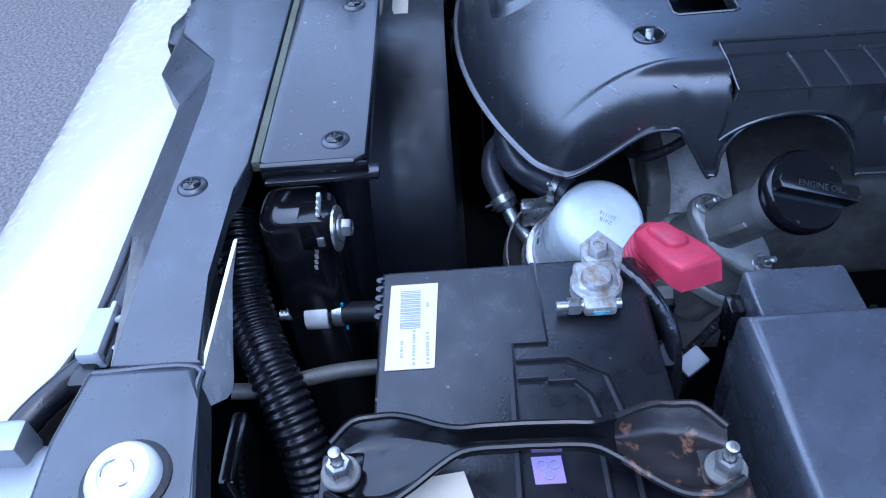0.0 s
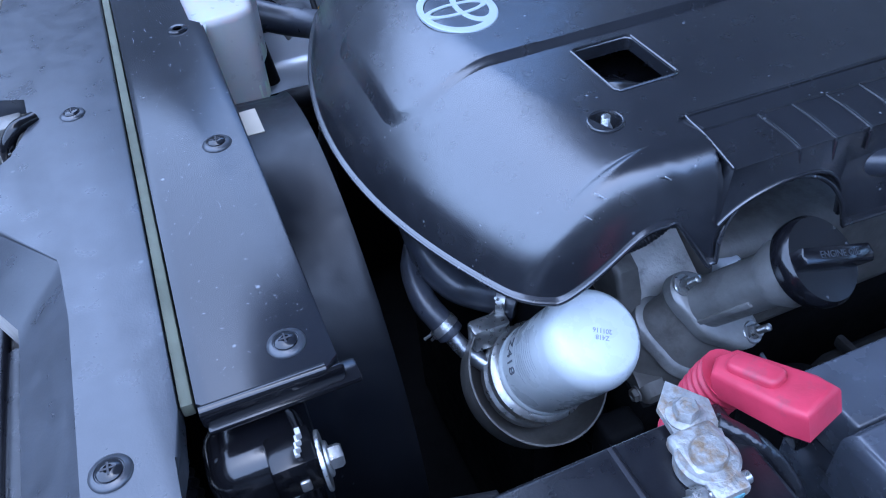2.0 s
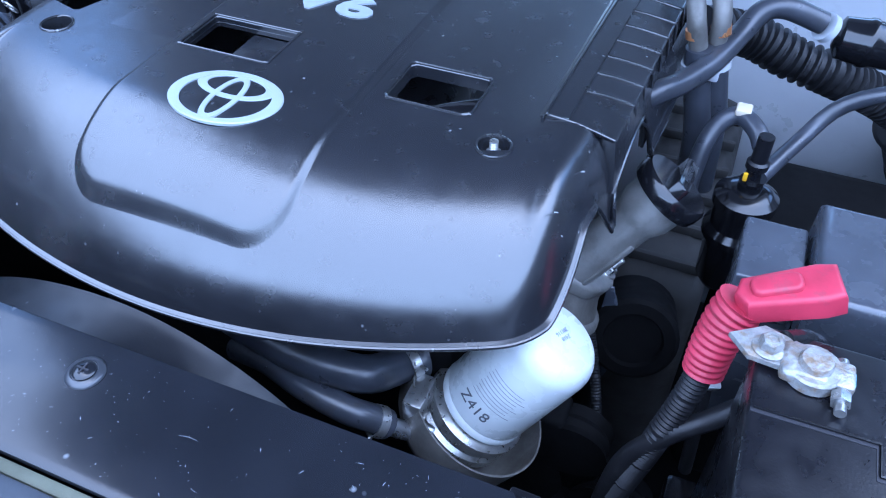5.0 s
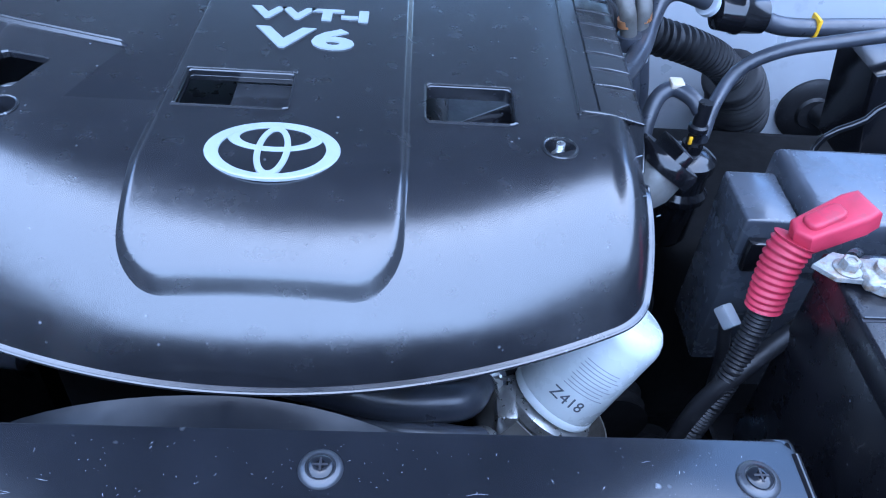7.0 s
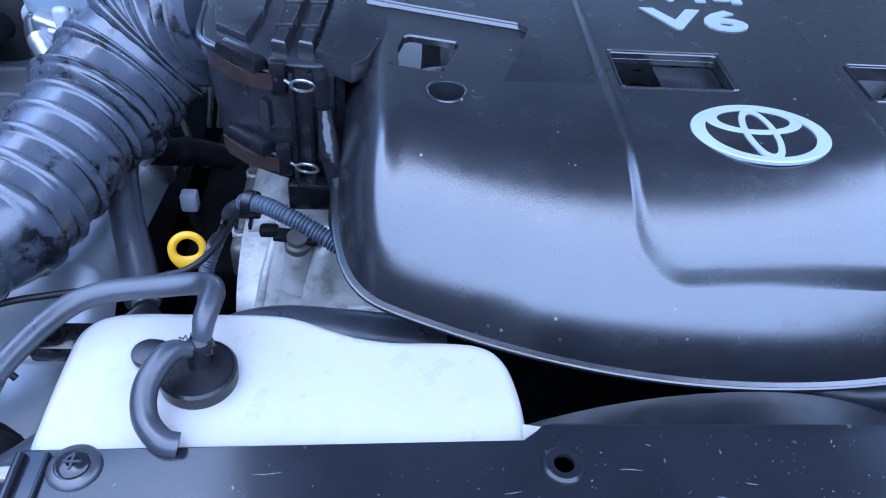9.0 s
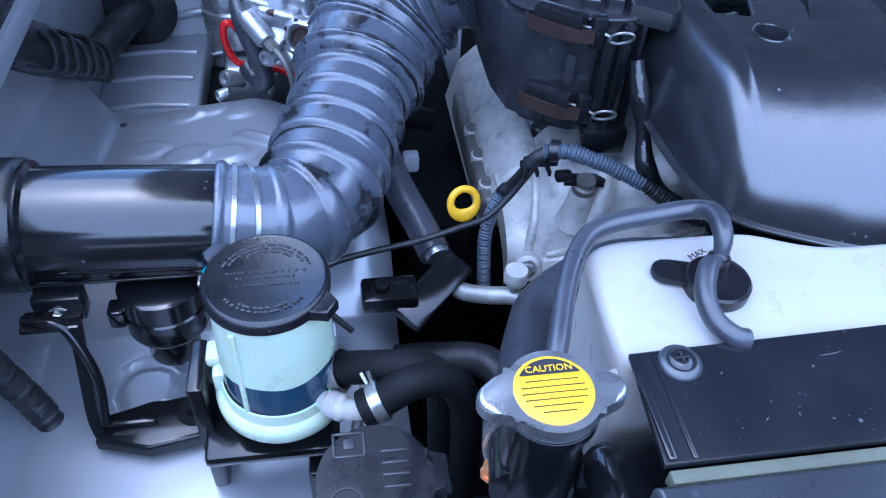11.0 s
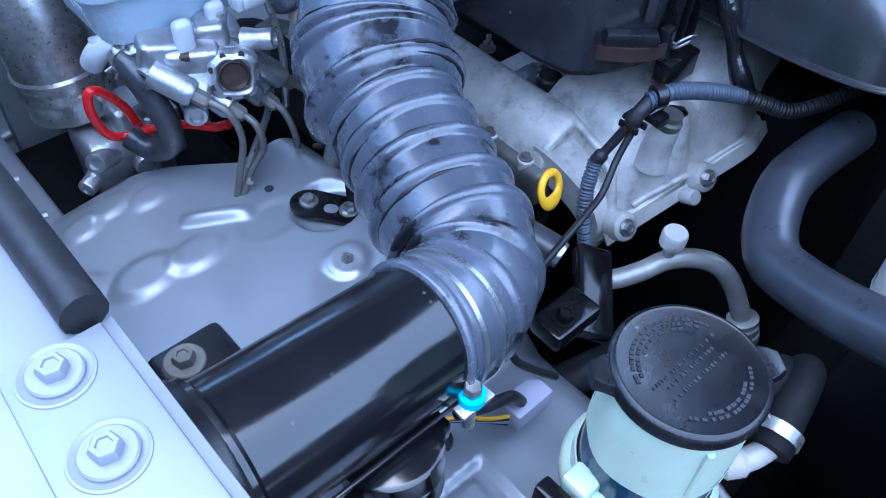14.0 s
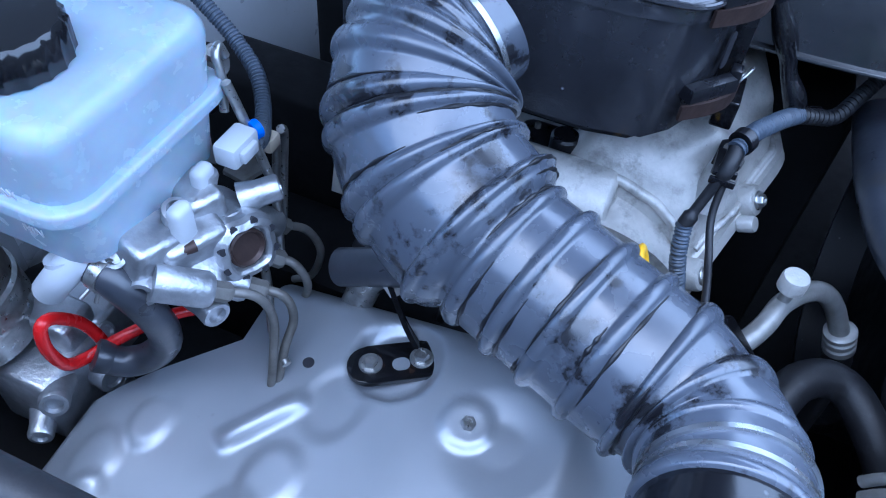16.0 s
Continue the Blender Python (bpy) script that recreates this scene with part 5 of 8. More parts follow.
# handle bar of the cap, across the view
bar = Vector((0.03, 0.955, -0.296))
bar = (bar - NA * bar.dot(NA)).normalized()
CMT = Matrix.Translation(NT + NA * 0.0125 + bar * 0.003) @ Matrix((bar, NA.cross(bar), NA)).transposed().to_4x4()
hb_ = prism([(-0.031, -0.006), (0.031, -0.0065), (0.0335, 0), (0.031, 0.0065), (-0.031, 0.006), (-0.033, 0)], -0.003, 0.011, 0.002, m=CMT)
part("handle", hb_, GLOSS, cap)
part("lettering", inked(letters("ENGINE OIL", 0.0068, 0.0003, CMT @ Matrix.Translation((0, 0, 0.0112))), BEAM), BEAM, cap, "embossed words")
for p in (FC - FX * 0.036 + NA * 0.0065, FC + FX * 0.036 + NA * 0.0065):
    bolt(p, NA, 0.011, 0.008, 0.0095, stud=0.012, label="plated stud and nut on the oil filler flange", group="filler studs")

# small loom behind the filter
solo("wiring_conduit", tube([(0.19, 0.245, 0.955), (0.212, 0.250, 0.963), (0.232, 0.258, 0.975), (0.245, 0.272, 0.992), (0.25, 0.29, 1.01)], ribbed(0.0042, 0.0007, 0.003), 80, 12), RUBBER, "thin black corrugated wiring conduit", "cable conduit")
solo("wiring_conduit", tube([(0.325, 0.262, 0.62), (0.318, 0.275, 0.72), (0.309, 0.291, 0.778), (0.294, 0.320, 0.808), (0.278, 0.350, 0.832), (0.270, 0.366, 0.86)], ribbed(0.005, 0.0008, 0.003), 200, 12), RUBBER, "thin black corrugated wiring conduit", "cable conduit")
bm = prism([(0.289, 0.856), (0.295, 0.854), (0.306, 0.822), (0.311, 0.775), (0.309, 0.741), (0.304, 0.718), (0.296, 0.718), (0.287, 0.756), (0.286, 0.807)], 0, 0.003, 0.001, m=Matrix.Translation((0, 0.372, 0)) @ Matrix.Rotation(radians(90), 4, "X"))
solo("heat_bracket", bm, DUCT, "dark grey sheet bracket below the oil filler", "bracket")
pg = thing("injector_plug", (0.228, 0.365, 0.905), "pale grey plug with a dark ribbed loom below the cover's arch", "connector")
part("body", box((0.214, 0.356, 0.898), (0.240, 0.378, 0.920), 0.004, 3), CONN, pg)
part("loom", tube([(0.236, 0.37, 0.912), (0.25, 0.385, 0.922), (0.262, 0.41, 0.93)], ribbed(0.005, 0.0008, 0.003), 40, 12), RUBBER, pg)
# Added lumps for dim engine parts, the shade put into their near-black colour.
solo("belt_guard", box((0.17, 0.225, 0.55), (0.26, 0.255, 0.76), 0.01), DARK, "near-black lump added below the filter", "engine bracket")
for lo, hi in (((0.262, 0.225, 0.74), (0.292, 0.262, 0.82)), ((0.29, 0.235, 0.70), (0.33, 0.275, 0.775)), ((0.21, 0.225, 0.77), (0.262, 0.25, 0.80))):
    solo("accessory_bracket", box(lo, hi, 0.007, 3), DARK, "near-black bracket lump added below the oil filter", "engine bracket")
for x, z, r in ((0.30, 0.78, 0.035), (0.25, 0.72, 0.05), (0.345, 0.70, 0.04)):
    solo("pulley", lathe([(r * 0.4, -0.02), (r, -0.016), (r * 0.92, -0.006), (r, 0.0), (r * 0.92, 0.006), (r, 0.014), (r * 0.4, 0.016), (0, 0.016)], (x, 0.24, z), (0, -1, 0), 28), DARK, "near-black pulley shape added below the oil filter", "pulley")

# fuse boxes
fs = thing("relay_box", (0.43, 0.32, 0.78), "small black plastic relay box with a lid", "relay box")
part("body", box((0.388, 0.293, 0.80), (0.438, 0.366, 0.95), 0.004), FUSEBOX, fs)
part("lid", box((0.386, 0.291, 0.945), (0.434, 0.363, 0.986), 0.003, 3), FUSEBOX, fs)
part("latch", box((0.392, 0.280, 0.935), (0.410, 0.291, 0.968), 0.002), GLOSS, fs)
fb = thing("fuse_box", (0.53, 0.36, 0.78), "large black plastic fuse box lid", "fuse box")
part("body", box((0.443, 0.276, 0.78), (0.735, 0.38, 0.96), 0.004), FUSEBOX, fb)
bm = prism([(0.438, 0.272), (0.74, 0.272), (0.74, 0.37), (0.72, 0.385), (0.438, 0.385)], 0.945, 1.002, 0.010, 4)
part("lid", bm, FUSEBOX, fb)
for y in (0.30, 0.32, 0.34):
    part("vent_slot", box((0.4365, y - 0.006, 0.955), (0.4385, y + 0.006, 0.963), 0), GLOSS, fb)
solo("plug_connector", box((-0.008, -0.011, -0.006), (0.008, 0.011, 0.006), 0.002, m=Euler((0.5, 0.3, 0.6)).to_matrix()), CONN, "grey plug connector beside the battery cable", "connector").location = (0.392, 0.268, 0.89)
solo("branch_cable", tube([(0.392, 0.268, 0.885), (0.395, 0.255, 0.85), (0.4, 0.25, 0.78)], 0.006, 10, 10), RUBBER, "black taped wiring below the plug", "cable")

# purge valve and its pipes
pv = thing("purge_valve", (0.388, 0.436, 0.86), "black plastic purge valve canister", "valve")
part("body", lathe([(0.018, -0.1), (0.024, -0.09), (0.026, -0.04), (0.031, -0.035), (0.031, -0.028), (0.026, -0.022), (0.0255, 0.0), (0.029, 0.002), (0.029, 0.012), (0.024, 0.016), (0.02, 0.019), (0.011, 0.02), (0.011, 0.03), (0, 0.03)], (0.387, 0.449, 0.928), (0, 0, 1), 32), GLOSS, pv)
part("nozzle", lathe([(0.0075, 0), (0.0075, 0.02), (0.01, 0.022), (0.01, 0.028), (0.0075, 0.03), (0.007, 0.055), (0, 0.055)], (0.387, 0.449, 0.950), (0, 0, 1), 20), BLACK, pv)
part("yellow_mark", box((0.378, 0.440, 0.960), (0.382, 0.4425, 0.969), 0.001), YELLOW, pv)
solo("vapour_hose", tube([(0.386, 0.452, 0.992), (0.378, 0.463, 1.000), (0.362, 0.478, 1.002), (0.347, 0.475, 0.993), (0.338, 0.462, 0.970), (0.334, 0.445, 0.93)], 0.0085, 26, 14), HOSE, "black rubber vapour hose on the purge valve", "hose")
solo("hose_tag", box((0.356, 0.470, 1.005), (0.370, 0.486, 1.0115), 0.002), LABEL, "white paper tag on the vapour hose", "tag")
solo("vapour_hose", tube([(0.392, 0.445, 0.965), (0.419, 0.50, 0.977), (0.442, 0.52, 1.005), (0.479, 0.52, 1.029), (0.533, 0.52, 1.042), (0.60, 0.52, 1.055), (0.7, 0.53, 1.06)], 0.0075, 30, 12), HOSE, "black rubber vapour hose across to the wing", "hose")
hose("breather_hose", [(0.27, 0.41, 1.03), (0.29, 0.435, 1.034), (0.305, 0.46, 1.032), (0.325, 0.50, 1.035), (0.342, 0.545, 1.045), (0.355, 0.565, 1.06), (0.375, 0.575, 1.063), (0.41, 0.585, 1.05)], 0.0105, HOSE, "grey black breather hose arching beside the cover", 40, 16)
for x0, x1, x2, y in ((0.300, 0.314, 0.327, 0.505), (0.320, 0.328, 0.340, 0.52)):
    hp_ = thing("breather_pipe", (x2, y, 0.96), "black rubber breather pipe with a white clip", "pipe", "breather pipes")
    part("hose", tube([(x1 - 0.003, y, 1.045), (x1, y, 1.02), (x2, y, 0.96), (x2 + 0.005, y + 0.005, 0.88)], 0.0125, 24, 18), HOSE, hp_)
    part("pipe", tube([(x0 - 0.02, y + 0.06, 1.09), (x0 - 0.005, y + 0.02, 1.085), (x0 + 0.003, y, 1.07), (x1 - 0.004, y, 1.045)], 0.0085, 20, 14), CASTD, hp_)
    part("copper_end", lathe([(0.0092, 0), (0.0092, 0.008), (0, 0.008)], (x0 + 0.004, y, 1.062), (0.2, 0, -1), 16), COPPER, hp_)
    part("clip", lathe([(0.0128, -0.005), (0.0145, -0.005), (0.0145, 0.005), (0.0128, 0.005)], (x1 - 0.001, y, 1.026), (0.2, 0, -1), 20), CONN, hp_)
    part("clip_ear", box((x1 - 0.004, y - 0.024, 1.018), (x1 + 0.006, y - 0.012, 1.030), 0.002), CONN, hp_)
ck = thing("check_valve", (0.45, 0.60, 1.05), "glossy black check valve in the breather hose", "valve")
part("body", lathe([(0.011, -0.005), (0.020, 0.0), (0.022, 0.02), (0.0235, 0.022), (0.0235, 0.027), (0.022, 0.029), (0.020, 0.055), (0.011, 0.06), (0, 0.06)], (0.43, 0.60, 1.032), (1, 0.05, -0.06), 28), GLOSS, ck)
part("clip", lathe([(0.0125, 0), (0.0138, 0), (0.0138, 0.007), (0.0125, 0.007)], (0.412, 0.588, 1.046), (1, 0.5, -0.7), 24), CONN, ck)
hose("breather_hose", [(0.48, 0.60, 1.026), (0.52, 0.602, 1.017), (0.60, 0.60, 1.022), (0.75, 0.60, 1.03)], 0.0105, HOSE, "grey black breather hose to the firewall", 24, 16)
solo("hose_tag", box((0.546, 0.590, 1.008), (0.550, 0.612, 1.032), 0.001), YELLOW, "yellow tag on the breather hose", "tag")
for p0 in (((0.30, 0.64, 0.995), (0.35, 0.68, 0.977), (0.40, 0.69, 0.955), (0.45, 0.70, 0.938), (0.51, 0.74, 0.90), (0.57, 0.80, 0.84)),):
    solo("corrugated_conduit", tube(p0, ribbed(0.022, 0.005, 0.011), 160, 20), RUBBER, "thick black corrugated wiring conduit into the firewall", "cable conduit")
solo("boot_grommet", tube([(0.56, 0.79, 0.85), (0.585, 0.815, 0.82), (0.61, 0.845, 0.775), (0.63, 0.88, 0.735), (0.65, 0.93, 0.71)], lambda s, u: 0.036 + 0.006 * math.sin(s / 0.0145 * 2 * math.pi) + 0.016 * u, 120, 28), RUBBER, "black bellows grommet in the firewall", "grommet")
gr = thing("firewall_grommet", (0.665, 0.915, 0.8), "round black rubber grommet in the firewall", "grommet")
part("disc", lathe([(0.058, 0), (0.058, 0.006), (0.05, 0.012), (0.03, 0.013), (0.026, 0.018), (0, 0.018)], (0.777, 0.92, 0.724), (0, -1, 0), 40), RUBBER, gr)
part("stem", tube([(0.785, 0.915, 0.726), (0.81, 0.86, 0.73), (0.85, 0.82, 0.74)], 0.022, 10, 18), RUBBER, gr)
solo("relay_cover", prism([(0.617, 0.985), (0.643, 0.85), (0.75, 0.85), (0.75, 1.0), (0.66, 0.998)], 0, 0.1, 0.008, 3, m=Matrix.Translation((0, 0.66, 0)) @ Matrix.Rotation(radians(90), 4, "X")), GLOSS, "black plastic cover beside the fuse box", "plastic cover")
solo("brake_line", tube([(0.53, 0.41, 0.90), (0.54, 0.48, 0.905), (0.548, 0.5, 0.924), (0.56, 0.5, 0.945), (0.59, 0.5, 0.963), (0.605, 0.5, 0.984), (0.65, 0.5, 1.0)], 0.004, 16, 10), GLOSS, "thin dark metal line beside the fuse box", "pipe")

# ---- reservoir side ----
rs = thing("coolant_reservoir", (-0.29, 0.05, 0.85), "white translucent coolant reservoir with black cap", "coolant reservoir")
RO = [(-0.392, 0.0035), (-0.384, 0.0032), (-0.36, 0.0032), (-0.3, 0.0032), (-0.24, 0.0032), (-0.21, 0.0032), (-0.1975, 0.0034), (-0.1873, 0.0045), (-0.18, 0.0075), (-0.176, 0.012), (-0.1745, 0.024), (-0.1745, 0.034), (-0.1755, 0.046), (-0.1775, 0.057), (-0.1805, 0.066), (-0.1861, 0.0737), (-0.1949, 0.078), (-0.206, 0.0795), (-0.22, 0.0797), (-0.237, 0.0797), (-0.255, 0.0822), (-0.27, 0.0872), (-0.283, 0.0929), (-0.294, 0.0964), (-0.306, 0.0977), (-0.325, 0.0979), (-0.35, 0.0979), (-0.368, 0.0979), (-0.38, 0.0967), (-0.3895, 0.0937), (-0.396, 0.0877), (-0.3995, 0.0792), (-0.4005, 0.065), (-0.401, 0.045), (-0.401, 0.027), (-0.4005, 0.013), (-0.3975, 0.0065)]


def moulded(outline, z0, z1, r, n=180):
    """A blow-moulded body over a smooth closed outline, with a rolled upper edge."""
    line, _ = spline([(x, y, 0) for x, y in outline + outline[:1]], n)
    line = line[:-1]
    bm = bmesh.new()
    rows = []
    for k in range(-1, 8):
        a = math.pi / 2 * max(0, k) / 7
        inset, z = r * (1 - math.cos(a)), z1 - r + r * math.sin(a)
        ring = []
        for i, p in enumerate(line):
            t = line[(i + 2) % n] - line[i - 2]
            q = p + Vector((-t.y, t.x, 0)).normalized() * inset
            ring.append(bm.verts.new((q.x, q.y, z0 if k < 0 else z)))
        rows.append(ring)
    for p, q in zip(rows, rows[1:]):
        for i in range(n):
            bm.faces.new((p[i], p[(i + 1) % n], q[(i + 1) % n], q[i]))
    bm.faces.new(rows[-1])
    return bm


bm = moulded(RO, 0.945, 1.0445, 0.0075)
for v in bm.verts:
    k = max(0.0, (1.03 - v.co.z) / 0.17)
    v.co.x += (-0.004 if v.co.x < -0.29 else 0.004) * k
    v.co.y += -0.006 * k
tank = part("tank", bm, HDPE, rs, angle=60)
part("coolant", prism([(x * 0.995 - 0.0015 + (-0.001 if x < -0.29 else 0.002), y * 0.96 + 0.001) for x, y in RO], 0.94, 0.962, 0.002), HDPEG, rs, "pale green coolant level")
part("moulding_seam", tube([(x, 0.047, 1.0441) for x in (-0.31, -0.26, -0.2, -0.183)], 0.0004, 20, 6), HDPE, rs)
part("mount_tab", prism([(-0.177, 0.012), (-0.168, 0.012), (-0.160, 0.025), (-0.177, 0.028)], 1.040, 1.0425, 0.001), HDPE, rs)
part("mount_tab", prism([(-0.428, 0.004), (-0.40, 0.004), (-0.40, 0.012), (-0.425, 0.010)], 1.03, 1.0325, 0.001), HDPE, rs)
cap = part("cap", lathe([(0.0182, 0.0), (0.0187, 0.003), (0.0187, 0.009), (0.0175, 0.0105), (0.0165, 0.0095), (0, 0.0095)], (-0.332, 0.0515, 1.043), (0, 0, 1), 36), BLACK, rs, "black reservoir cap")
part("cap_tab", prism([(-0.342, 0.050)] + [(-0.358 + 0.0085 * math.cos(radians(a)), 0.0635 + 0.0085 * math.sin(radians(a))) for a in range(250, 59, -19)] + [(-0.338, 0.067)], 1.047, 1.0505, 0.001), BLACK, cap)
part("nipple", tube([(-0.332, 0.0555, 1.05), (-0.332, 0.058, 1.063)], 0.0062, 4, 12), BLACK, cap)
part("lettering", inked(letters("MAX", 0.006, 0.0002, Matrix.Translation((-0.338, 0.070, 1.0541)) @ Matrix.Rotation(radians(25), 4, "Z")), BEAM), BEAM, cap, "embossed letters")
oh = thing("overflow_hose", (-0.36, 0.09, 1.06), "grey black overflow hose to the radiator neck", "hose")
part("tube", tube([(-0.331, 0.058, 1.058), (-0.329, 0.066, 1.071), (-0.3275, 0.083, 1.0725), (-0.335, 0.094, 1.067), (-0.355, 0.096, 1.063), (-0.385, 0.0935, 1.060), (-0.402, 0.084, 1.058), (-0.418, 0.058, 1.055), (-0.432, 0.022, 1.05), (-0.438, 0.006, 1.045)], lambda s, u: 0.0059 - 0.0018 * math.exp(-(u / 0.06) ** 2), 70, 16), HOSE, oh)
solo("vent_hose", tube([(-0.335, 0.055, 1.062), (-0.343, 0.049, 1.066), (-0.350, 0.034, 1.062), (-0.3485, 0.020, 1.056), (-0.340, 0.011, 1.052), (-0.333, 0.010, 1.05)], lambda s, u: 0.0059 - 0.0018 * math.exp(-(u / 0.12) ** 2), 30, 16), HOSE, "short grey black vent hose on the reservoir cap", "hose")
part("barb", lathe([(0.0062, 0), (0.0068, 0.001), (0.0055, 0.004), (0.0068, 0.005), (0.0055, 0.008), (0, 0.008)], (-0.3315, 0.0575, 1.056), (0.1, 0.5, 0.8), 16), BLACK, oh, "black plastic barb")

# radiator neck and cap
rn = thing("radiator_neck", (-0.446, -0.017, 0.95), "black radiator filler neck with pressure cap", "radiator neck")
part("tank_top", box((-0.49, -0.06, 0.86), (-0.40, -0.012, 0.965), 0.014, 3), GLOSS, rn)
part("neck", lathe([(0.021, -0.08), (0.021, -0.012), (0.0245, -0.010), (0.0245, -0.004), (0, -0.004)], (-0.446, -0.017, 1.055), (0, 0, 1), 32), GLOSS, rn)
part("spout", tube([(-0.455, -0.03, 0.990), (-0.453, -0.018, 0.989), (-0.450, 0.0, 0.985)], 0.0185, 8, 20), GLOSS, rn)
EARS = []
for k in range(64):
    a = 2 * math.pi * k / 64
    r = 0.0235 + 0.0135 * max(0.0, abs(math.cos(a)) - 0.86) / 0.14
    EARS.append((-0.446 + r * math.cos(a), -0.017 + r * math.sin(a) * (1 if abs(math.cos(a)) < 0.9 else 0.9)))
rcap = part("pressure_cap", prism(EARS, 1.0515, 1.0605, 0.003, 3), BRIGHT, rn, "bright metal pressure cap")
part("cap_skirt", lathe([(0.0225, 0), (0.0225, 0.004), (0, 0.004)], (-0.446, -0.017, 1.0485), (0, 0, 1), 32), BRIGHT, rcap)
part("label_disc", lathe([(0.0195, 0), (0.0195, 0.0008), (0.019, 0.0011), (0, 0.0013)], (-0.446, -0.017, 1.0603), (0, 0, 1), 40), YELLOW, rcap, "yellow warning disc")
bm = bmesh.new()
arc = [(0.0175, a) for a in range(30, 151, 6)] + [(0.0095, 60), (0.0095, 90), (0.0095, 120)]
vs = [bm.verts.new((-0.446 + r * math.cos(radians(a)), -0.017 + r * math.sin(radians(a)) * (1 if r > 0.01 else 0.95), 1.0618)) for r, a in arc[:21]] + [bm.verts.new((-0.446 + dx, -0.017 + 0.0085, 1.0618)) for dx in (-0.014, -0.006, 0.006, 0.014)]
bm.faces.new(vs)
part("black_warning_band", bm, INK, rcap)
part("lettering", inked(letters("CAUTION", 0.0052, 0.0002, Matrix.Translation((-0.446, -0.0055, 1.0621))), YELLOW), YELLOW, rcap, "yellow warning word")
for k, (w, y) in enumerate(((0.013, -0.012), (0.0155, -0.0155), (0.016, -0.019), (0.015, -0.0225), (0.012, -0.026), (0.008, -0.0295))):
    part("print_bar", box((-0.446 - w, y - 0.0002, 1.0612), (-0.446 + w, y + 0.0002, 1.0619), 0), INK, rcap)

# top radiator hose
rh = thing("radiator_hose", (-0.42, 0.08, 0.93), "thick black rubber radiator hose with a green mark", "radiator hose")
part("tube", tube([(-0.450, -0.006, 0.986), (-0.444, 0.02, 0.976), (-0.431, 0.055, 0.957), (-0.418, 0.095, 0.938), (-0.405, 0.128, 0.925), (-0.393, 0.152, 0.919), (-0.368, 0.171, 0.921), (-0.325, 0.186, 0.926), (-0.27, 0.19, 0.92), (-0.20, 0.19, 0.91)], 0.0195, 90, 26), HOSE, rh)
wc = thing("hose_clamp", (-0.4525, 0.0, 0.995), "plated worm clamp with copper coloured screw", "hose clamp")
part("band", lathe([(0.0205, -0.006), (0.0222, -0.006), (0.0222, 0.006), (0.0205, 0.006), (0.0205, -0.006)], (-0.448, 0.002, 0.983), (0.2, 0.85, -0.33), 32), ZINC, wc)
part("screw", hexhead(bmesh.new(), (-0.4665, -0.010, 0.981), (-0.5, -0.6, 0.3), 0.009, 0.007, 0.006), COPPER, wc)
part("paint_mark", box((-0.459, 0.018, 0.982), (-0.456, 0.034, 0.988), 0.001, m=Euler((-0.4, 0, 0)).to_matrix()), GREEN, rh, "green paint stroke")

# power steering reservoir
PC = Vector((-0.5875, 0.1165, 0.0))
ps = thing("steering_reservoir", (PC.x, PC.y, 0.86), "translucent power steering reservoir with dark fluid", "fluid reservoir")


def hexed(a, h):
    return 1 + 0.012 * math.cos(6 * a)


part("fluid", lathe([(0.033, 0.906), (0.0382, 0.910), (0.0378, 0.950), (0, 0.950)], PC, (0, 0, 1), 40), FLUID, ps, "dark steering fluid")
part("cup", lathe([(0.0388, 0.948), (0.0385, 0.958), (0.0375, 0.985), (0.0372, 1.002), (0.0365, 1.0085), (0, 1.0085)], PC, (0, 0, 1), 48, wobble=hexed), HDPEG, ps, "pale green translucent cup")
part("base_ring", lathe([(0.033, 0.893), (0.0425, 0.894), (0.0458, 0.898), (0.0462, 0.905), (0.0445, 0.909), (0.041, 0.911), (0.0402, 0.920), (0.0392, 0.921), (0.0385, 0.908), (0, 0.906)], PC, (0, 0, 1), 52), HDPEG, ps)
for a in (236,):
    d = Vector((math.cos(radians(a)), math.sin(radians(a)), 0))
    part("moulded_rib", tube([PC + d * 0.0382 + Vector((0, 0, z)) for z in (0.910, 0.935, 0.965, 0.998)], 0.0021, 12, 8), HDPEG, ps)
part("boss", lathe([(0.024, 0.872), (0.027, 0.893), (0, 0.893)], PC, (0, 0, 1), 32), HDPEG, ps)
part("foot", box((PC.x - 0.050, PC.y + 0.004, 0.922), (PC.x - 0.034, PC.y + 0.022, 0.932), 0.003), HDPEG, ps)
part("foot_post", box((PC.x - 0.046, PC.y - 0.006, 0.893), (PC.x - 0.037, PC.y + 0.010, 0.926), 0.003), HDPEG, ps)
part("spigot", tube([(PC.x + 0.022, PC.y - 0.022, 0.914), (PC.x + 0.034, PC.y - 0.032, 0.918), (PC.x + 0.045, PC.y - 0.040, 0.922), (PC.x + 0.058, PC.y - 0.044, 0.927)], lambda s, u: 0.0095 if 0.3 < u < 0.6 else 0.0072, 18, 16), HDPE, ps, "white outlet spigot")
cp = part("cap", lathe([(0.0375, 1.0035), (0.0394, 1.0042), (0.0396, 1.0105), (0.0385, 1.0125), (0.0365, 1.0135), (0.0352, 1.0128), (0, 1.0128)], PC, (0, 0, 1), 56), BLACK, ps, "black screw cap with embossed words")
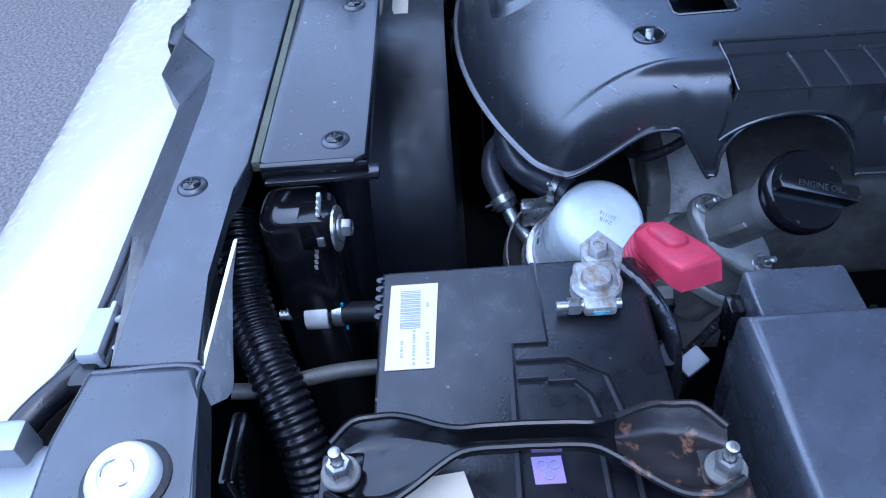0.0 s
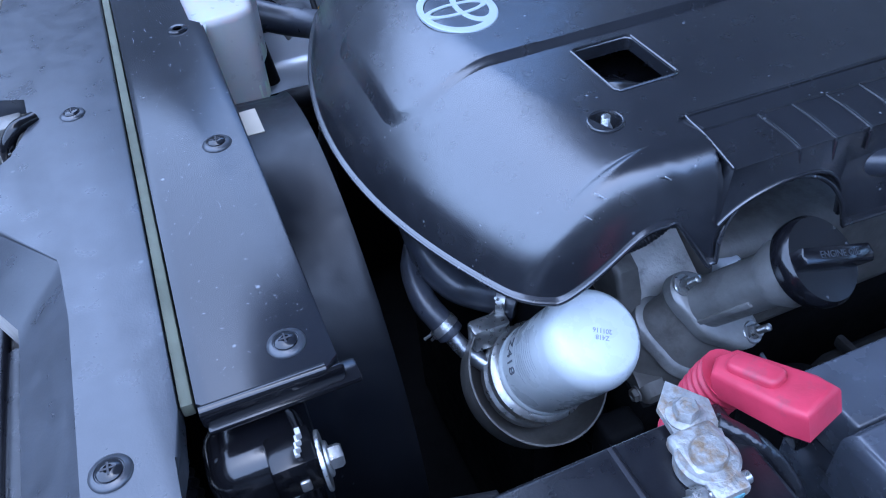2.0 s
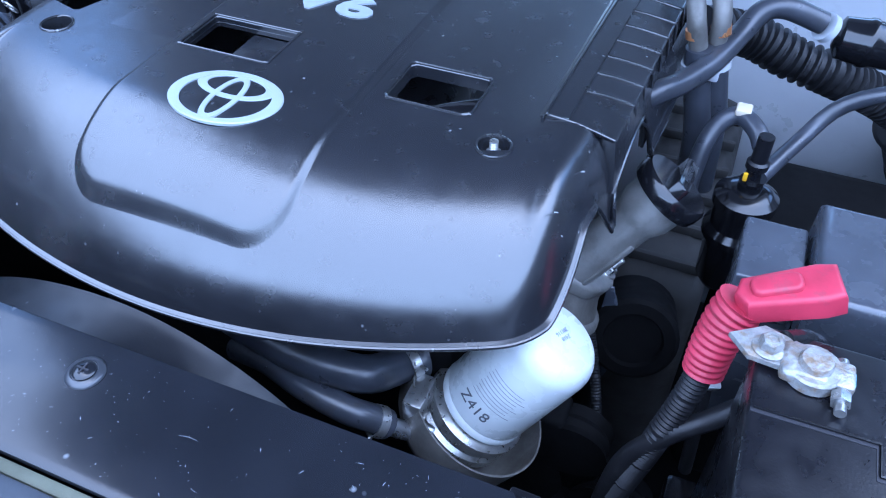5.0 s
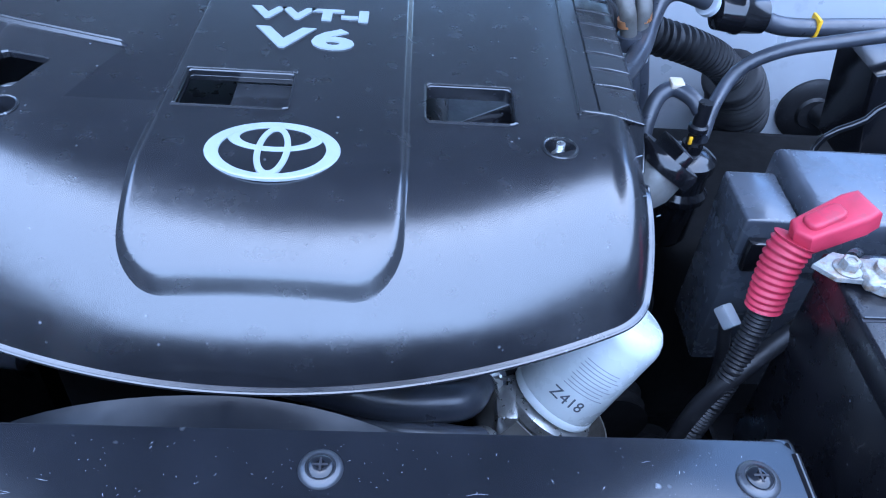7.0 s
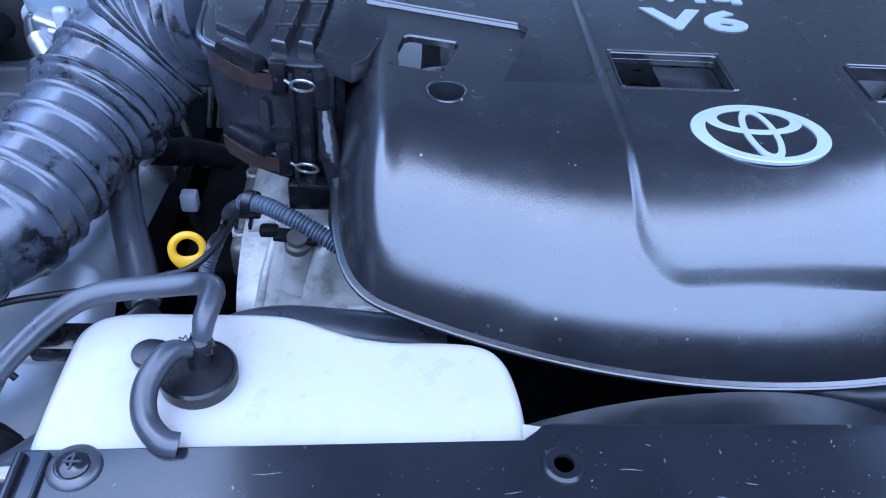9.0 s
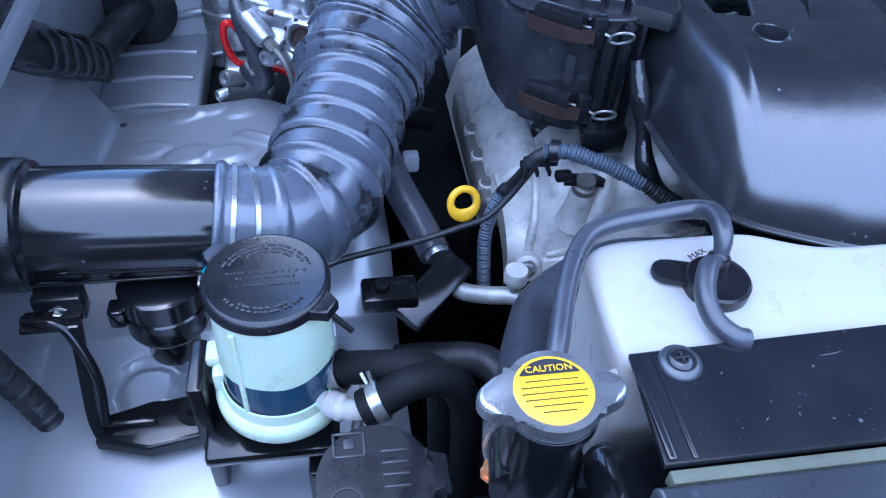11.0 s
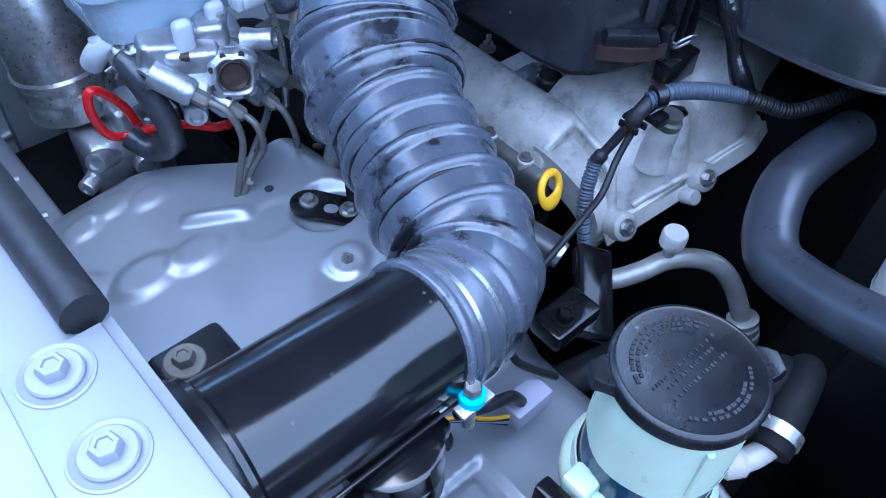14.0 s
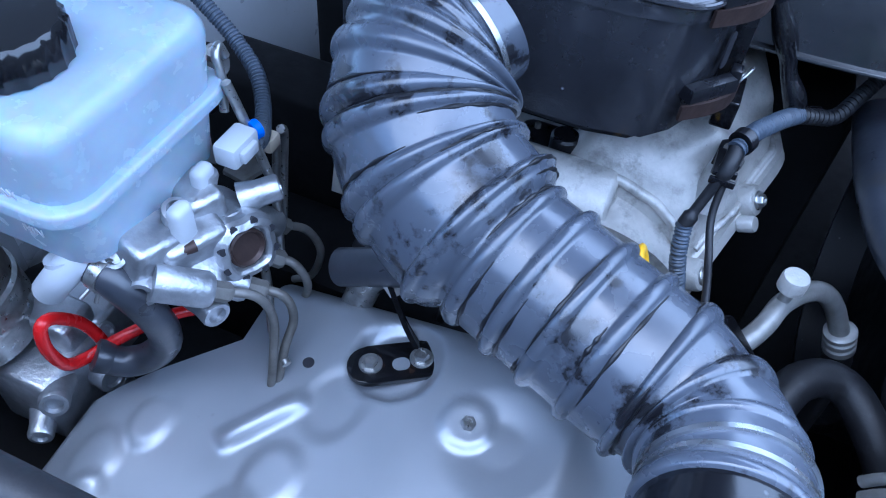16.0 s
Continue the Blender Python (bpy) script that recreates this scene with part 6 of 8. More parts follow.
for a, s in ((140, 1), (-34, 1)):
    d = Vector((math.cos(radians(a)), math.sin(radians(a)), 0))
    m = Matrix.Translation(PC + d * 0.0385 + Vector((0, 0, 0.003))) @ Matrix.Rotation(radians(a), 4, "Z")
    part("tab", prism([(-0.006, -0.013), (0.004, -0.008), (0.0095, -0.006), (0.0095, 0.006), (0.004, 0.008), (-0.006, 0.013)], 1.0005, 1.0085, 0.0015, m=m), BLACK, cp)
bm = bmesh.new()
rnd = random.Random(31)
for r, a0, a1 in ((0.0285, 20, 160), (0.0255, 30, 150), (0.0225, 50, 120), (0.0285, 215, 325), (0.0255, 235, 300)):
    a = a0
    while a < a1:
        w = rnd.choice((0.0009, 0.0012, 0.0015))
        m = Matrix.Rotation(radians(a), 3, "Z")
        c = PC + m @ Vector((r, 0, 1.0130))
        box((c.x - 0.0009, c.y - w, 1.0126), (c.x + 0.0009, c.y + w, 1.0133), 0, bm=bm, m=m)
        a += math.degrees(2 * w / r) + rnd.choice((1.5, 2, 4))
for y, w in ((0.0045, 0.024), (0.0, 0.018), (-0.006, 0.021)):
    x = -w
    while x < w:
        l = rnd.choice((0.0008, 0.0012, 0.0018))
        box((PC.x + x, PC.y + y - 0.0009, 1.0126), (PC.x + x + l, PC.y + y + 0.0009, 1.0133), 0, bm=bm)
        x += l + rnd.choice((0.0007, 0.001, 0.003))
part("embossed_writing", bm, EMBOSS, cp, "worn embossed writing")
# its hoses
hose("steering_hose", [(-0.560, 0.112, 0.918), (-0.54, 0.106, 0.928), (-0.515, 0.098, 0.936), (-0.496, 0.095, 0.938), (-0.480, 0.096, 0.922), (-0.474, 0.10, 0.88), (-0.47, 0.11, 0.8)], 0.0118, SOFTRUBBER, "black rubber steering hose", 36, 18)
hose("steering_hose", [(-0.534, 0.0725, 0.926), (-0.522, 0.0745, 0.931), (-0.50, 0.080, 0.940), (-0.477, 0.085, 0.934), (-0.463, 0.085, 0.91), (-0.458, 0.085, 0.86), (-0.455, 0.09, 0.75)], 0.012, SOFTRUBBER, "black rubber steering hose on the spigot", 36, 18)
spring_clamp((-0.523, 0.0742, 0.9305), (0.9, 0.15, 0.35), 0.0128, "rusty plated spring hose clamp")
spring_clamp((-0.548, 0.1085, 0.924), (0.85, -0.25, 0.4), 0.014)
# bracket of the reservoir
pb = thing("reservoir_bracket", (-0.63, 0.11, 0.8), "glossy black steel bracket under the steering reservoir", "bracket")
part("upright", box((-0.650, 0.100, 0.78), (-0.638, 0.146, 0.925), 0.003), BLKMETAL, pb)
part("shelf", box((-0.645, 0.078, 0.862), (-0.55, 0.148, 0.874), 0.004), BLKMETAL, pb)
part("leg", box((-0.575, 0.075, 0.76), (-0.555, 0.10, 0.845), 0.004), BLKMETAL, pb)

for dx in (0.0, 0.012):
    solo("steering_line", tube([(-0.524 + dx, 0.155, 0.84), (-0.527 + dx, 0.145, 0.858), (-0.532 + dx, 0.125, 0.862), (-0.542 + dx, 0.084, 0.855), (-0.55 + dx, 0.03, 0.84)], 0.0042, 24, 10), CAST, "thin steel steering line", "pipe")
# washer bottle cap
wb = thing("washer_filler", (-0.556, -0.024, 0.95), "black washer filler cap with embossed marks", "washer filler")
part("neck", lathe([(0.022, 0.9), (0.026, 1.012), (0, 1.012)], (-0.556, -0.024, 0), (0, 0, 1), 32), HDPE, wb)
wcap = part("cap", prism([(-0.552 + (0.0315 if k not in (2, 3, 4) else 0.033) * math.cos(2 * math.pi * k / 40), -0.024 + 0.033 * math.sin(2 * math.pi * k / 40)) for k in range(40)], 1.012, 1.028, 0.004, 3), BLACK, wb)
part("cap_tab", prism([(-0.528, -0.035), (-0.512, -0.03), (-0.512, -0.01), (-0.528, -0.005)], 1.014, 1.024, 0.003), BLACK, wcap)
for x0, y0, x1, y1 in ((-0.574, -0.010, -0.556, -0.0085), (-0.574, 0.004, -0.556, 0.0055), (-0.574, -0.010, -0.5725, 0.0055), (-0.5575, -0.010, -0.556, 0.0055), (-0.568, -0.005, -0.562, 0.001)):
    part("emboss_bar", box((x0, y0, 1.0275), (x1, y1, 1.029), 0.0004), EMBOSS, wcap)
bm = bmesh.new()
ellipse_ring(bm, -0.568, -0.036, 0.009, 0.009, 0.0013, 0.0013, 1.0275, 1.029, 24)
part("emboss_ring", bm, EMBOSS, wcap)
for k in range(4):
    part("emboss_bar", box((-0.548, -0.03 + 0.007 * k, 1.0275), (-0.534, -0.0285 + 0.007 * k, 1.029), 0.0004), EMBOSS, wcap)

for ob in wb.children_recursive:
    ob.data.transform(Matrix.Translation((0.021, 0.010, -0.038)))

# ---- inner wing, its flange and the firewall behind it ----
DIMPLES = [(-0.653, 0.627, 0.015, 0.004), (-0.691, 0.650, 0.018, 0.004), (-0.721, 0.638, 0.015, 0.004), (-0.662, 0.520, 0.019, 0.005), (-0.707, 0.531, 0.022, 0.005),
           (-0.594, 0.505, 0.021, -0.003), (-0.76, 0.56, 0.02, 0.004), (-0.80, 0.52, 0.018, 0.003)]


def apron(x, y):
    """The height of the inner wing's sheet."""
    z = 0.829 + 0.13 * (x + 0.58) - 0.16 * (y - 0.41)
    if y < 0.34:
        k = min(1, (0.34 - y) / 0.08)
        z = z * (1 - k) + (0.797 + 0.02 * (x + 0.7)) * k
    for cx, cy, r, h in DIMPLES:
        d = math.hypot((x - cx) * 0.85, (y - cy) * 1.1) / r
        if d < 1.35:
            z += 0.75 * h * min(1.0, max(0.0, (1.35 - d) / 0.45))
    # long pressed bulge and the raised seat round the tower bolt
    d = abs((x + 0.624) * 0.64 + (y - 0.548) * 0.77) / 0.013
    e = abs((x + 0.624) * 0.77 - (y - 0.548) * 0.64) / 0.036
    if d < 1 and e < 1:
        z += 0.007 * (1 - d * d) ** 2 * (1 - e ** 4)
    d = math.hypot(x + 0.585, y - 0.384) / 0.042
    if d < 1:
        z -= 0.005 * min(1, (1 - d) / 0.6)
    d = math.hypot(x + 0.579, y - 0.41) / 0.021
    if d < 1:
        z += 0.004 * min(1, (1 - d) / 0.3)
    # recess under the tower bracket
    d = math.hypot(x + 0.5475, y - 0.479) / 0.036
    if d < 1:
        z -= 0.011 * min(1, (1 - d) / 0.25)
    d = max(0.0, (y - 0.64) / 0.10)
    z -= 0.05 * d * d
    d = max(0, x + 0.53) / 0.05
    z -= 0.05 * d * d
    if x < -0.80:
        z += 0.10 * ((-0.80 - x) / 0.06) ** 2
    d = math.hypot(x + 0.712, y - 0.202) / 0.03
    if 0.75 < d < 1.1:
        z -= 0.004
    if 0.05 < abs(x + 0.648) / 0.035 < 1.1 and abs(y - 0.187) < 0.028 and (abs(x + 0.648) > 0.028 or abs(y - 0.187) > 0.021):
        z -= 0.004
    return z


bm = bmesh.new()
US, VS = lin(-0.86, -0.49, 112), lin(0.02, 0.72, 190)


def back_edge(x):
    return 0.60 + min(0.088, 1.1 * max(0.0, -0.57 - x))


vg = []
for x in US:
    row = [bm.verts.new((x, y, apron(x, y))) for y in (0.02 + (back_edge(x) - 0.02) * k / 189 for k in range(190))]
    row.append(bm.verts.new((x, back_edge(x) + 0.004, row[-1].co.z - 0.03)))
    vg.append(row)
for p, q in zip(vg, vg[1:]):
    for j in range(len(p) - 1):
        bm.faces.new((p[j], q[j], q[j + 1], p[j + 1]))
iw = thing("inner_wing", (-0.68, 0.4, 0.75), "silver painted inner wing sheet with pressed dimples", "wing panel")
part("sheet_metal", bm, PAINT, iw, angle=60)
for x, y in ((-0.572, 0.540), (-0.80, 0.64)):
    part("drain_hole", lathe([(0.0045, 0), (0.0045, 0.0012), (0, 0.0012)], (x, y, apron(x, y)), (0, 0.1, 1), 16), INK, iw, "small dark drain hole")

solo("wall_wing_left", box((-0.90, -0.12, 0.3), (-0.855, 0.95, 1.0), 0.004), PAINT, "silver white painted wing side", "wing panel", kind="structure")
wf = thing("wing_flange", (-0.82, 0.2, 0.95), "white painted wing flange with plated bolts", "wing flange")
part("plate", prism([(-0.7865, 0.10), (-0.7865, 0.40), (-0.7865, 0.93), (-0.95, 0.93), (-0.95, 0.19), (-0.846, 0.19)], 1.044, 1.05, 0.002), WINGPAINT, wf)
part("step", prism([(-0.792, 0.125), (-0.792, 0.285), (-0.836, 0.285), (-0.84, 0.20)], 1.049, 1.0545, 0.002), WINGPAINT, wf)
part("side", box((-0.7915, 0.10, 1.02), (-0.787, 0.92, 1.045), 0.001), WINGPAINT, wf)
for y in (0.226, 0.271):
    part("bolt_seat", lathe([(0.0165, -0.002), (0.0155, 0.0008), (0.0145, 0.0010), (0.0135, 0.0004), (0.0, 0.0003)], (-0.817, y, 1.0545 if y < 0.285 else 1.05), (0, 0, 1), 36), WINGPAINT, wf)
    bolt((-0.817, y, 1.0555 if y < 0.285 else 1.051), (0, 0, 1), 0.011, 0.007, 0.0115, label="white painted wing bolt with washer", group="wing bolts", material=WINGPAINT)
ws = thing("weatherstrip", (-0.796, 0.6, 1.05), "black rubber weatherstrip along the wing", "weatherstrip")
part("seal", tube([(-0.796, 0.287, 1.060), (-0.796, 0.5, 1.061), (-0.796, 0.92, 1.062)], 0.0105, 30, 14), RUBBER, ws)
part("base", box((-0.806, 0.29, 1.049), (-0.786, 0.92, 1.056), 0.002), BLACK, ws)
ct = thing("wing_corner_trim", (-0.79, 0.08, 1.0), "dark trim across the corner of the wing", "wing trim")
part("strip", prism([(-0.745, 0.022), (-0.79, 0.088), (-0.846, 0.188), (-0.87, 0.182), (-0.81, 0.06), (-0.77, 0.005)], 1.035, 1.05, 0.003), BEAM, ct)
part("strip_edge", tube([(-0.744, 0.024, 1.05), (-0.789, 0.09, 1.05), (-0.845, 0.19, 1.05)], 0.002, 10, 8), PAINT, ct)
solo("wing_outer", prism([(-0.765, 0.0), (-0.81, 0.055), (-0.875, 0.19), (-1.05, 0.19), (-1.0, -0.2), (-0.8, -0.2)], 0.9, 1.042, 0.01), WHITE, "white painted outer wing corner", "wing")

# firewall: pressed ribs, dark opening, grommet with loom
for k in range(3):
    solo("firewall_rib", tube([(-0.80, 0.918, 0.83 - 0.075 * k), (-0.745, 0.915, 0.845 - 0.075 * k), (-0.70, 0.918, 0.85 - 0.075 * k)], 0.006, 12, 10), PAINT, "pressed rib of the painted firewall", "firewall rib")
# Solid block put in for the shaded gap behind the brake unit.
solo("dark_opening", box((-0.70, 0.90, 0.45), (-0.52, 0.918, 1.03), 0.01), INSUL, "grey block standing for the dark gap behind the brake unit", "insulation")
fg = thing("firewall_grommet", (-0.80, 0.91, 0.78), "round black rubber grommet with a taped loom", "grommet")
part("disc", lathe([(0.055, 0), (0.055, 0.008), (0.046, 0.014), (0.0, 0.016)], (-0.81, 0.905, 0.785), (0.1, -1, 0.1), 40), RUBBER, fg)
part("loom", tube([(-0.805, 0.90, 0.79), (-0.82, 0.83, 0.80), (-0.84, 0.76, 0.80), (-0.845, 0.66, 0.85), (-0.84, 0.56, 0.93), (-0.85, 0.45, 1.0)], 0.021, 40, 16), RUBBER, fg, "black taped wiring loom")
rnd = random.Random(7)
for k in range(7):
    p = Vector((-0.835, 0.72 - 0.03 * k, 0.84 + 0.02 * k))
    part("wire", tube([p, p + Vector((0.025, -0.02, 0.012 * rnd.uniform(-1, 1))), p + Vector((0.03, -0.06, -0.02)), p + Vector((0.0, -0.09, 0.01))], 0.003, 16, 8), RUBBER, fg)
solo("plug_connector", box((-0.838, 0.44, 1.062), (-0.815, 0.465, 1.085), 0.004), CONN, "white plug with yellow wire on the wing", "connector")
solo("yellow_wire", tube([(-0.825, 0.455, 1.08), (-0.815, 0.44, 1.085), (-0.812, 0.425, 1.075), (-0.815, 0.41, 1.06)], 0.0025, 14, 8), YELLOW, "short yellow wire at the plug", "wire")

# ---- intake: duct, bellows hose, air box ----
ad = thing("intake_duct", (-0.70, 0.25, 0.88), "glossy black plastic air intake duct", "air duct")
DA, DB = Vector((-0.785, 0.258, 0.943)), Vector((-0.632, 0.258, 0.934))
AX = (DB - DA).normalized()
LN = (DB - DA).length
part("barrel", lathe([(0.040, -0.01), (0.0485, 0.0), (0.050, 0.006), (0.050, 0.014), (0.0455, 0.017), (0.0455, LN - 0.004), (0.0445, LN), (0, LN)], DA, AX, 56), GLOSS, ad)
part("boot", lathe([(0.046, -0.10), (0.052, -0.095), (0.052, -0.075), (0.049, -0.07), (0.049, -0.062), (0.053, -0.058), (0.053, -0.03), (0.0495, -0.025), (0.0495, -0.018), (0.052, -0.012), (0.052, 0.008), (0.049, 0.012), (0, 0.012)], DA, AX, 48), BLACK, ad, "black rubber duct boot")
part("moulding_line", box((-0.77, 0.210, 0.9215), (-0.64, 0.2125, 0.9235), 0.0005), GLOSS, ad)
rz = part("resonator", lathe([(0.019, -0.078), (0.021, -0.074), (0.021, -0.052), (0.0225, -0.050), (0.030, -0.047), (0.0325, -0.042), (0.0325, -0.024), (0.031, -0.0225), (0.031, -0.020), (0.034, -0.018), (0.034, -0.002), (0.031, 0.0), (0, 0.0)], (-0.684, 0.228, 0.902), (0, 0.12, 1), 40), GLOSS, ad, "black two-stage resonator stub", angle=35)
part("ear", box((-0.725, 0.205, 0.873), (-0.712, 0.222, 0.892), 0.003), GLOSS, rz)
part("ear", box((-0.656, 0.215, 0.873), (-0.643, 0.235, 0.892), 0.003), GLOSS, rz)
part("foot_bracket", box((-0.775, 0.205, 0.888), (-0.738, 0.222, 0.912), 0.002), BLACK, ad)
bolt((-0.757, 0.204, 0.895), (0, -1, 0.3), 0.011, 0.007, 0.009, label="plated bolt under the intake duct")
HOSE_PTS = [(-0.640, 0.258, 0.935), (-0.615, 0.259, 0.930), (-0.583, 0.268, 0.922), (-0.560, 0.292, 0.919), (-0.548, 0.325, 0.922), (-0.530, 0.380, 0.931), (-0.514, 0.432, 0.942), (-0.493, 0.478, 0.960),
            (-0.463, 0.506, 0.986), (-0.431, 0.508, 1.008), (-0.398, 0.494, 1.020)]
_, HL = spline(HOSE_PTS, 60)


def hose_r(s, u):
    q = u * HL
    base = 0.0455 + 0.007 * min(1, max(0, (q - 0.05) / 0.05))
    base += 0.009 * min(1, max(0, (q - 0.238) / 0.012))
    if u > 0.9:
        base -= 0.014 * min(1, (u - 0.9) / 0.04)
    ribs = 0.0
    for c, w, h in RINGS:
        d = abs(q - c) / w
        if d < 1:
            ribs = max(ribs, h * math.sqrt(1 - d * d))
    # the bends are a little pinched
    return base + ribs - 0.0035 * math.exp(-((u - 0.2) / 0.05) ** 2)


RINGS = [(q, w * 1.25, h) for q, w, h in ((0.004, 0.004, 0.0035), (0.045, 0.003, 0.002), (0.076, 0.005, 0.0045), (0.108, 0.005, 0.005), (0.140, 0.004, 0.0045), (0.170, 0.004, 0.0045), (0.200, 0.004, 0.0045),
                                   (0.228, 0.004, 0.0045), (0.243, 0.0045, 0.004), (0.252, 0.004, 0.005), (0.290, 0.004, 0.005), (0.301, 0.004, 0.005), (0.332, 0.004, 0.005), (0.343, 0.004, 0.005), (0.366, 0.004, 0.005), (0.380, 0.004, 0.005), (0.394, 0.004, 0.005))]
ih = thing("intake_hose", (-0.53, 0.36, 0.88), "weathered grey rubber bellows intake hose with black stains", "air hose")
part("bellows", tube(HOSE_PTS, hose_r, 300, 48), DUCT, ih, angle=70)


def hose_band(u0, r, w=0.0075):
    line, ln = spline(HOSE_PTS, 200)
    k = int(u0 * 200)
    p, t = line[k], (line[k + 1] - line[k]).normalized()
    return lathe([(r - 0.002, -w / 2), (r, -w / 2), (r, w / 2), (r - 0.002, w / 2)], p, t, 56)


# Black streaks beside each rib paint both grime and the grooves' shade.
GROOVE_BLACK = mat("black_grime_and_shade", (0.008, 0.008, 0.01), 0.35, var=0.3, bump=0.2)
rnd = random.Random(11)
GLINE, _ = spline(HOSE_PTS, 400)
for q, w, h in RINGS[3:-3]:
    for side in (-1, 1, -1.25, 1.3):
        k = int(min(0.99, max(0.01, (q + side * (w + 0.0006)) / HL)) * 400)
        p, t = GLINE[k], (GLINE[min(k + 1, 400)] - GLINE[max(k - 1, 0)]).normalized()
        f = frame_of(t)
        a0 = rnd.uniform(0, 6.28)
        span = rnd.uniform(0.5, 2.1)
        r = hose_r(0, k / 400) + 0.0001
        part("grime_streak", tube([p + f @ Vector((r * math.cos(a0 + span * i / 6), r * math.sin(a0 + span * i / 6), 0)) for i in range(7)], lambda s, u: 0.0003 + 0.0016 * math.sin(math.pi * u) * (0.65 + 0.35 * math.sin(23 * u + a0)), 26, 8), GROOVE_BLACK, ih, "streak of black grime and painted groove shade")
for u0 in (0.035, 0.068):
    part("clamp_band", hose_band(u0, 0.0475, 0.0035), BRIGHT, ih, "bright steel clamp wire")
for u0 in (0.925, 0.955):
    part("clamp_band", hose_band(u0, 0.0505, 0.004), BRIGHT, ih, "bright steel clamp wire")
hc = thing("clamp_screw", (-0.637, 0.208, 0.93), "plated clamp screw with bright blue mark", "clamp screw")
part("lug", box((-0.650, 0.2005, 0.919), (-0.624, 0.2155, 0.9225), 0.001), ZINC, hc)
part("blue_mark", lathe([(0.0085, 0), (0.0085, 0.006), (0.007, 0.007), (0, 0.007)], (-0.637, 0.208, 0.9225), (0, 0, 1), 16), CYAN, hc, "bright blue paint")
part("head", hexhead(bmesh.new(), (-0.637, 0.208, 0.929), (0, 0, 1), 0.0105, 0.008), ZINC, hc)
part("shank", lathe([(0.0042 * (1 if k % 2 else 0.88), -0.0022 * k) for k in range(14)] + [(0, -0.032)], (-0.637, 0.208, 0.922), (0, 0, 1), 14), ZINC, hc)
solo("taped_wire", tube([(-0.64, 0.215, 0.90), (-0.615, 0.212, 0.885), (-0.59, 0.213, 0.868), (-0.575, 0.214, 0.845)], 0.0045, 16, 10), RUBBER, "black taped wire beside the intake duct", "wire")
solo("plug_connector", box((-0.585, 0.205, 0.822), (-0.548, 0.226, 0.842), 0.003), LILACGREY, "lilac grey plug connector behind the steering reservoir", "connector")

for k, (dz, m_) in enumerate(((0.004, YELLOW), (0.0, RUBBER), (-0.004, LILACGREY), (-0.007, RUBBER))):
    solo("plug_wire", tube([(-0.585, 0.214, 0.832 + dz), (-0.598, 0.222 + 0.002 * k, 0.832 + dz), (-0.612, 0.236, 0.834 + 0.5 * dz), (-0.63, 0.244, 0.84)], 0.0016, 14, 8), m_, "thin wire into the lilac grey plug", "wire", group="plug wires")
ab = thing("air_box", (-0.33, 0.45, 0.93), "black plastic air cleaner housing with spring clips", "air cleaner")
ABO = [(-0.392, 0.40), (-0.384, 0.362), (-0.365, 0.345), (-0.335, 0.331), (-0.297, 0.326), (-0.276, 0.335), (-0.272, 0.60), (-0.392, 0.60)]
bm = prism(ABO, 0.936, 1.050, 0.0)
for v in bm.verts:
    if v.co.z < 0.95:
        v.co.x += 0.006 if v.co.x < -0.33 else -0.003
        v.co.y += 0.007
bmesh.ops.bevel(bm, geom=[e for e in bm.edges if all(v.co.z < 0.95 for v in e.verts)], offset=0.017, segments=5, affect="EDGES")
part("lower_shell", bm, AIRBOX, ab, angle=50)
part("upper_shell", prism([(x - 0.002 if x < -0.33 else x + 0.002, y - 0.002) for x, y in ABO], 1.051, 1.064, 0.004, 3), AIRBOX, ab)
part("slot", prism(rounded(-0.004, 1.0, 0.004, 1.029, 0.0038), 0, 0.0012, 0.0004, m=Matrix.Translation((-0.3380, 0.3317, 0)) @ Matrix.Rotation(radians(-25), 4, "Z") @ Matrix.Rotation(radians(90), 4, "X")), INK, ab, "dark slot in the housing")
part("lid_rim", tube([(x, y, 1.0635) for x, y in ((-0.393, 0.42), (-0.387, 0.362), (-0.366, 0.342), (-0.336, 0.329), (-0.298, 0.324), (-0.277, 0.333))], 0.0022, 50, 8), AIRBOX, ab)
part("lid_panel", prism([(-0.384, 0.41), (-0.376, 0.372), (-0.350, 0.353), (-0.343, 0.40), (-0.338, 0.58), (-0.384, 0.58)], 1.064, 1.0705, 0.002, 2), AIRBOX, ab)
for x in (-0.324, -0.304):
    part("lid_ridge", prism([(x - 0.007, 0.342), (x + 0.005, 0.338), (x + 0.014, 0.44), (x + 0.018, 0.58), (x + 0.004, 0.58), (x + 0.001, 0.44)], 1.064, 1.074, 0.003, 3), AIRBOX, ab)
    for k in range(4):
        part("ridge_step", box((x - 0.006 + 0.003 * k, 0.362 + 0.04 * k, 1.073), (x + 0.008 + 0.003 * k, 0.3645 + 0.04 * k, 1.0765), 0.0008), AIRBOX, ab)
for dx in (0, 0.014, 0.03):
    part("stiffener", box((-0.317 + dx, 0.318, 0.945), (-0.313 + dx, 0.332, 1.06), 0.001), BLACK, ab)
part("lug", box((-0.322, 0.308, 0.94), (-0.282, 0.325, 0.965), 0.002), GLOSS, ab)


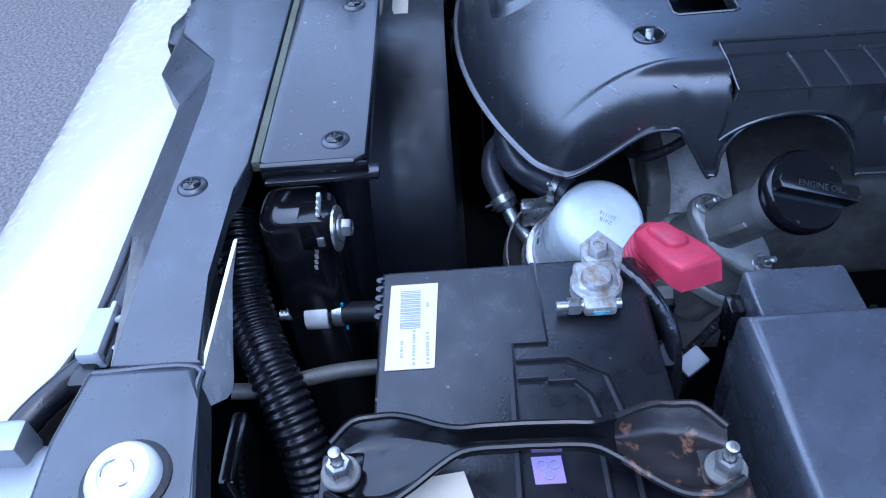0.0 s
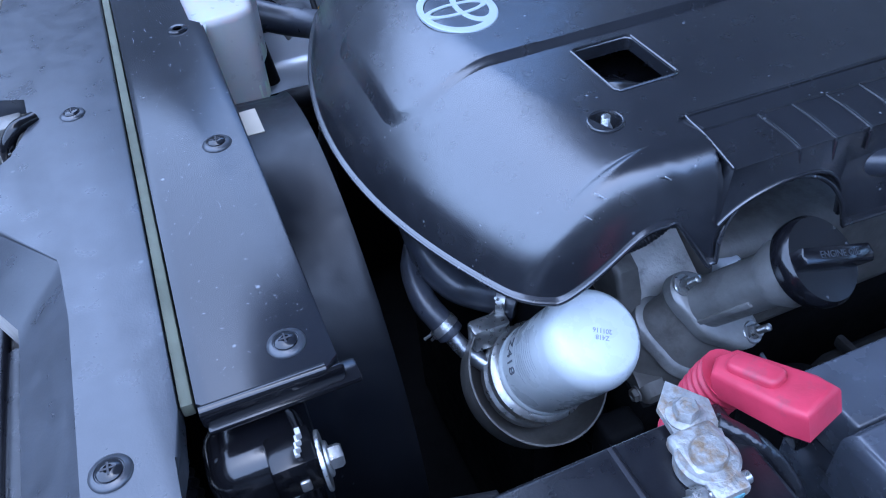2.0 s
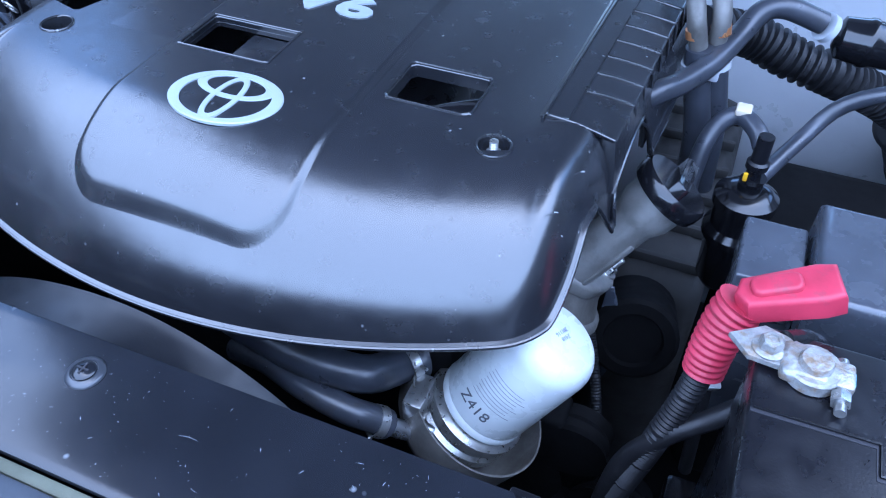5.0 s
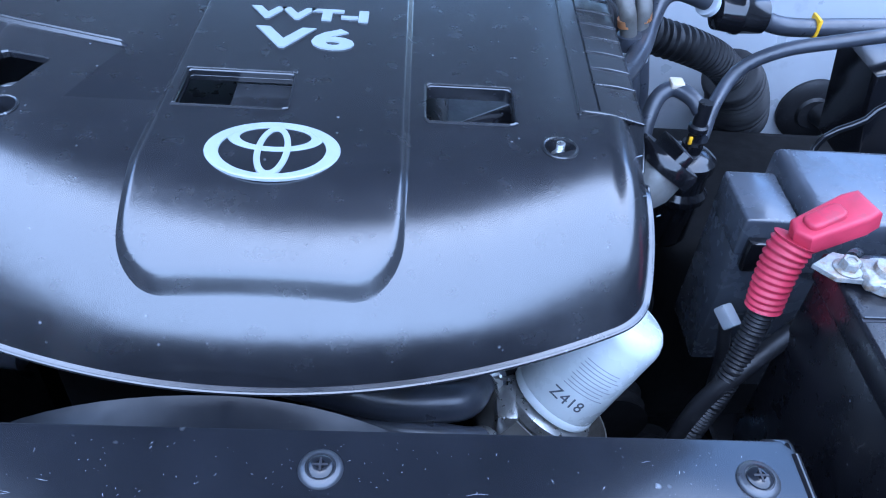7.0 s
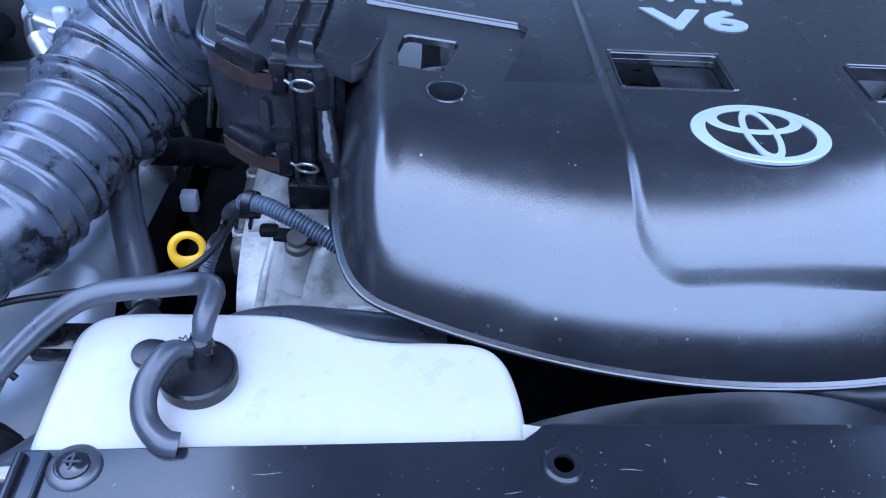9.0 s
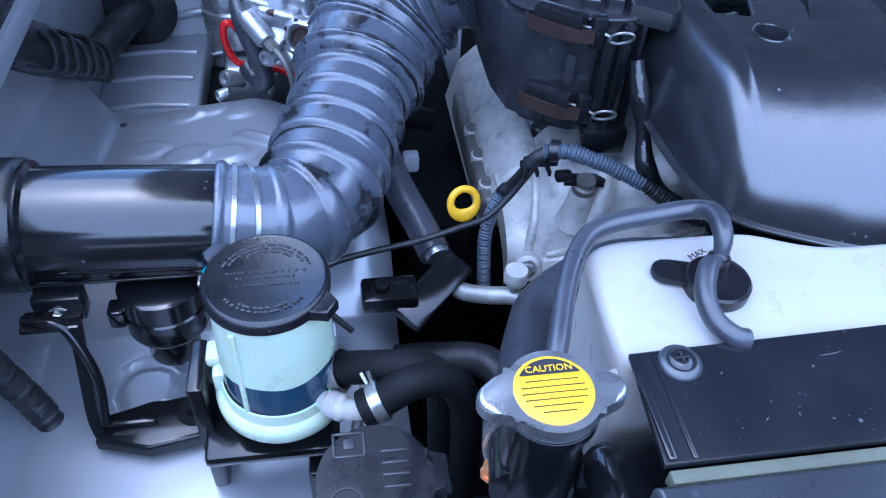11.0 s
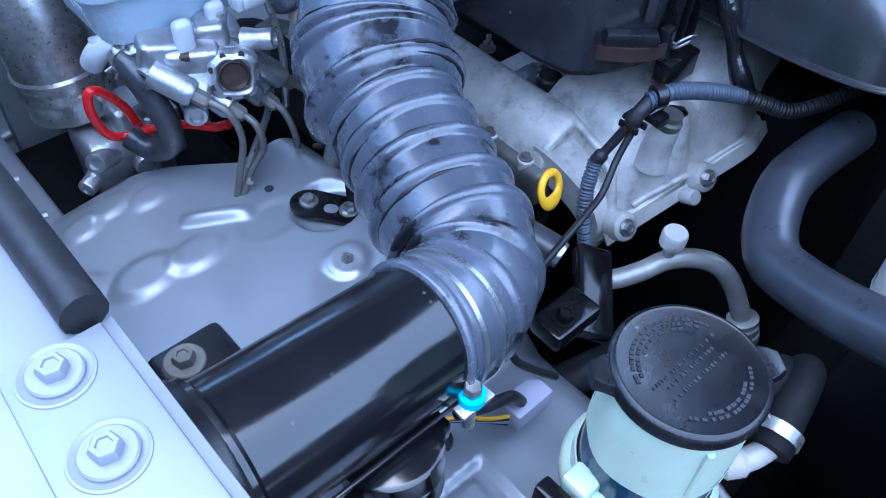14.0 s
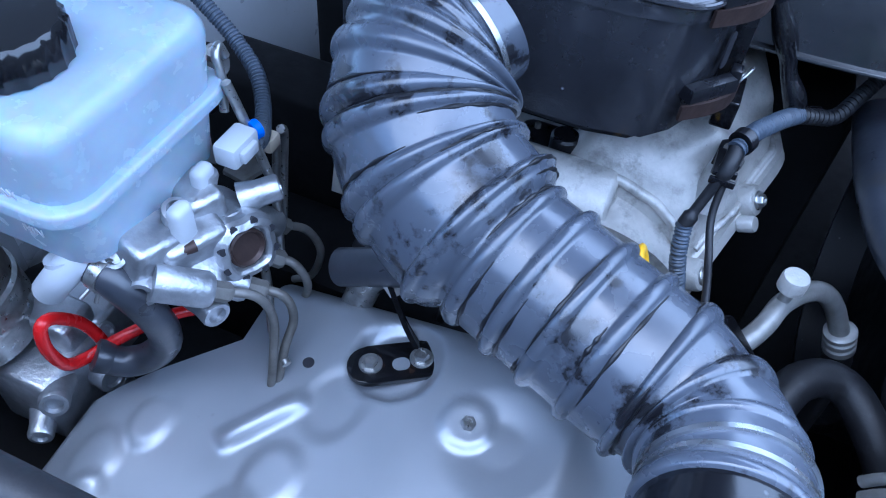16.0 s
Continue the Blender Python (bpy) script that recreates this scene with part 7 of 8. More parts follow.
def spring_clip(z):
    c = thing("spring_clip", (-0.35, 0.335, z), "brown spring steel clip on the air cleaner", "clip", "air cleaner clips")
    pts = [(-0.374, 0.350, z), (-0.358, 0.333, z), (-0.342, 0.322, z), (-0.326, 0.318, z)]
    line, _ = spline(pts, 14)
    bm = bmesh.new()
    rows = []
    for p in line:
        n = Vector((-0.5, -0.85, 0)) * 0.004
        rows.append([bm.verts.new(p + n + Vector((0, 0, dz))) for dz in (-0.0065, 0.0055)] + [bm.verts.new(p + n * 0.4 + Vector((0, 0, dz))) for dz in (0.0055, -0.0065)])
    for a, b in zip(rows, rows[1:]):
        for k in range(4):
            bm.faces.new((a[k], a[(k + 1) % 4], b[(k + 1) % 4], b[k]))
    bm.faces.new(rows[0]), bm.faces.new(rows[-1][::-1])
    part("strap", bm, RUST, c)
    part("plate", prism([(-0.372, 0.343), (-0.340, 0.316), (-0.332, 0.325), (-0.365, 0.352)], z + 0.006, z + 0.017, 0.004), BLACK, c)
    ring = [Vector((-0.306, 0.313, z - 0.001)) + Vector((0.95, -0.3, 0.1)) * 0.0095 * math.cos(a) + Vector((0.1, -0.5, 0.85)) * 0.008 * math.sin(a) for a in lin(math.pi * 0.95, math.pi * 2.95, 18)]
    part("wire_loop", tube([(-0.338, 0.328, z + 0.004), (-0.326, 0.320, z + 0.004)] + ring, 0.0012, 60, 8), ZINC, c)
    part("pivot", box((-0.330, 0.3155, z - 0.012), (-0.318, 0.3245, z + 0.016), 0.002), BLACK, c)
    return c


spring_clip(0.980)
spring_clip(1.054)

# ---- left bank: timing cover lobe and rocker cover ----
lb = thing("rocker_cover", (-0.32, 0.45, 0.8), "dirty cast aluminium rocker cover of the engine", "rocker cover")


def lobe(u, v):
    x = -0.372 + 0.24 * u
    yb = 0.296 - 0.32 * (x + 0.365) + (0.55 * max(0, x + 0.24))
    zb = 0.806 + 0.50 * (x + 0.365) - 0.5 * max(0, x + 0.24)
    prof = [(0.0, 0.0), (0.0, 0.006), (0.006, 0.010), (0.012, 0.035), (0.024, 0.062), (0.045, 0.077), (0.075, 0.084), (0.12, 0.086)]
    f = v * (len(prof) - 1)
    k = min(int(f), len(prof) - 2)
    dy, dz = (prof[k][i] + (prof[k + 1][i] - prof[k][i]) * (f - k) for i in (0, 1))
    edge = min(1.0, u / 0.12)
    dz *= 0.80 + 0.20 * math.sin(edge * math.pi / 2)
    k = min(1.0, max(0.0, (x + 0.318) / 0.03))
    dz -= 0.013 * k * k * (3 - 2 * k) * math.sin(math.pi * min(1.0, max(0.0, (v - 0.2) / 0.42))) ** 2
    if 0.28 < v < 0.75:
        d = (x + 0.312) / 0.02
        dz += 0.010 * max(0, 1 - d * d)
        dy -= 0.008 * max(0, 1 - d * d)
    return (x + 0.036 * v * (1 - u) ** 2, yb + dy, zb + dz)


part("front_lobe", sheet(lobe, lin(0, 1, 42), lin(0, 1, 30), (0.004, 0.02, -0.03)), CASTL, lb, "pale cast front cover", angle=60)
part("web", sheet(lambda u, v: (-0.377 + 0.044 * u, 0.302 + 0.088 * v, 0.812 + 0.048 * math.sqrt(1 - (1 - v) ** 2) - 0.003 * (1 - u) ** 2), lin(0, 1, 8), [k ** 2 for k in lin(0, 1, 14)], (0.0, 0.004, -0.03)), CASTL, lb)
part("flange_edge", ribbon([Vector(lobe(u, 0.0)) + Vector((0, -0.002, 0.002)) for u in lin(0.0, 0.8, 15)], (0, 0.006, 0.009), 0.009), CASTL, lb)


part("left_bead", tube([Vector(lobe(0.015, v)) + Vector((-0.001, 0, 0.0)) for v in lin(0.05, 1.0, 14)], 0.0048, 40, 10), CASTL, lb)
part("inner_step", tube([Vector(lobe(u, 0.30)) + Vector((0, -0.0005, 0.0005)) for u in lin(0.10, 0.80, 15)], 0.0034, 44, 10), CASTL, lb)
for y in (0.392, 0.440, 0.487):
    part("bolt_boss", lathe([(0.0085, -0.01), (0.0085, -0.001), (0.0075, 0.0), (0, 0.0)], (-0.3835, y, 0.8445), (0, 0, 1), 22), CASTL, lb)
    bolt((-0.3835, y, 0.8445), (0, 0, 1), 0.008, 0.005, 0.0065, label="plated bolt along the rocker cover's edge", group="rocker cover bolts", material=CASTD)
part("ridge", prism([(-0.392, 0.80), (-0.325, 0.80), (-0.328, 0.872), (-0.332, 0.879), (-0.339, 0.882), (-0.350, 0.879), (-0.373, 0.857), (-0.379, 0.850), (-0.381, 0.842)], -0.62, -0.374, 0.009, 4, m=Matrix.Rotation(radians(90), 4, "X")), CASTL, lb, "pale cast ridge of the rocker cover")
part("ridge_foot", box((-0.392, 0.366, 0.80), (-0.346, 0.57, 0.842), 0.008, 3), CASTD, lb)
part("top", box((-0.356, 0.372, 0.80), (-0.275, 0.50, 0.866), 0.008, 3), CASTL, lb)
# Rear of the casting goes near-black in place of shade under the air box.
part("rear_top", box((-0.342, 0.502, 0.70), (-0.27, 0.80, 0.85), 0.01, 3), DARK, lb, "rear of the rocker cover, near-black for shade")
part("step", box((-0.352, 0.368, 0.80), (-0.282, 0.44, 0.858), 0.01, 3), CASTD, lb)
for p in ((-0.361, 0.284, 0.823), (-0.287, 0.2605, 0.857)):
    part("bolt_boss", lathe([(0.0145, -0.016), (0.0138, -0.003), (0.0128, -0.001), (0.0105, 0.0), (0, 0.0)], p, (-0.2, -0.8, 0.5), 26), CASTL, lb)
    bolt(p, (-0.2, -0.8, 0.5), 0.010, 0.006, 0.0085, label="plated bolt on the cast front cover", group="front cover bolts")
part("lower_ledge", ribbon([Vector(lobe(u, 0.0)) + Vector((0, 0.003, -0.010)) for u in lin(0.03, 0.8, 15)], (0, 0.006, 0.009), 0.006), CASTD, lb, "darker lower ledge")
part("ear", lathe([(0.0075, -0.014), (0.0075, -0.002), (0.0065, 0.0), (0, 0.0)], (-0.305, 0.2565, 0.846), (-0.2, -0.8, 0.5), 18), CASTL, lb)
for p in ((-0.297, 0.46, 0.857), (-0.302, 0.404, 0.862), (-0.30, 0.53, 0.857)):
    bolt(p, (0, 0, 1), 0.010, 0.008, 0.009, stud=0.008, label="dark stud bolt on the rocker cover", group="rocker studs", material=CASTD)
cs = thing("cam_sensor", (-0.325, 0.42, 0.85), "black camshaft sensor on the rocker cover", "sensor")
part("base", prism(rounded(-0.345, 0.392, -0.285, 0.475, 0.012), 0.855, 0.868, 0.003), BLACK, cs)
part("body", lathe([(0.013, 0), (0.013, 0.018), (0.011, 0.02), (0, 0.02)], (-0.318, 0.43, 0.867), (0, 0, 1), 22), BLACK, cs)
ov = thing("oil_valve", (-0.316, 0.302, 0.872), "cast boss with a black sensor on the front cover", "sensor")
part("boss", lathe([(0.0185, -0.008), (0.0150, 0.004), (0.0128, 0.016), (0.0120, 0.032), (0.0105, 0.035), (0, 0.035)], (-0.3165, 0.3035, 0.872), (0.02, -0.12, 1), 26), CASTL, ov, "cast aluminium boss")
part("collar", lathe([(0.0105, 0), (0.0112, 0.001), (0.0112, 0.007), (0.009, 0.009), (0.009, 0.014), (0, 0.014)], (-0.3158, 0.2993, 0.9065), (0.02, -0.12, 1), 22), CASTD, ov)
part("clamp_plate", prism([(-0.336, 0.298), (-0.300, 0.292), (-0.296, 0.300), (-0.303, 0.309), (-0.333, 0.312)], 0.9145, 0.9180, 0.001), BLACK, ov, "black sensor clamp plate")
lk = thing("loom_bracket", (-0.356, 0.305, 0.925), "black plastic loom bracket on the cast cover", "bracket")
part("plate", box((-0.374, 0.299, 0.936), (-0.344, 0.312, 0.941), 0.002), BLACK, lk)
for dx in (0.0, 0.011, 0.022):
    part("finger", box((-0.376 + dx, 0.293, 0.930), (-0.373 + dx, 0.312, 0.936), 0.001), BLACK, lk)
part("strap", lathe([(0.0085, -0.004), (0.0098, -0.004), (0.0098, 0.004), (0.0085, 0.004), (0.0085, -0.004)], (-0.350, 0.298, 0.955), (0.9, -0.4, 0.1), 24), BLACK, lk)
solo("sensor_plug", box((-0.346, 0.292, 0.922), (-0.330, 0.303, 0.931), 0.003), BLACK, "black sensor plug on the front cover", "connector")

# pipe union and dipstick
hu = thing("heater_union", (-0.496, 0.525, 0.82), "pale cast pipe union with one bolt behind the bellows", "pipe union")
part("ear", prism([(-0.011, -0.016), (0.004, -0.020), (0.012, -0.006), (0.012, 0.010), (0.004, 0.017), (-0.008, 0.016), (-0.013, 0.006)], 0, 0.005, 0.0012, m=Matrix.Translation((-0.4995, 0.508, 0.855)) @ Vector((-0.2, -0.75, 0.62)).to_track_quat("Z", "Y").to_matrix().to_4x4()), CASTL, hu)
part("body", tube([(-0.499, 0.524, 0.841), (-0.478, 0.535, 0.832), (-0.455, 0.545, 0.826), (-0.42, 0.555, 0.81)], lambda s, u: 0.0165 - 0.003 * u + 0.0014 * (1 if 0.35 < u < 0.5 else 0), 30, 20), SOFTRUBBER, hu, "dull black pipe")
part("bolt_head", hexhead(bmesh.new(), (-0.5015, 0.5055, 0.866), (-0.2, -0.75, 0.62), 0.013, 0.006, 0.009), ZINC, hu)
dk = thing("dipstick", (-0.418, 0.335, 0.78), "yellow ring handle of the oil dipstick", "dipstick")
bm = bmesh.new()
n, seg = 40, 12
F = frame_of((0.154, -0.92, 0.36))
down = F.transposed() @ Vector((0, 0, -1))
TIP = -math.pi / 2 - math.atan2(down.y, down.x)
rings = []
for k in range(n):
    a = 2 * math.pi * k / n
    c = Vector((-0.419, 0.334, 0.870)) + F @ Vector((0.0135 * math.cos(a), 0.0135 * math.sin(a), 0))
    o = F @ Vector((math.cos(a), math.sin(a), 0))
    rings.append([bm.verts.new(c + (o * math.cos(b) * (0.0038 + 0.0032 * max(0.0, -math.sin(a + TIP)) ** 2) + F @ Vector((0, 0, math.sin(b) * 0.003)))) for b in (2 * math.pi * i / seg for i in range(seg))])
for k in range(n):
    for i in range(seg):
        bm.faces.new((rings[k][i], rings[(k + 1) % n][i], rings[(k + 1) % n][(i + 1) % seg], rings[k][(i + 1) % seg]))
part("ring", bm, YELLOW, dk)
part("tube", tube([(-0.417, 0.336, 0.848), (-0.415, 0.345, 0.80), (-0.40, 0.37, 0.70), (-0.36, 0.40, 0.60)], 0.006, 20, 12), DARK, dk)

# loom over the front cover
solo("wiring_conduit", tube([(-0.358, 0.301, 0.952), (-0.34, 0.293, 0.957), (-0.318, 0.281, 0.955), (-0.298, 0.272, 0.949), (-0.279, 0.262, 0.943)], ribbed(0.0068, 0.0012, 0.0032), 90, 14), BLUELOOM, "blue grey corrugated wiring conduit", "cable conduit")
solo("wiring_conduit", tube([(-0.279, 0.262, 0.943), (-0.262, 0.247, 0.935), (-0.245, 0.23, 0.93), (-0.215, 0.215, 0.935), (-0.19, 0.2, 0.95)], ribbed(0.0062, 0.0012, 0.0032), 90, 14), RUBBER, "black corrugated wiring conduit below the cover", "cable conduit")
solo("wiring_conduit", tube([(-0.388, 0.316, 0.895), (-0.397, 0.312, 0.872), (-0.402, 0.305, 0.848), (-0.402, 0.298, 0.82), (-0.40, 0.29, 0.78)], ribbed(0.0062, 0.0012, 0.0032), 90, 14), BLUELOOM, "blue grey corrugated wiring conduit", "cable conduit")
solo("taped_loom", tube([(-0.356, 0.3005, 0.952), (-0.368, 0.302, 0.942), (-0.377, 0.309, 0.918), (-0.388, 0.316, 0.895)], lambda s, u: 0.0062 if u < 0.35 or u > 0.85 else 0.0042, 24, 12), RUBBER, "black taped loom over the front cover", "loom")
solo("thin_wire", tube([(-0.362, 0.3, 0.944), (-0.382, 0.30, 0.908), (-0.405, 0.292, 0.888), (-0.43, 0.287, 0.882), (-0.47, 0.281, 0.874), (-0.51, 0.272, 0.874), (-0.545, 0.258, 0.878), (-0.563, 0.243, 0.879), (-0.566, 0.232, 0.868), (-0.552, 0.222, 0.852), (-0.535, 0.215, 0.835)], 0.003, 70, 10), RUBBER, "thin black wire over the dipstick", "wire")
solo("taped_loom", tube([(-0.290, 0.31, 1.035), (-0.286, 0.297, 1.01), (-0.282, 0.288, 0.992), (-0.280, 0.281, 0.975), (-0.278, 0.270, 0.957), (-0.266, 0.262, 0.938), (-0.25, 0.245, 0.930)], lambda s, u: 0.0062 + 0.0028 * math.sin(7 * u) ** 2, 60, 12), TAPE, "shiny black taped loom beside the cover", "loom")

# air conditioning pipe
ac = thing("aircon_pipe", (-0.39, 0.23, 0.85), "dull aluminium air conditioning pipe", "pipe")
part("pipe", tube([(-0.445, 0.262, 0.838), (-0.432, 0.246, 0.84), (-0.412, 0.234, 0.846), (-0.391, 0.226, 0.851), (-0.372, 0.212, 0.852), (-0.358, 0.196, 0.846), (-0.350, 0.180, 0.828), (-0.345, 0.163, 0.798)], 0.0083, 60, 18), CAST, ac)
part("port", lathe([(0.005, 0), (0.005, 0.012), (0.0072, 0.014), (0.0072, 0.018), (0, 0.018)], (-0.391, 0.227, 0.856), (0, 0, 1), 18), CAST, ac)
part("port_cap", lathe([(0.0095, 0), (0.0105, 0.001), (0.0105, 0.012), (0.0095, 0.014), (0, 0.0145)], (-0.391, 0.227, 0.870), (0, 0, 1), 22), CASTL, ac, "grey plastic dust cap")
part("ferrule", lathe([(0.0105, 0), (0.0135, 0.002), (0.0135, 0.006), (0.0115, 0.008), (0.0135, 0.010), (0.0135, 0.015), (0.0115, 0.017), (0.0135, 0.019), (0.0135, 0.025), (0.011, 0.027), (0, 0.027)], (-0.345, 0.163, 0.80), (0.1, -0.35, -1), 26), CAST, ac)
solo("aircon_hose", tube([(-0.342, 0.155, 0.776), (-0.338, 0.145, 0.74), (-0.335, 0.14, 0.65), (-0.33, 0.14, 0.5)], 0.0125, 16, 18), RUBBER, "black rubber air conditioning hose", "hose")
# heater hose from behind to the bracket
solo("heater_hose", tube([(-0.452, 0.292, 0.845), (-0.463, 0.328, 0.852), (-0.48, 0.37, 0.868), (-0.495, 0.421, 0.890), (-0.50, 0.47, 0.88), (-0.50, 0.55, 0.84)], 0.0155, 30, 20), HOSE, "black rubber heater hose under the intake hose", "hose")
hose("pump_hose", [(-0.50, 0.235, 0.76), (-0.461, 0.211, 0.79), (-0.418, 0.190, 0.805), (-0.405, 0.155, 0.80), (-0.44, 0.118, 0.78), (-0.47, 0.09, 0.74)], 0.0155, RUBBER, "black rubber pump hose arching beside the radiator", 40, 18)
hose("pump_hose", [(-0.43, 0.10, 0.77), (-0.388, 0.113, 0.797), (-0.362, 0.103, 0.79), (-0.34, 0.09, 0.74)], 0.013, RUBBER, "black rubber pump hose arching beside the radiator", 30, 18)
hp = thing("hose_bracket", (-0.46, 0.25, 0.83), "black steel bracket with a plated bolt", "bracket")
part("plate", box((-0.040, -0.016, -0.008), (0.04, 0.016, 0.008), 0.004, m=Euler((0.35, -0.2, 0.75)).to_matrix()), BLKMETAL, hp)
hp.children[0].matrix_parent_inverse = Matrix.Identity(4)
hp.children[0].location = (0, -0.004, 0.015)
part("arm", box((-0.525, 0.225, 0.842), (-0.475, 0.255, 0.860), 0.004), BLKMETAL, hp)
part("bolt_head", hexhead(bmesh.new(), (-0.507, 0.238, 0.860), (0, -0.2, 1), 0.012, 0.008, 0.0095), DARK, hp)
part("pipe_end", lathe([(0.0115, 0), (0.012, 0.002), (0.012, 0.012), (0, 0.012)], (-0.449, 0.288, 0.844), (-0.25, 0.85, 0.2), 22), BRIGHT, hp)

# ---- brackets on the inner wing ----
tb = thing("tower_bracket", (-0.55, 0.48, 0.815), "black steel bracket with two bolts", "bracket")
def capsule(a, b, r, n=10):
    """The outline of a strip with round ends from a to b."""
    t = math.atan2(b[1] - a[1], b[0] - a[0])
    return [(b[0] + r * math.cos(t - math.pi / 2 + math.pi * k / n), b[1] + r * math.sin(t - math.pi / 2 + math.pi * k / n)) for k in range(n + 1)] + \
           [(a[0] + r * math.cos(t + math.pi / 2 + math.pi * k / n), a[1] + r * math.sin(t + math.pi / 2 + math.pi * k / n)) for k in range(n + 1)]


part("plate", prism(capsule((-0.559, 0.496), (-0.536, 0.461), 0.0165), 0.814, 0.8185, 0.0012), BLKMETAL, tb)
part("notch", prism(capsule((-0.549, 0.4755), (-0.5475, 0.4735), 0.0055), 0.8187, 0.8191, 0), PAINT, tb, "pale paint seen through the notch")
part("strap", ribbon([(-0.530, 0.468, 0.818), (-0.519, 0.486, 0.828), (-0.506, 0.508, 0.858)], (0.011, 0.009, 0), 0.004), BLKMETAL, tb)
for p in ((-0.537, 0.463, 0.8185), (-0.558, 0.495, 0.8185)):
    bolt(p, (0, 0, 1), 0.0105, 0.007, 0.009, label="plated bolt on the tower bracket", group="tower bracket bolts")
bolt((-0.58, 0.409, apron(-0.58, 0.409)), (0, -0.1, 1), 0.009, 0.005, 0.0, label="small plated bolt in the wing sheet", material=ZINC)
dd = thing("duct_bracket", (-0.74, 0.37, 0.87), "black bracket with flanged bolt behind the intake duct", "bracket")
part("block", box((-0.762, 0.325, 0.82), (-0.705, 0.395, 0.872), 0.006), BLACK, dd)
part("arm", box((-0.73, 0.30, 0.845), (-0.68, 0.36, 0.868), 0.004), BLACK, dd)
bolt((-0.741, 0.375, 0.872), (0, 0, 1), 0.014, 0.009, 0.0145, material=CASTD, label="large dull flanged bolt on the duct bracket")
rb = thing("duct_rail", (-0.73, 0.17, 0.82), "glossy black steel rail around the inner wing", "bracket")
part("rail", ribbon([(-0.742, 0.192, 0.903), (-0.742, 0.187, 0.892), (-0.742, 0.172, 0.86), (-0.742, 0.157, 0.826), (-0.738, 0.148, 0.812)], (0.009, 0, 0), 0.005), BLKMETAL, rb)
part("rail_edge", tube([(-0.780, 0.196, 0.902), (-0.76, 0.190, 0.903), (-0.748, 0.187, 0.896), (-0.7335, 0.170, 0.86), (-0.7335, 0.152, 0.822)], 0.0042, 30, 10), BLKMETAL, rb)
part("rail_top", box((-0.782, 0.186, 0.896), (-0.738, 0.206, 0.901), 0.002), BLKMETAL, rb)
part("saddle", prism([(-0.742, 0.142), (-0.742, 0.166), (-0.70, 0.170), (-0.688, 0.176), (-0.646, 0.182), (-0.640, 0.140), (-0.70, 0.130)], 0.803, 0.816, 0.004, 3), BLKMETAL, rb)
part("saddle_ridge", box((-0.735, 0.150, 0.812), (-0.695, 0.156, 0.822), 0.003), BLKMETAL, rb)
bolt((-0.666, 0.161, 0.816), (0, 0, 1), 0.0135, 0.008, 0.0145, material=DARK, label="dull flanged bolt on the black rail")
solo("body_plug", lathe([(0.008, 0), (0.008, 0.004), (0.006, 0.010), (0.003, 0.012), (0, 0.012)], (-0.62, 0.243, apron(-0.62, 0.243)), (0, 0, 1), 12), BLACK, "black rubber plug in the inner wing", "plug")
solo("corrugated_conduit", tube([(-0.80, 0.15, 0.95), (-0.80, 0.17, 0.88), (-0.79, 0.18, 0.80), (-0.77, 0.16, 0.72)], ribbed(0.011, 0.002, 0.0055), 70, 14), RUBBER, "black corrugated conduit beside the wing", "cable conduit")

# ---- brake unit ----
bu = thing("brake_unit", (-0.60, 0.62, 0.76), "bright cast brake actuator with steel lines", "brake actuator")
FD_ = Vector((-0.35, -0.9, 0.25)).normalized()


def boss(p, axis, r, h, name="boss"):
    r *= 0.8
    part(name, lathe([(r * 1.25, -0.006), (r, h * 0.3), (r, h * 0.75), (r * 0.9, h * 0.85), (r * 0.62, h * 0.86), (r * 0.55, h * 0.7), (0, h * 0.7)], p, axis, 20), ALLOY, bu)


FLP = Vector((-0.563, 0.589, 0.908))
part("cylinder", lathe([(0.020, 0.0), (0.0235, -0.004), (0.0235, -0.03), (0.028, -0.034), (0.028, -0.045), (0.024, -0.05), (0.024, -0.13), (0, -0.13)], FLP, FD_, 36), ALLOY, bu)
for place, size, turn in (((-0.586, 0.620, 0.918), (0.024, 0.020, 0.022), (0.25, 0.1, -0.35)), ((-0.606, 0.640, 0.932), (0.020, 0.030, 0.018), (0.2, 0.25, -0.2)), ((-0.560, 0.622, 0.928), (0.014, 0.018, 0.022), (0.1, -0.1, -0.5)),
                          ((-0.592, 0.605, 0.898), (0.013, 0.014, 0.015), (0.5, 0.3, -0.6)), ((-0.540, 0.612, 0.905), (0.014, 0.012, 0.012), (0.3, 0.5, 0.2))):
    part("valve_block", box(tuple(-v for v in size), size, 0.006, 3, m=Matrix.Translation(place) @ Euler(turn).to_matrix().to_4x4()), ALLOY, bu)
for p, ax, r, h in (((-0.60, 0.60, 0.885), (-0.4, -0.9, 0.0), 0.013, 0.022), ((-0.535, 0.60, 0.925), (0.6, -0.7, 0.2), 0.012, 0.026), ((-0.552, 0.595, 0.885), (0.3, -0.9, 0.0), 0.010, 0.02),
                    ((-0.612, 0.625, 0.915), (-0.9, -0.4, 0.1), 0.013, 0.028), ((-0.585, 0.62, 0.935), (-0.2, -0.3, 1), 0.012, 0.024), ((-0.555, 0.62, 0.94), (0.2, -0.2, 1), 0.010, 0.018),
                    ((-0.62, 0.64, 0.93), (-0.5, -0.4, 0.6), 0.011, 0.02)):
    boss(p, ax, r, h)
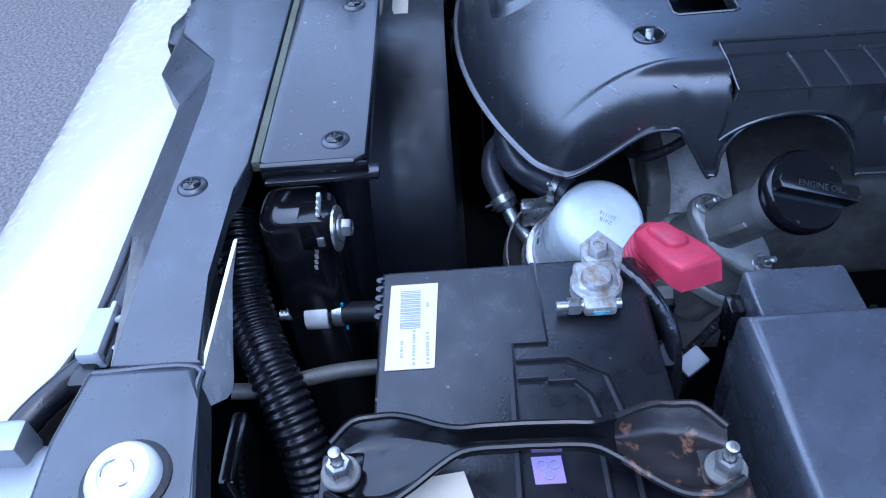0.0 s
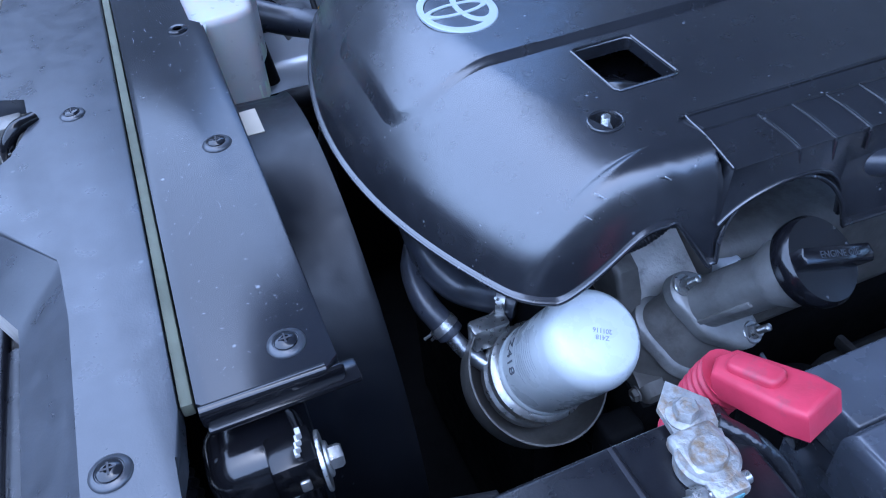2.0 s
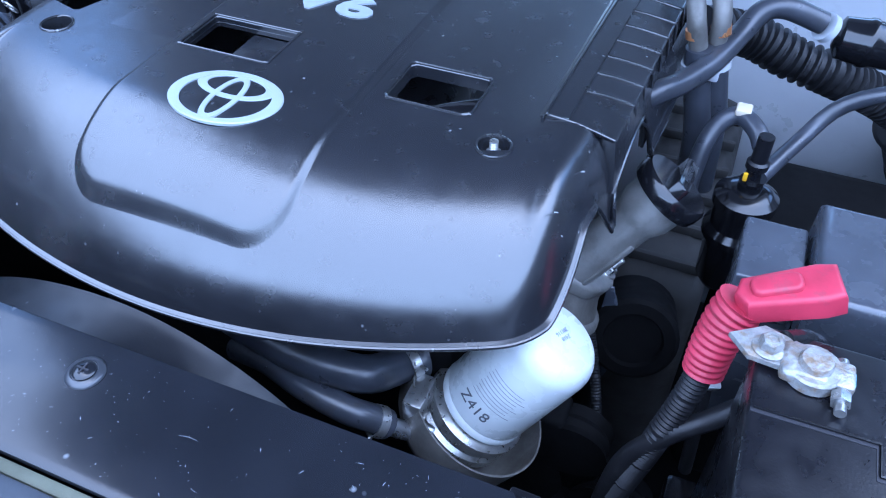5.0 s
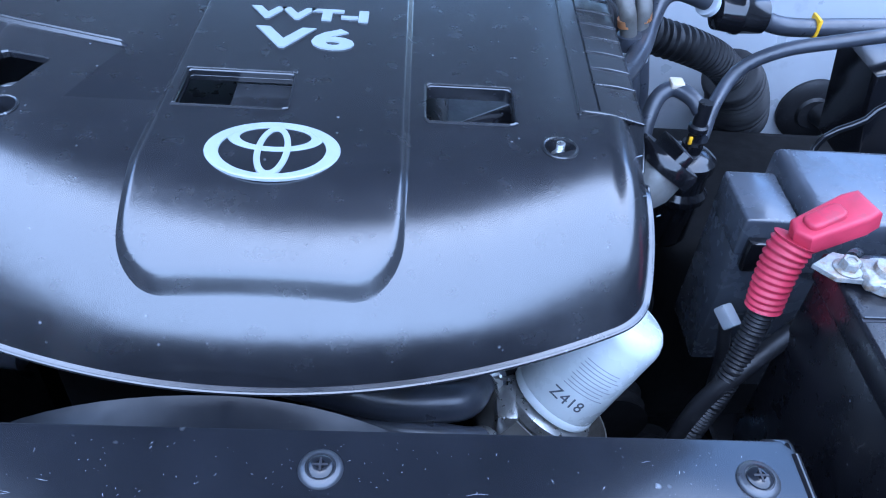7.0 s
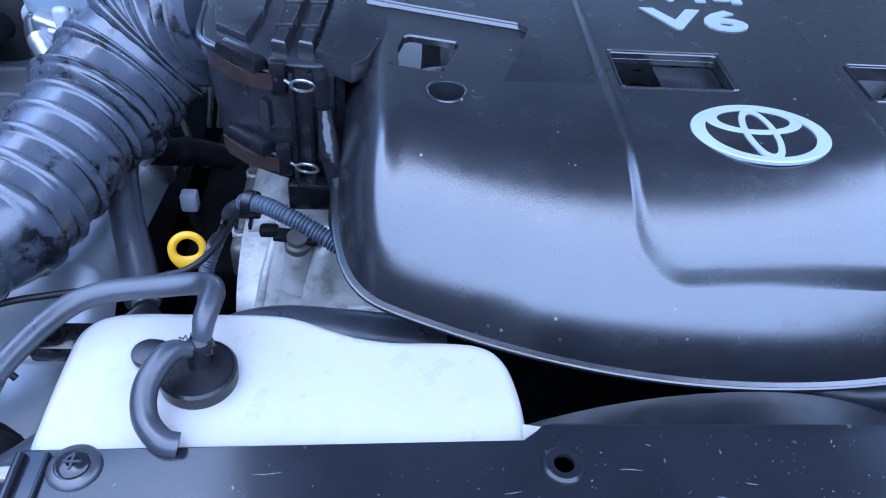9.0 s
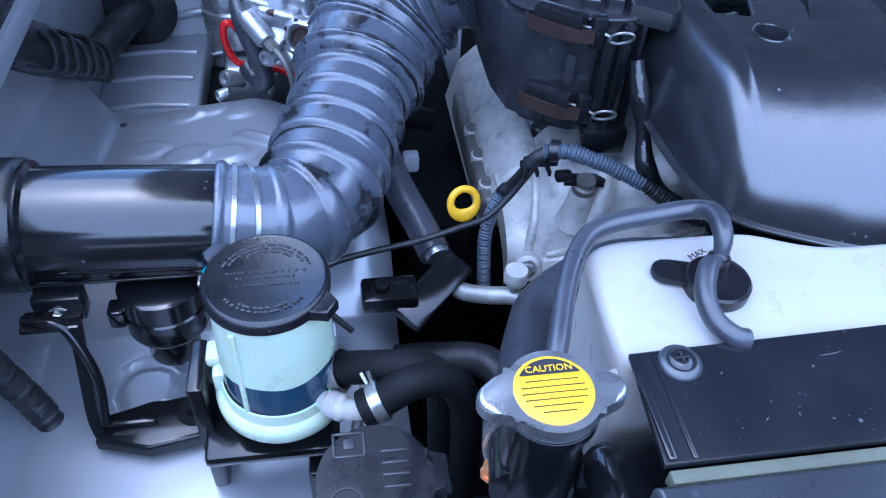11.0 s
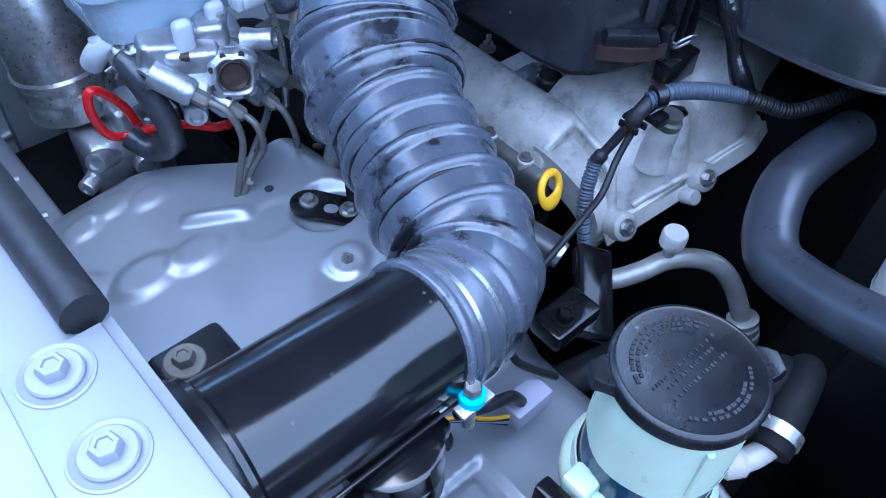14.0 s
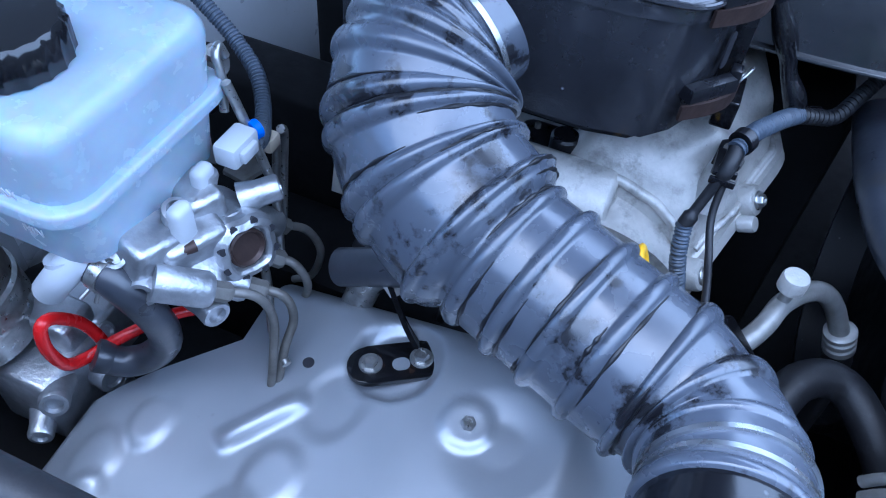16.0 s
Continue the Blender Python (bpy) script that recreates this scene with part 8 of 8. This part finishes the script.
pd = lathe([(0.0245, -0.008), (0.0245, 0.004), (0.022, 0.008), (0.0175, 0.010), (0.0155, 0.008), (0.0148, 0.006), (0.0145, 0.003), (0, 0.003)], FLP, FD_, 48, wobble=lambda a, h: 1 + 0.07 * math.cos(4 * a + 0.6) + 0.02 * math.cos(9 * a))
part("flange_disc", pd, ALLOY, bu, "machined flange", angle=20)
part("bore", lathe([(0.0142, 0.003), (0.0142, 0.006), (0.0125, 0.007), (0.0105, 0.0045), (0, 0.004)], FLP, FD_, 32), RUST, bu, "rusty bore plug")
for k in range(8):
    a = 2 * math.pi * k / 8 + 0.3
    f = frame_of((-0.35, -0.9, 0.25))
    part("screw_hole", lathe([(0.0028, 0.005), (0.0028, 0.0092), (0, 0.0092)], FLP + f @ Vector((0.0205 * math.cos(a), 0.0205 * math.sin(a), 0)), FD_, 12), INK, bu)
UPPER = set(bu.children)
for lo, hi in (((-0.70, 0.64, 0.80), (-0.635, 0.70, 0.87)), ((-0.69, 0.66, 0.775), (-0.61, 0.72, 0.815)), ((-0.64, 0.64, 0.82), (-0.60, 0.69, 0.88)), ((-0.665, 0.645, 0.86), (-0.63, 0.69, 0.895))):
    part("lower_block", box(lo, hi, 0.006, 3), ALLOY, bu)
for p in ((-0.668, 0.652, 0.787), (-0.630, 0.66, 0.772)):
    part("banjo", lathe([(0.014, 0), (0.014, 0.010), (0.011, 0.013), (0.006, 0.013), (0.005, 0.010), (0, 0.010)], p, (-0.3, -0.9, -0.1), 22), ALLOY, bu)
for p, ax, r, h in (((-0.685, 0.645, 0.855), (-0.7, -0.6, 0.3), 0.014, 0.026), ((-0.65, 0.64, 0.835), (-0.2, -0.95, 0.1), 0.016, 0.02), ((-0.70, 0.655, 0.825), (-0.8, -0.5, 0), 0.012, 0.02), ((-0.64, 0.65, 0.86), (0.3, -0.8, 0.5), 0.011, 0.022), ((-0.675, 0.655, 0.80), (-0.5, -0.8, -0.2), 0.012, 0.02)):
    boss(p, ax, r, h)
part("pump", lathe([(0.040, -0.03), (0.046, -0.025), (0.046, -0.005), (0.0475, -0.003), (0.0475, 0.003), (0.046, 0.005), (0.046, 0.014), (0.0475, 0.016), (0.0475, 0.022), (0.045, 0.025), (0.043, 0.12), (0.036, 0.13), (0, 0.13)], (-0.678, 0.72, 0.90), (-0.05, 0.1, 1), 44), ZINC, bu, "steel pump canister")
for ob in set(bu.children) - UPPER:
    ob.data.transform(Matrix.Translation((0.026, 0.062, -0.070)))
for line in (((-0.507, 0.600, 0.871), (-0.484, 0.590, 0.848), (-0.473, 0.585, 0.814), (-0.467, 0.600, 0.769), (-0.467, 0.620, 0.752)),
             ((-0.532, 0.592, 0.864), (-0.526, 0.575, 0.857), (-0.519, 0.570, 0.826), (-0.509, 0.590, 0.777), (-0.516, 0.610, 0.763)),
             ((-0.603, 0.585, 0.905), (-0.587, 0.565, 0.892), (-0.580, 0.560, 0.860), (-0.590, 0.558, 0.825), (-0.597, 0.558, 0.800)),
             ((-0.573, 0.580, 0.879), (-0.565, 0.560, 0.871), (-0.563, 0.555, 0.846), (-0.578, 0.555, 0.828), (-0.593, 0.555, 0.800))):
    p0, p1 = Vector(line[0]), Vector(line[1])
    ax = (p1 - p0).normalized()
    part("boss", lathe([(0.0125, -0.04), (0.0125, -0.006), (0.0105, -0.002), (0, -0.002)], p0, ax, 22), ALLOY, bu)
    part("nut", lathe([(0.0072, -0.003), (0.0072, 0.009), (0.005, 0.012), (0, 0.012)], p0, ax, 6), CASTD, bu)
    part("brake_line", tube(line, 0.0034, 34, 10), CASTD, bu, "bent steel brake line")
part("brake_line", tube([(-0.585, 0.55, 0.818), (-0.57, 0.57, 0.825), (-0.53, 0.60, 0.84), (-0.50, 0.63, 0.86)], 0.0036, 16, 10), ZINC, bu)
part("brake_line", tube([(-0.515, 0.62, 1.0), (-0.508, 0.61, 0.95), (-0.505, 0.60, 0.90), (-0.508, 0.60, 0.84)], 0.0036, 16, 10), ZINC, bu)
rw = thing("red_handle", (-0.645, 0.685, 0.84), "red coated wire handle on the brake unit", "handle")
part("wire", tube([(-0.563, 0.618, 0.833), (-0.573, 0.630, 0.827), (-0.591, 0.645, 0.830), (-0.612, 0.660, 0.828), (-0.627, 0.672, 0.823), (-0.642, 0.683, 0.817), (-0.657, 0.685, 0.827), (-0.664, 0.685, 0.853), (-0.6625, 0.685, 0.872),
                   (-0.657, 0.685, 0.877), (-0.647, 0.685, 0.869), (-0.632, 0.685, 0.844), (-0.6255, 0.682, 0.814), (-0.632, 0.681, 0.804), (-0.642, 0.680, 0.806)], 0.0046, 110, 12), REDPAINT, rw)
hose("brake_hose", [(-0.633, 0.648, 0.929), (-0.635, 0.633, 0.924), (-0.630, 0.622, 0.901), (-0.621, 0.622, 0.867), (-0.616, 0.630, 0.835), (-0.621, 0.645, 0.815), (-0.630, 0.660, 0.811), (-0.640, 0.676, 0.822)], 0.0115, HOSE, "black rubber hose on the brake unit", 44, 16, (0, -1))
spring_clamp((-0.634, 0.640, 0.927), (-0.1, -0.9, -0.2), 0.012)
we = thing("reservoir_elbow", (-0.63, 0.665, 0.92), "white plastic elbow below the brake reservoir", "elbow")
part("body", tube([(-0.652, 0.672, 0.912), (-0.648, 0.662, 0.926), (-0.640, 0.655, 0.934), (-0.634, 0.650, 0.932), (-0.634, 0.645, 0.928)], 0.0105, 20, 16), CONN, we)
part("collar", lathe([(0.0125, 0), (0.0125, 0.008), (0, 0.008)], (-0.641, 0.660, 0.930), (0.2, 0.3, 1), 20), CONN, we)
br = thing("brake_reservoir", (-0.58, 0.67, 0.95), "blue white translucent brake fluid reservoir with dark cap", "brake reservoir")
bm = prism(rounded(-0.655, 0.625, -0.505, 0.745, 0.022), 0.943, 1.050, 0.016, 4)
for v in bm.verts:
    if v.co.z < 0.96:
        v.co.x = -0.58 + (v.co.x + 0.58) * 0.86
        v.co.y = 0.69 + (v.co.y - 0.69) * 0.90
part("tank", bm, BRKRES, br, angle=60)
part("seam", prism(rounded(-0.6592, 0.6208, -0.5008, 0.7492, 0.024), 0.989, 0.998, 0.003, 3), BRKRES, br, angle=60)
cap = part("cap", lathe([(0.034, 0), (0.036, 0.002), (0.036, 0.020), (0.033, 0.024), (0, 0.025)], (-0.605, 0.69, 1.049), (0, 0, 1), 60, wobble=lambda a, h: 1 + 0.025 * math.cos(20 * a)), GLOSS, br, "black ridged screw cap")
for words, z in (("MAX", 1.008), ("MIN", 0.972)):
    part("level_mark", inked(letters(words, 0.008, 0.0003, Matrix.Translation((-0.6585 if words == "MAX" else -0.652, 0.66, z)) @ Matrix.Rotation(radians(-90), 4, "Z") @ Matrix.Rotation(radians(90), 4, "X")), CONN), CONN, br, "raised level word")
for x, y in ((-0.592, 0.603), (-0.556, 0.612)):
    part("hook", box((x - 0.0085, y, 0.918), (x + 0.0085, y + 0.012, 0.962), 0.005, 3), CONN, br)
    part("hook_pin", lathe([(0.0042, 0), (0.0042, 0.012), (0, 0.012)], (x - 0.012, y + 0.004, 0.932), (0.8, -0.5, 0), 12), RUST, br)
cn = thing("blue_plug", (-0.53, 0.61, 0.96), "white plug connector with blue seal", "connector")
part("shell", box((-0.543, 0.600, 0.953), (-0.514, 0.618, 0.970), 0.003), CONN, cn)
part("latch", box((-0.538, 0.596, 0.957), (-0.521, 0.601, 0.966), 0.0015), CONN, cn)
part("seal", lathe([(0.007, 0), (0.007, 0.006), (0, 0.006)], (-0.512, 0.608, 0.962), (1, -0.3, 0), 16), mat("blue_seal", (0.02, 0.12, 0.6), 0.4), cn)
solo("wiring_conduit", tube([(-0.506, 0.611, 0.950), (-0.49, 0.620, 0.932), (-0.47, 0.63, 0.925), (-0.445, 0.645, 0.928), (-0.428, 0.66, 0.939), (-0.417, 0.68, 0.95), (-0.411, 0.70, 0.963), (-0.405, 0.74, 0.99)], ribbed(0.0062, 0.0009, 0.0030), 320, 12), BLUELOOM, "blue grey corrugated conduit beside the brake reservoir", "cable conduit")
solo("wire_hook", tube([(-0.515, 0.625, 0.975), (-0.508, 0.628, 0.995), (-0.506, 0.632, 1.01), (-0.498, 0.635, 1.013), (-0.494, 0.634, 1.003)], 0.0032, 20, 10), ZINC, "grey steel wire hook beside the plug", "hook")
pp = thing("pressure_sensor", (-0.45, 0.69, 0.93), "black and plated pressure sensor behind the brake reservoir", "sensor")
part("body", lathe([(0.014, -0.05), (0.014, 0.0), (0.017, 0.002), (0.017, 0.014), (0.010, 0.016), (0, 0.016)], (-0.45, 0.69, 0.945), (-0.3, -0.4, 0.9), 24), BLACK, pp)
part("nut", hexhead(bmesh.new(), (-0.447, 0.684, 0.958), (-0.3, -0.4, 0.9), 0.013, 0.010), ZINC, pp)
lp = thing("line_bracket", (-0.485, 0.63, 0.90), "grey steel line bracket with a cream plug", "bracket")
part("plate", prism([(-0.508, 0.625), (-0.486, 0.618), (-0.474, 0.632), (-0.484, 0.65), (-0.505, 0.645)], 0.902, 0.906, 0.001), CASTD, lp)
part("leg", ribbon([(-0.505, 0.628, 0.904), (-0.508, 0.624, 0.885), (-0.506, 0.628, 0.86)], (0.008, 0.004, 0), 0.003), CASTD, lp)
part("cream_plug", box((-0.474, 0.622, 0.905), (-0.458, 0.636, 0.918), 0.003), LABEL, lp, "small cream plug")
for dx in (0.0, 0.012):
    solo("brake_line", tube([(-0.462 + dx, 0.628, 0.912), (-0.452 + dx, 0.632, 0.90), (-0.452 + dx, 0.636, 0.86), (-0.462 + dx, 0.636, 0.80)], 0.0036, 20, 10), ZINC, "thin steel brake line beside the bracket", "pipe")
sn = thing("sensor_plug", (-0.451, 0.477, 0.80), "white and blue sensor plug behind the engine", "connector")
part("shell", box((-0.462, 0.468, 0.800), (-0.444, 0.484, 0.822), 0.003), CONN, sn)
part("stalk", tube([(-0.453, 0.476, 0.80), (-0.45, 0.48, 0.75), (-0.44, 0.5, 0.7)], 0.005, 8, 10), RUBBER, sn)
hn = thing("heater_union", (-0.497, 0.526, 0.845), "plated heater pipe union", "pipe union")
part("body", lathe([(0.013, -0.05), (0.013, 0.0), (0.016, 0.002), (0.016, 0.010), (0.009, 0.012), (0, 0.012)], (-0.497, 0.526, 0.84), (0, -0.3, 1), 22), ZINC, hn)
# Two near-black boxes, added to stand for shade in the open gaps.
solo("gearbox_mass", box((-0.47, 0.42, 0.4), (-0.36, 0.9, 0.76), 0.03), DARK, "near-black filler added beside the block for shade", "heat shield")
solo("strut_mass", box((-0.86, 0.05, 0.32), (-0.5, 0.9, 0.70), 0.03), DARK, "near-black filler added under the inner wing for shade", "chassis")
rp = thing("wing_rear_panel", (-0.785, 0.79, 0.69), "pale painted panel between inner wing and firewall", "wing panel")
part("sheet_metal", box((-0.856, 0.655, 0.69), (-0.716, 0.918, 0.735), 0.006, 3), PAINT, rp)
for y in (0.72, 0.79, 0.86):
    part("pressed_rib", tube([(-0.845, y, 0.735), (-0.79, y + 0.003, 0.737), (-0.73, y, 0.735)], 0.005, 14, 10), PAINT, rp)
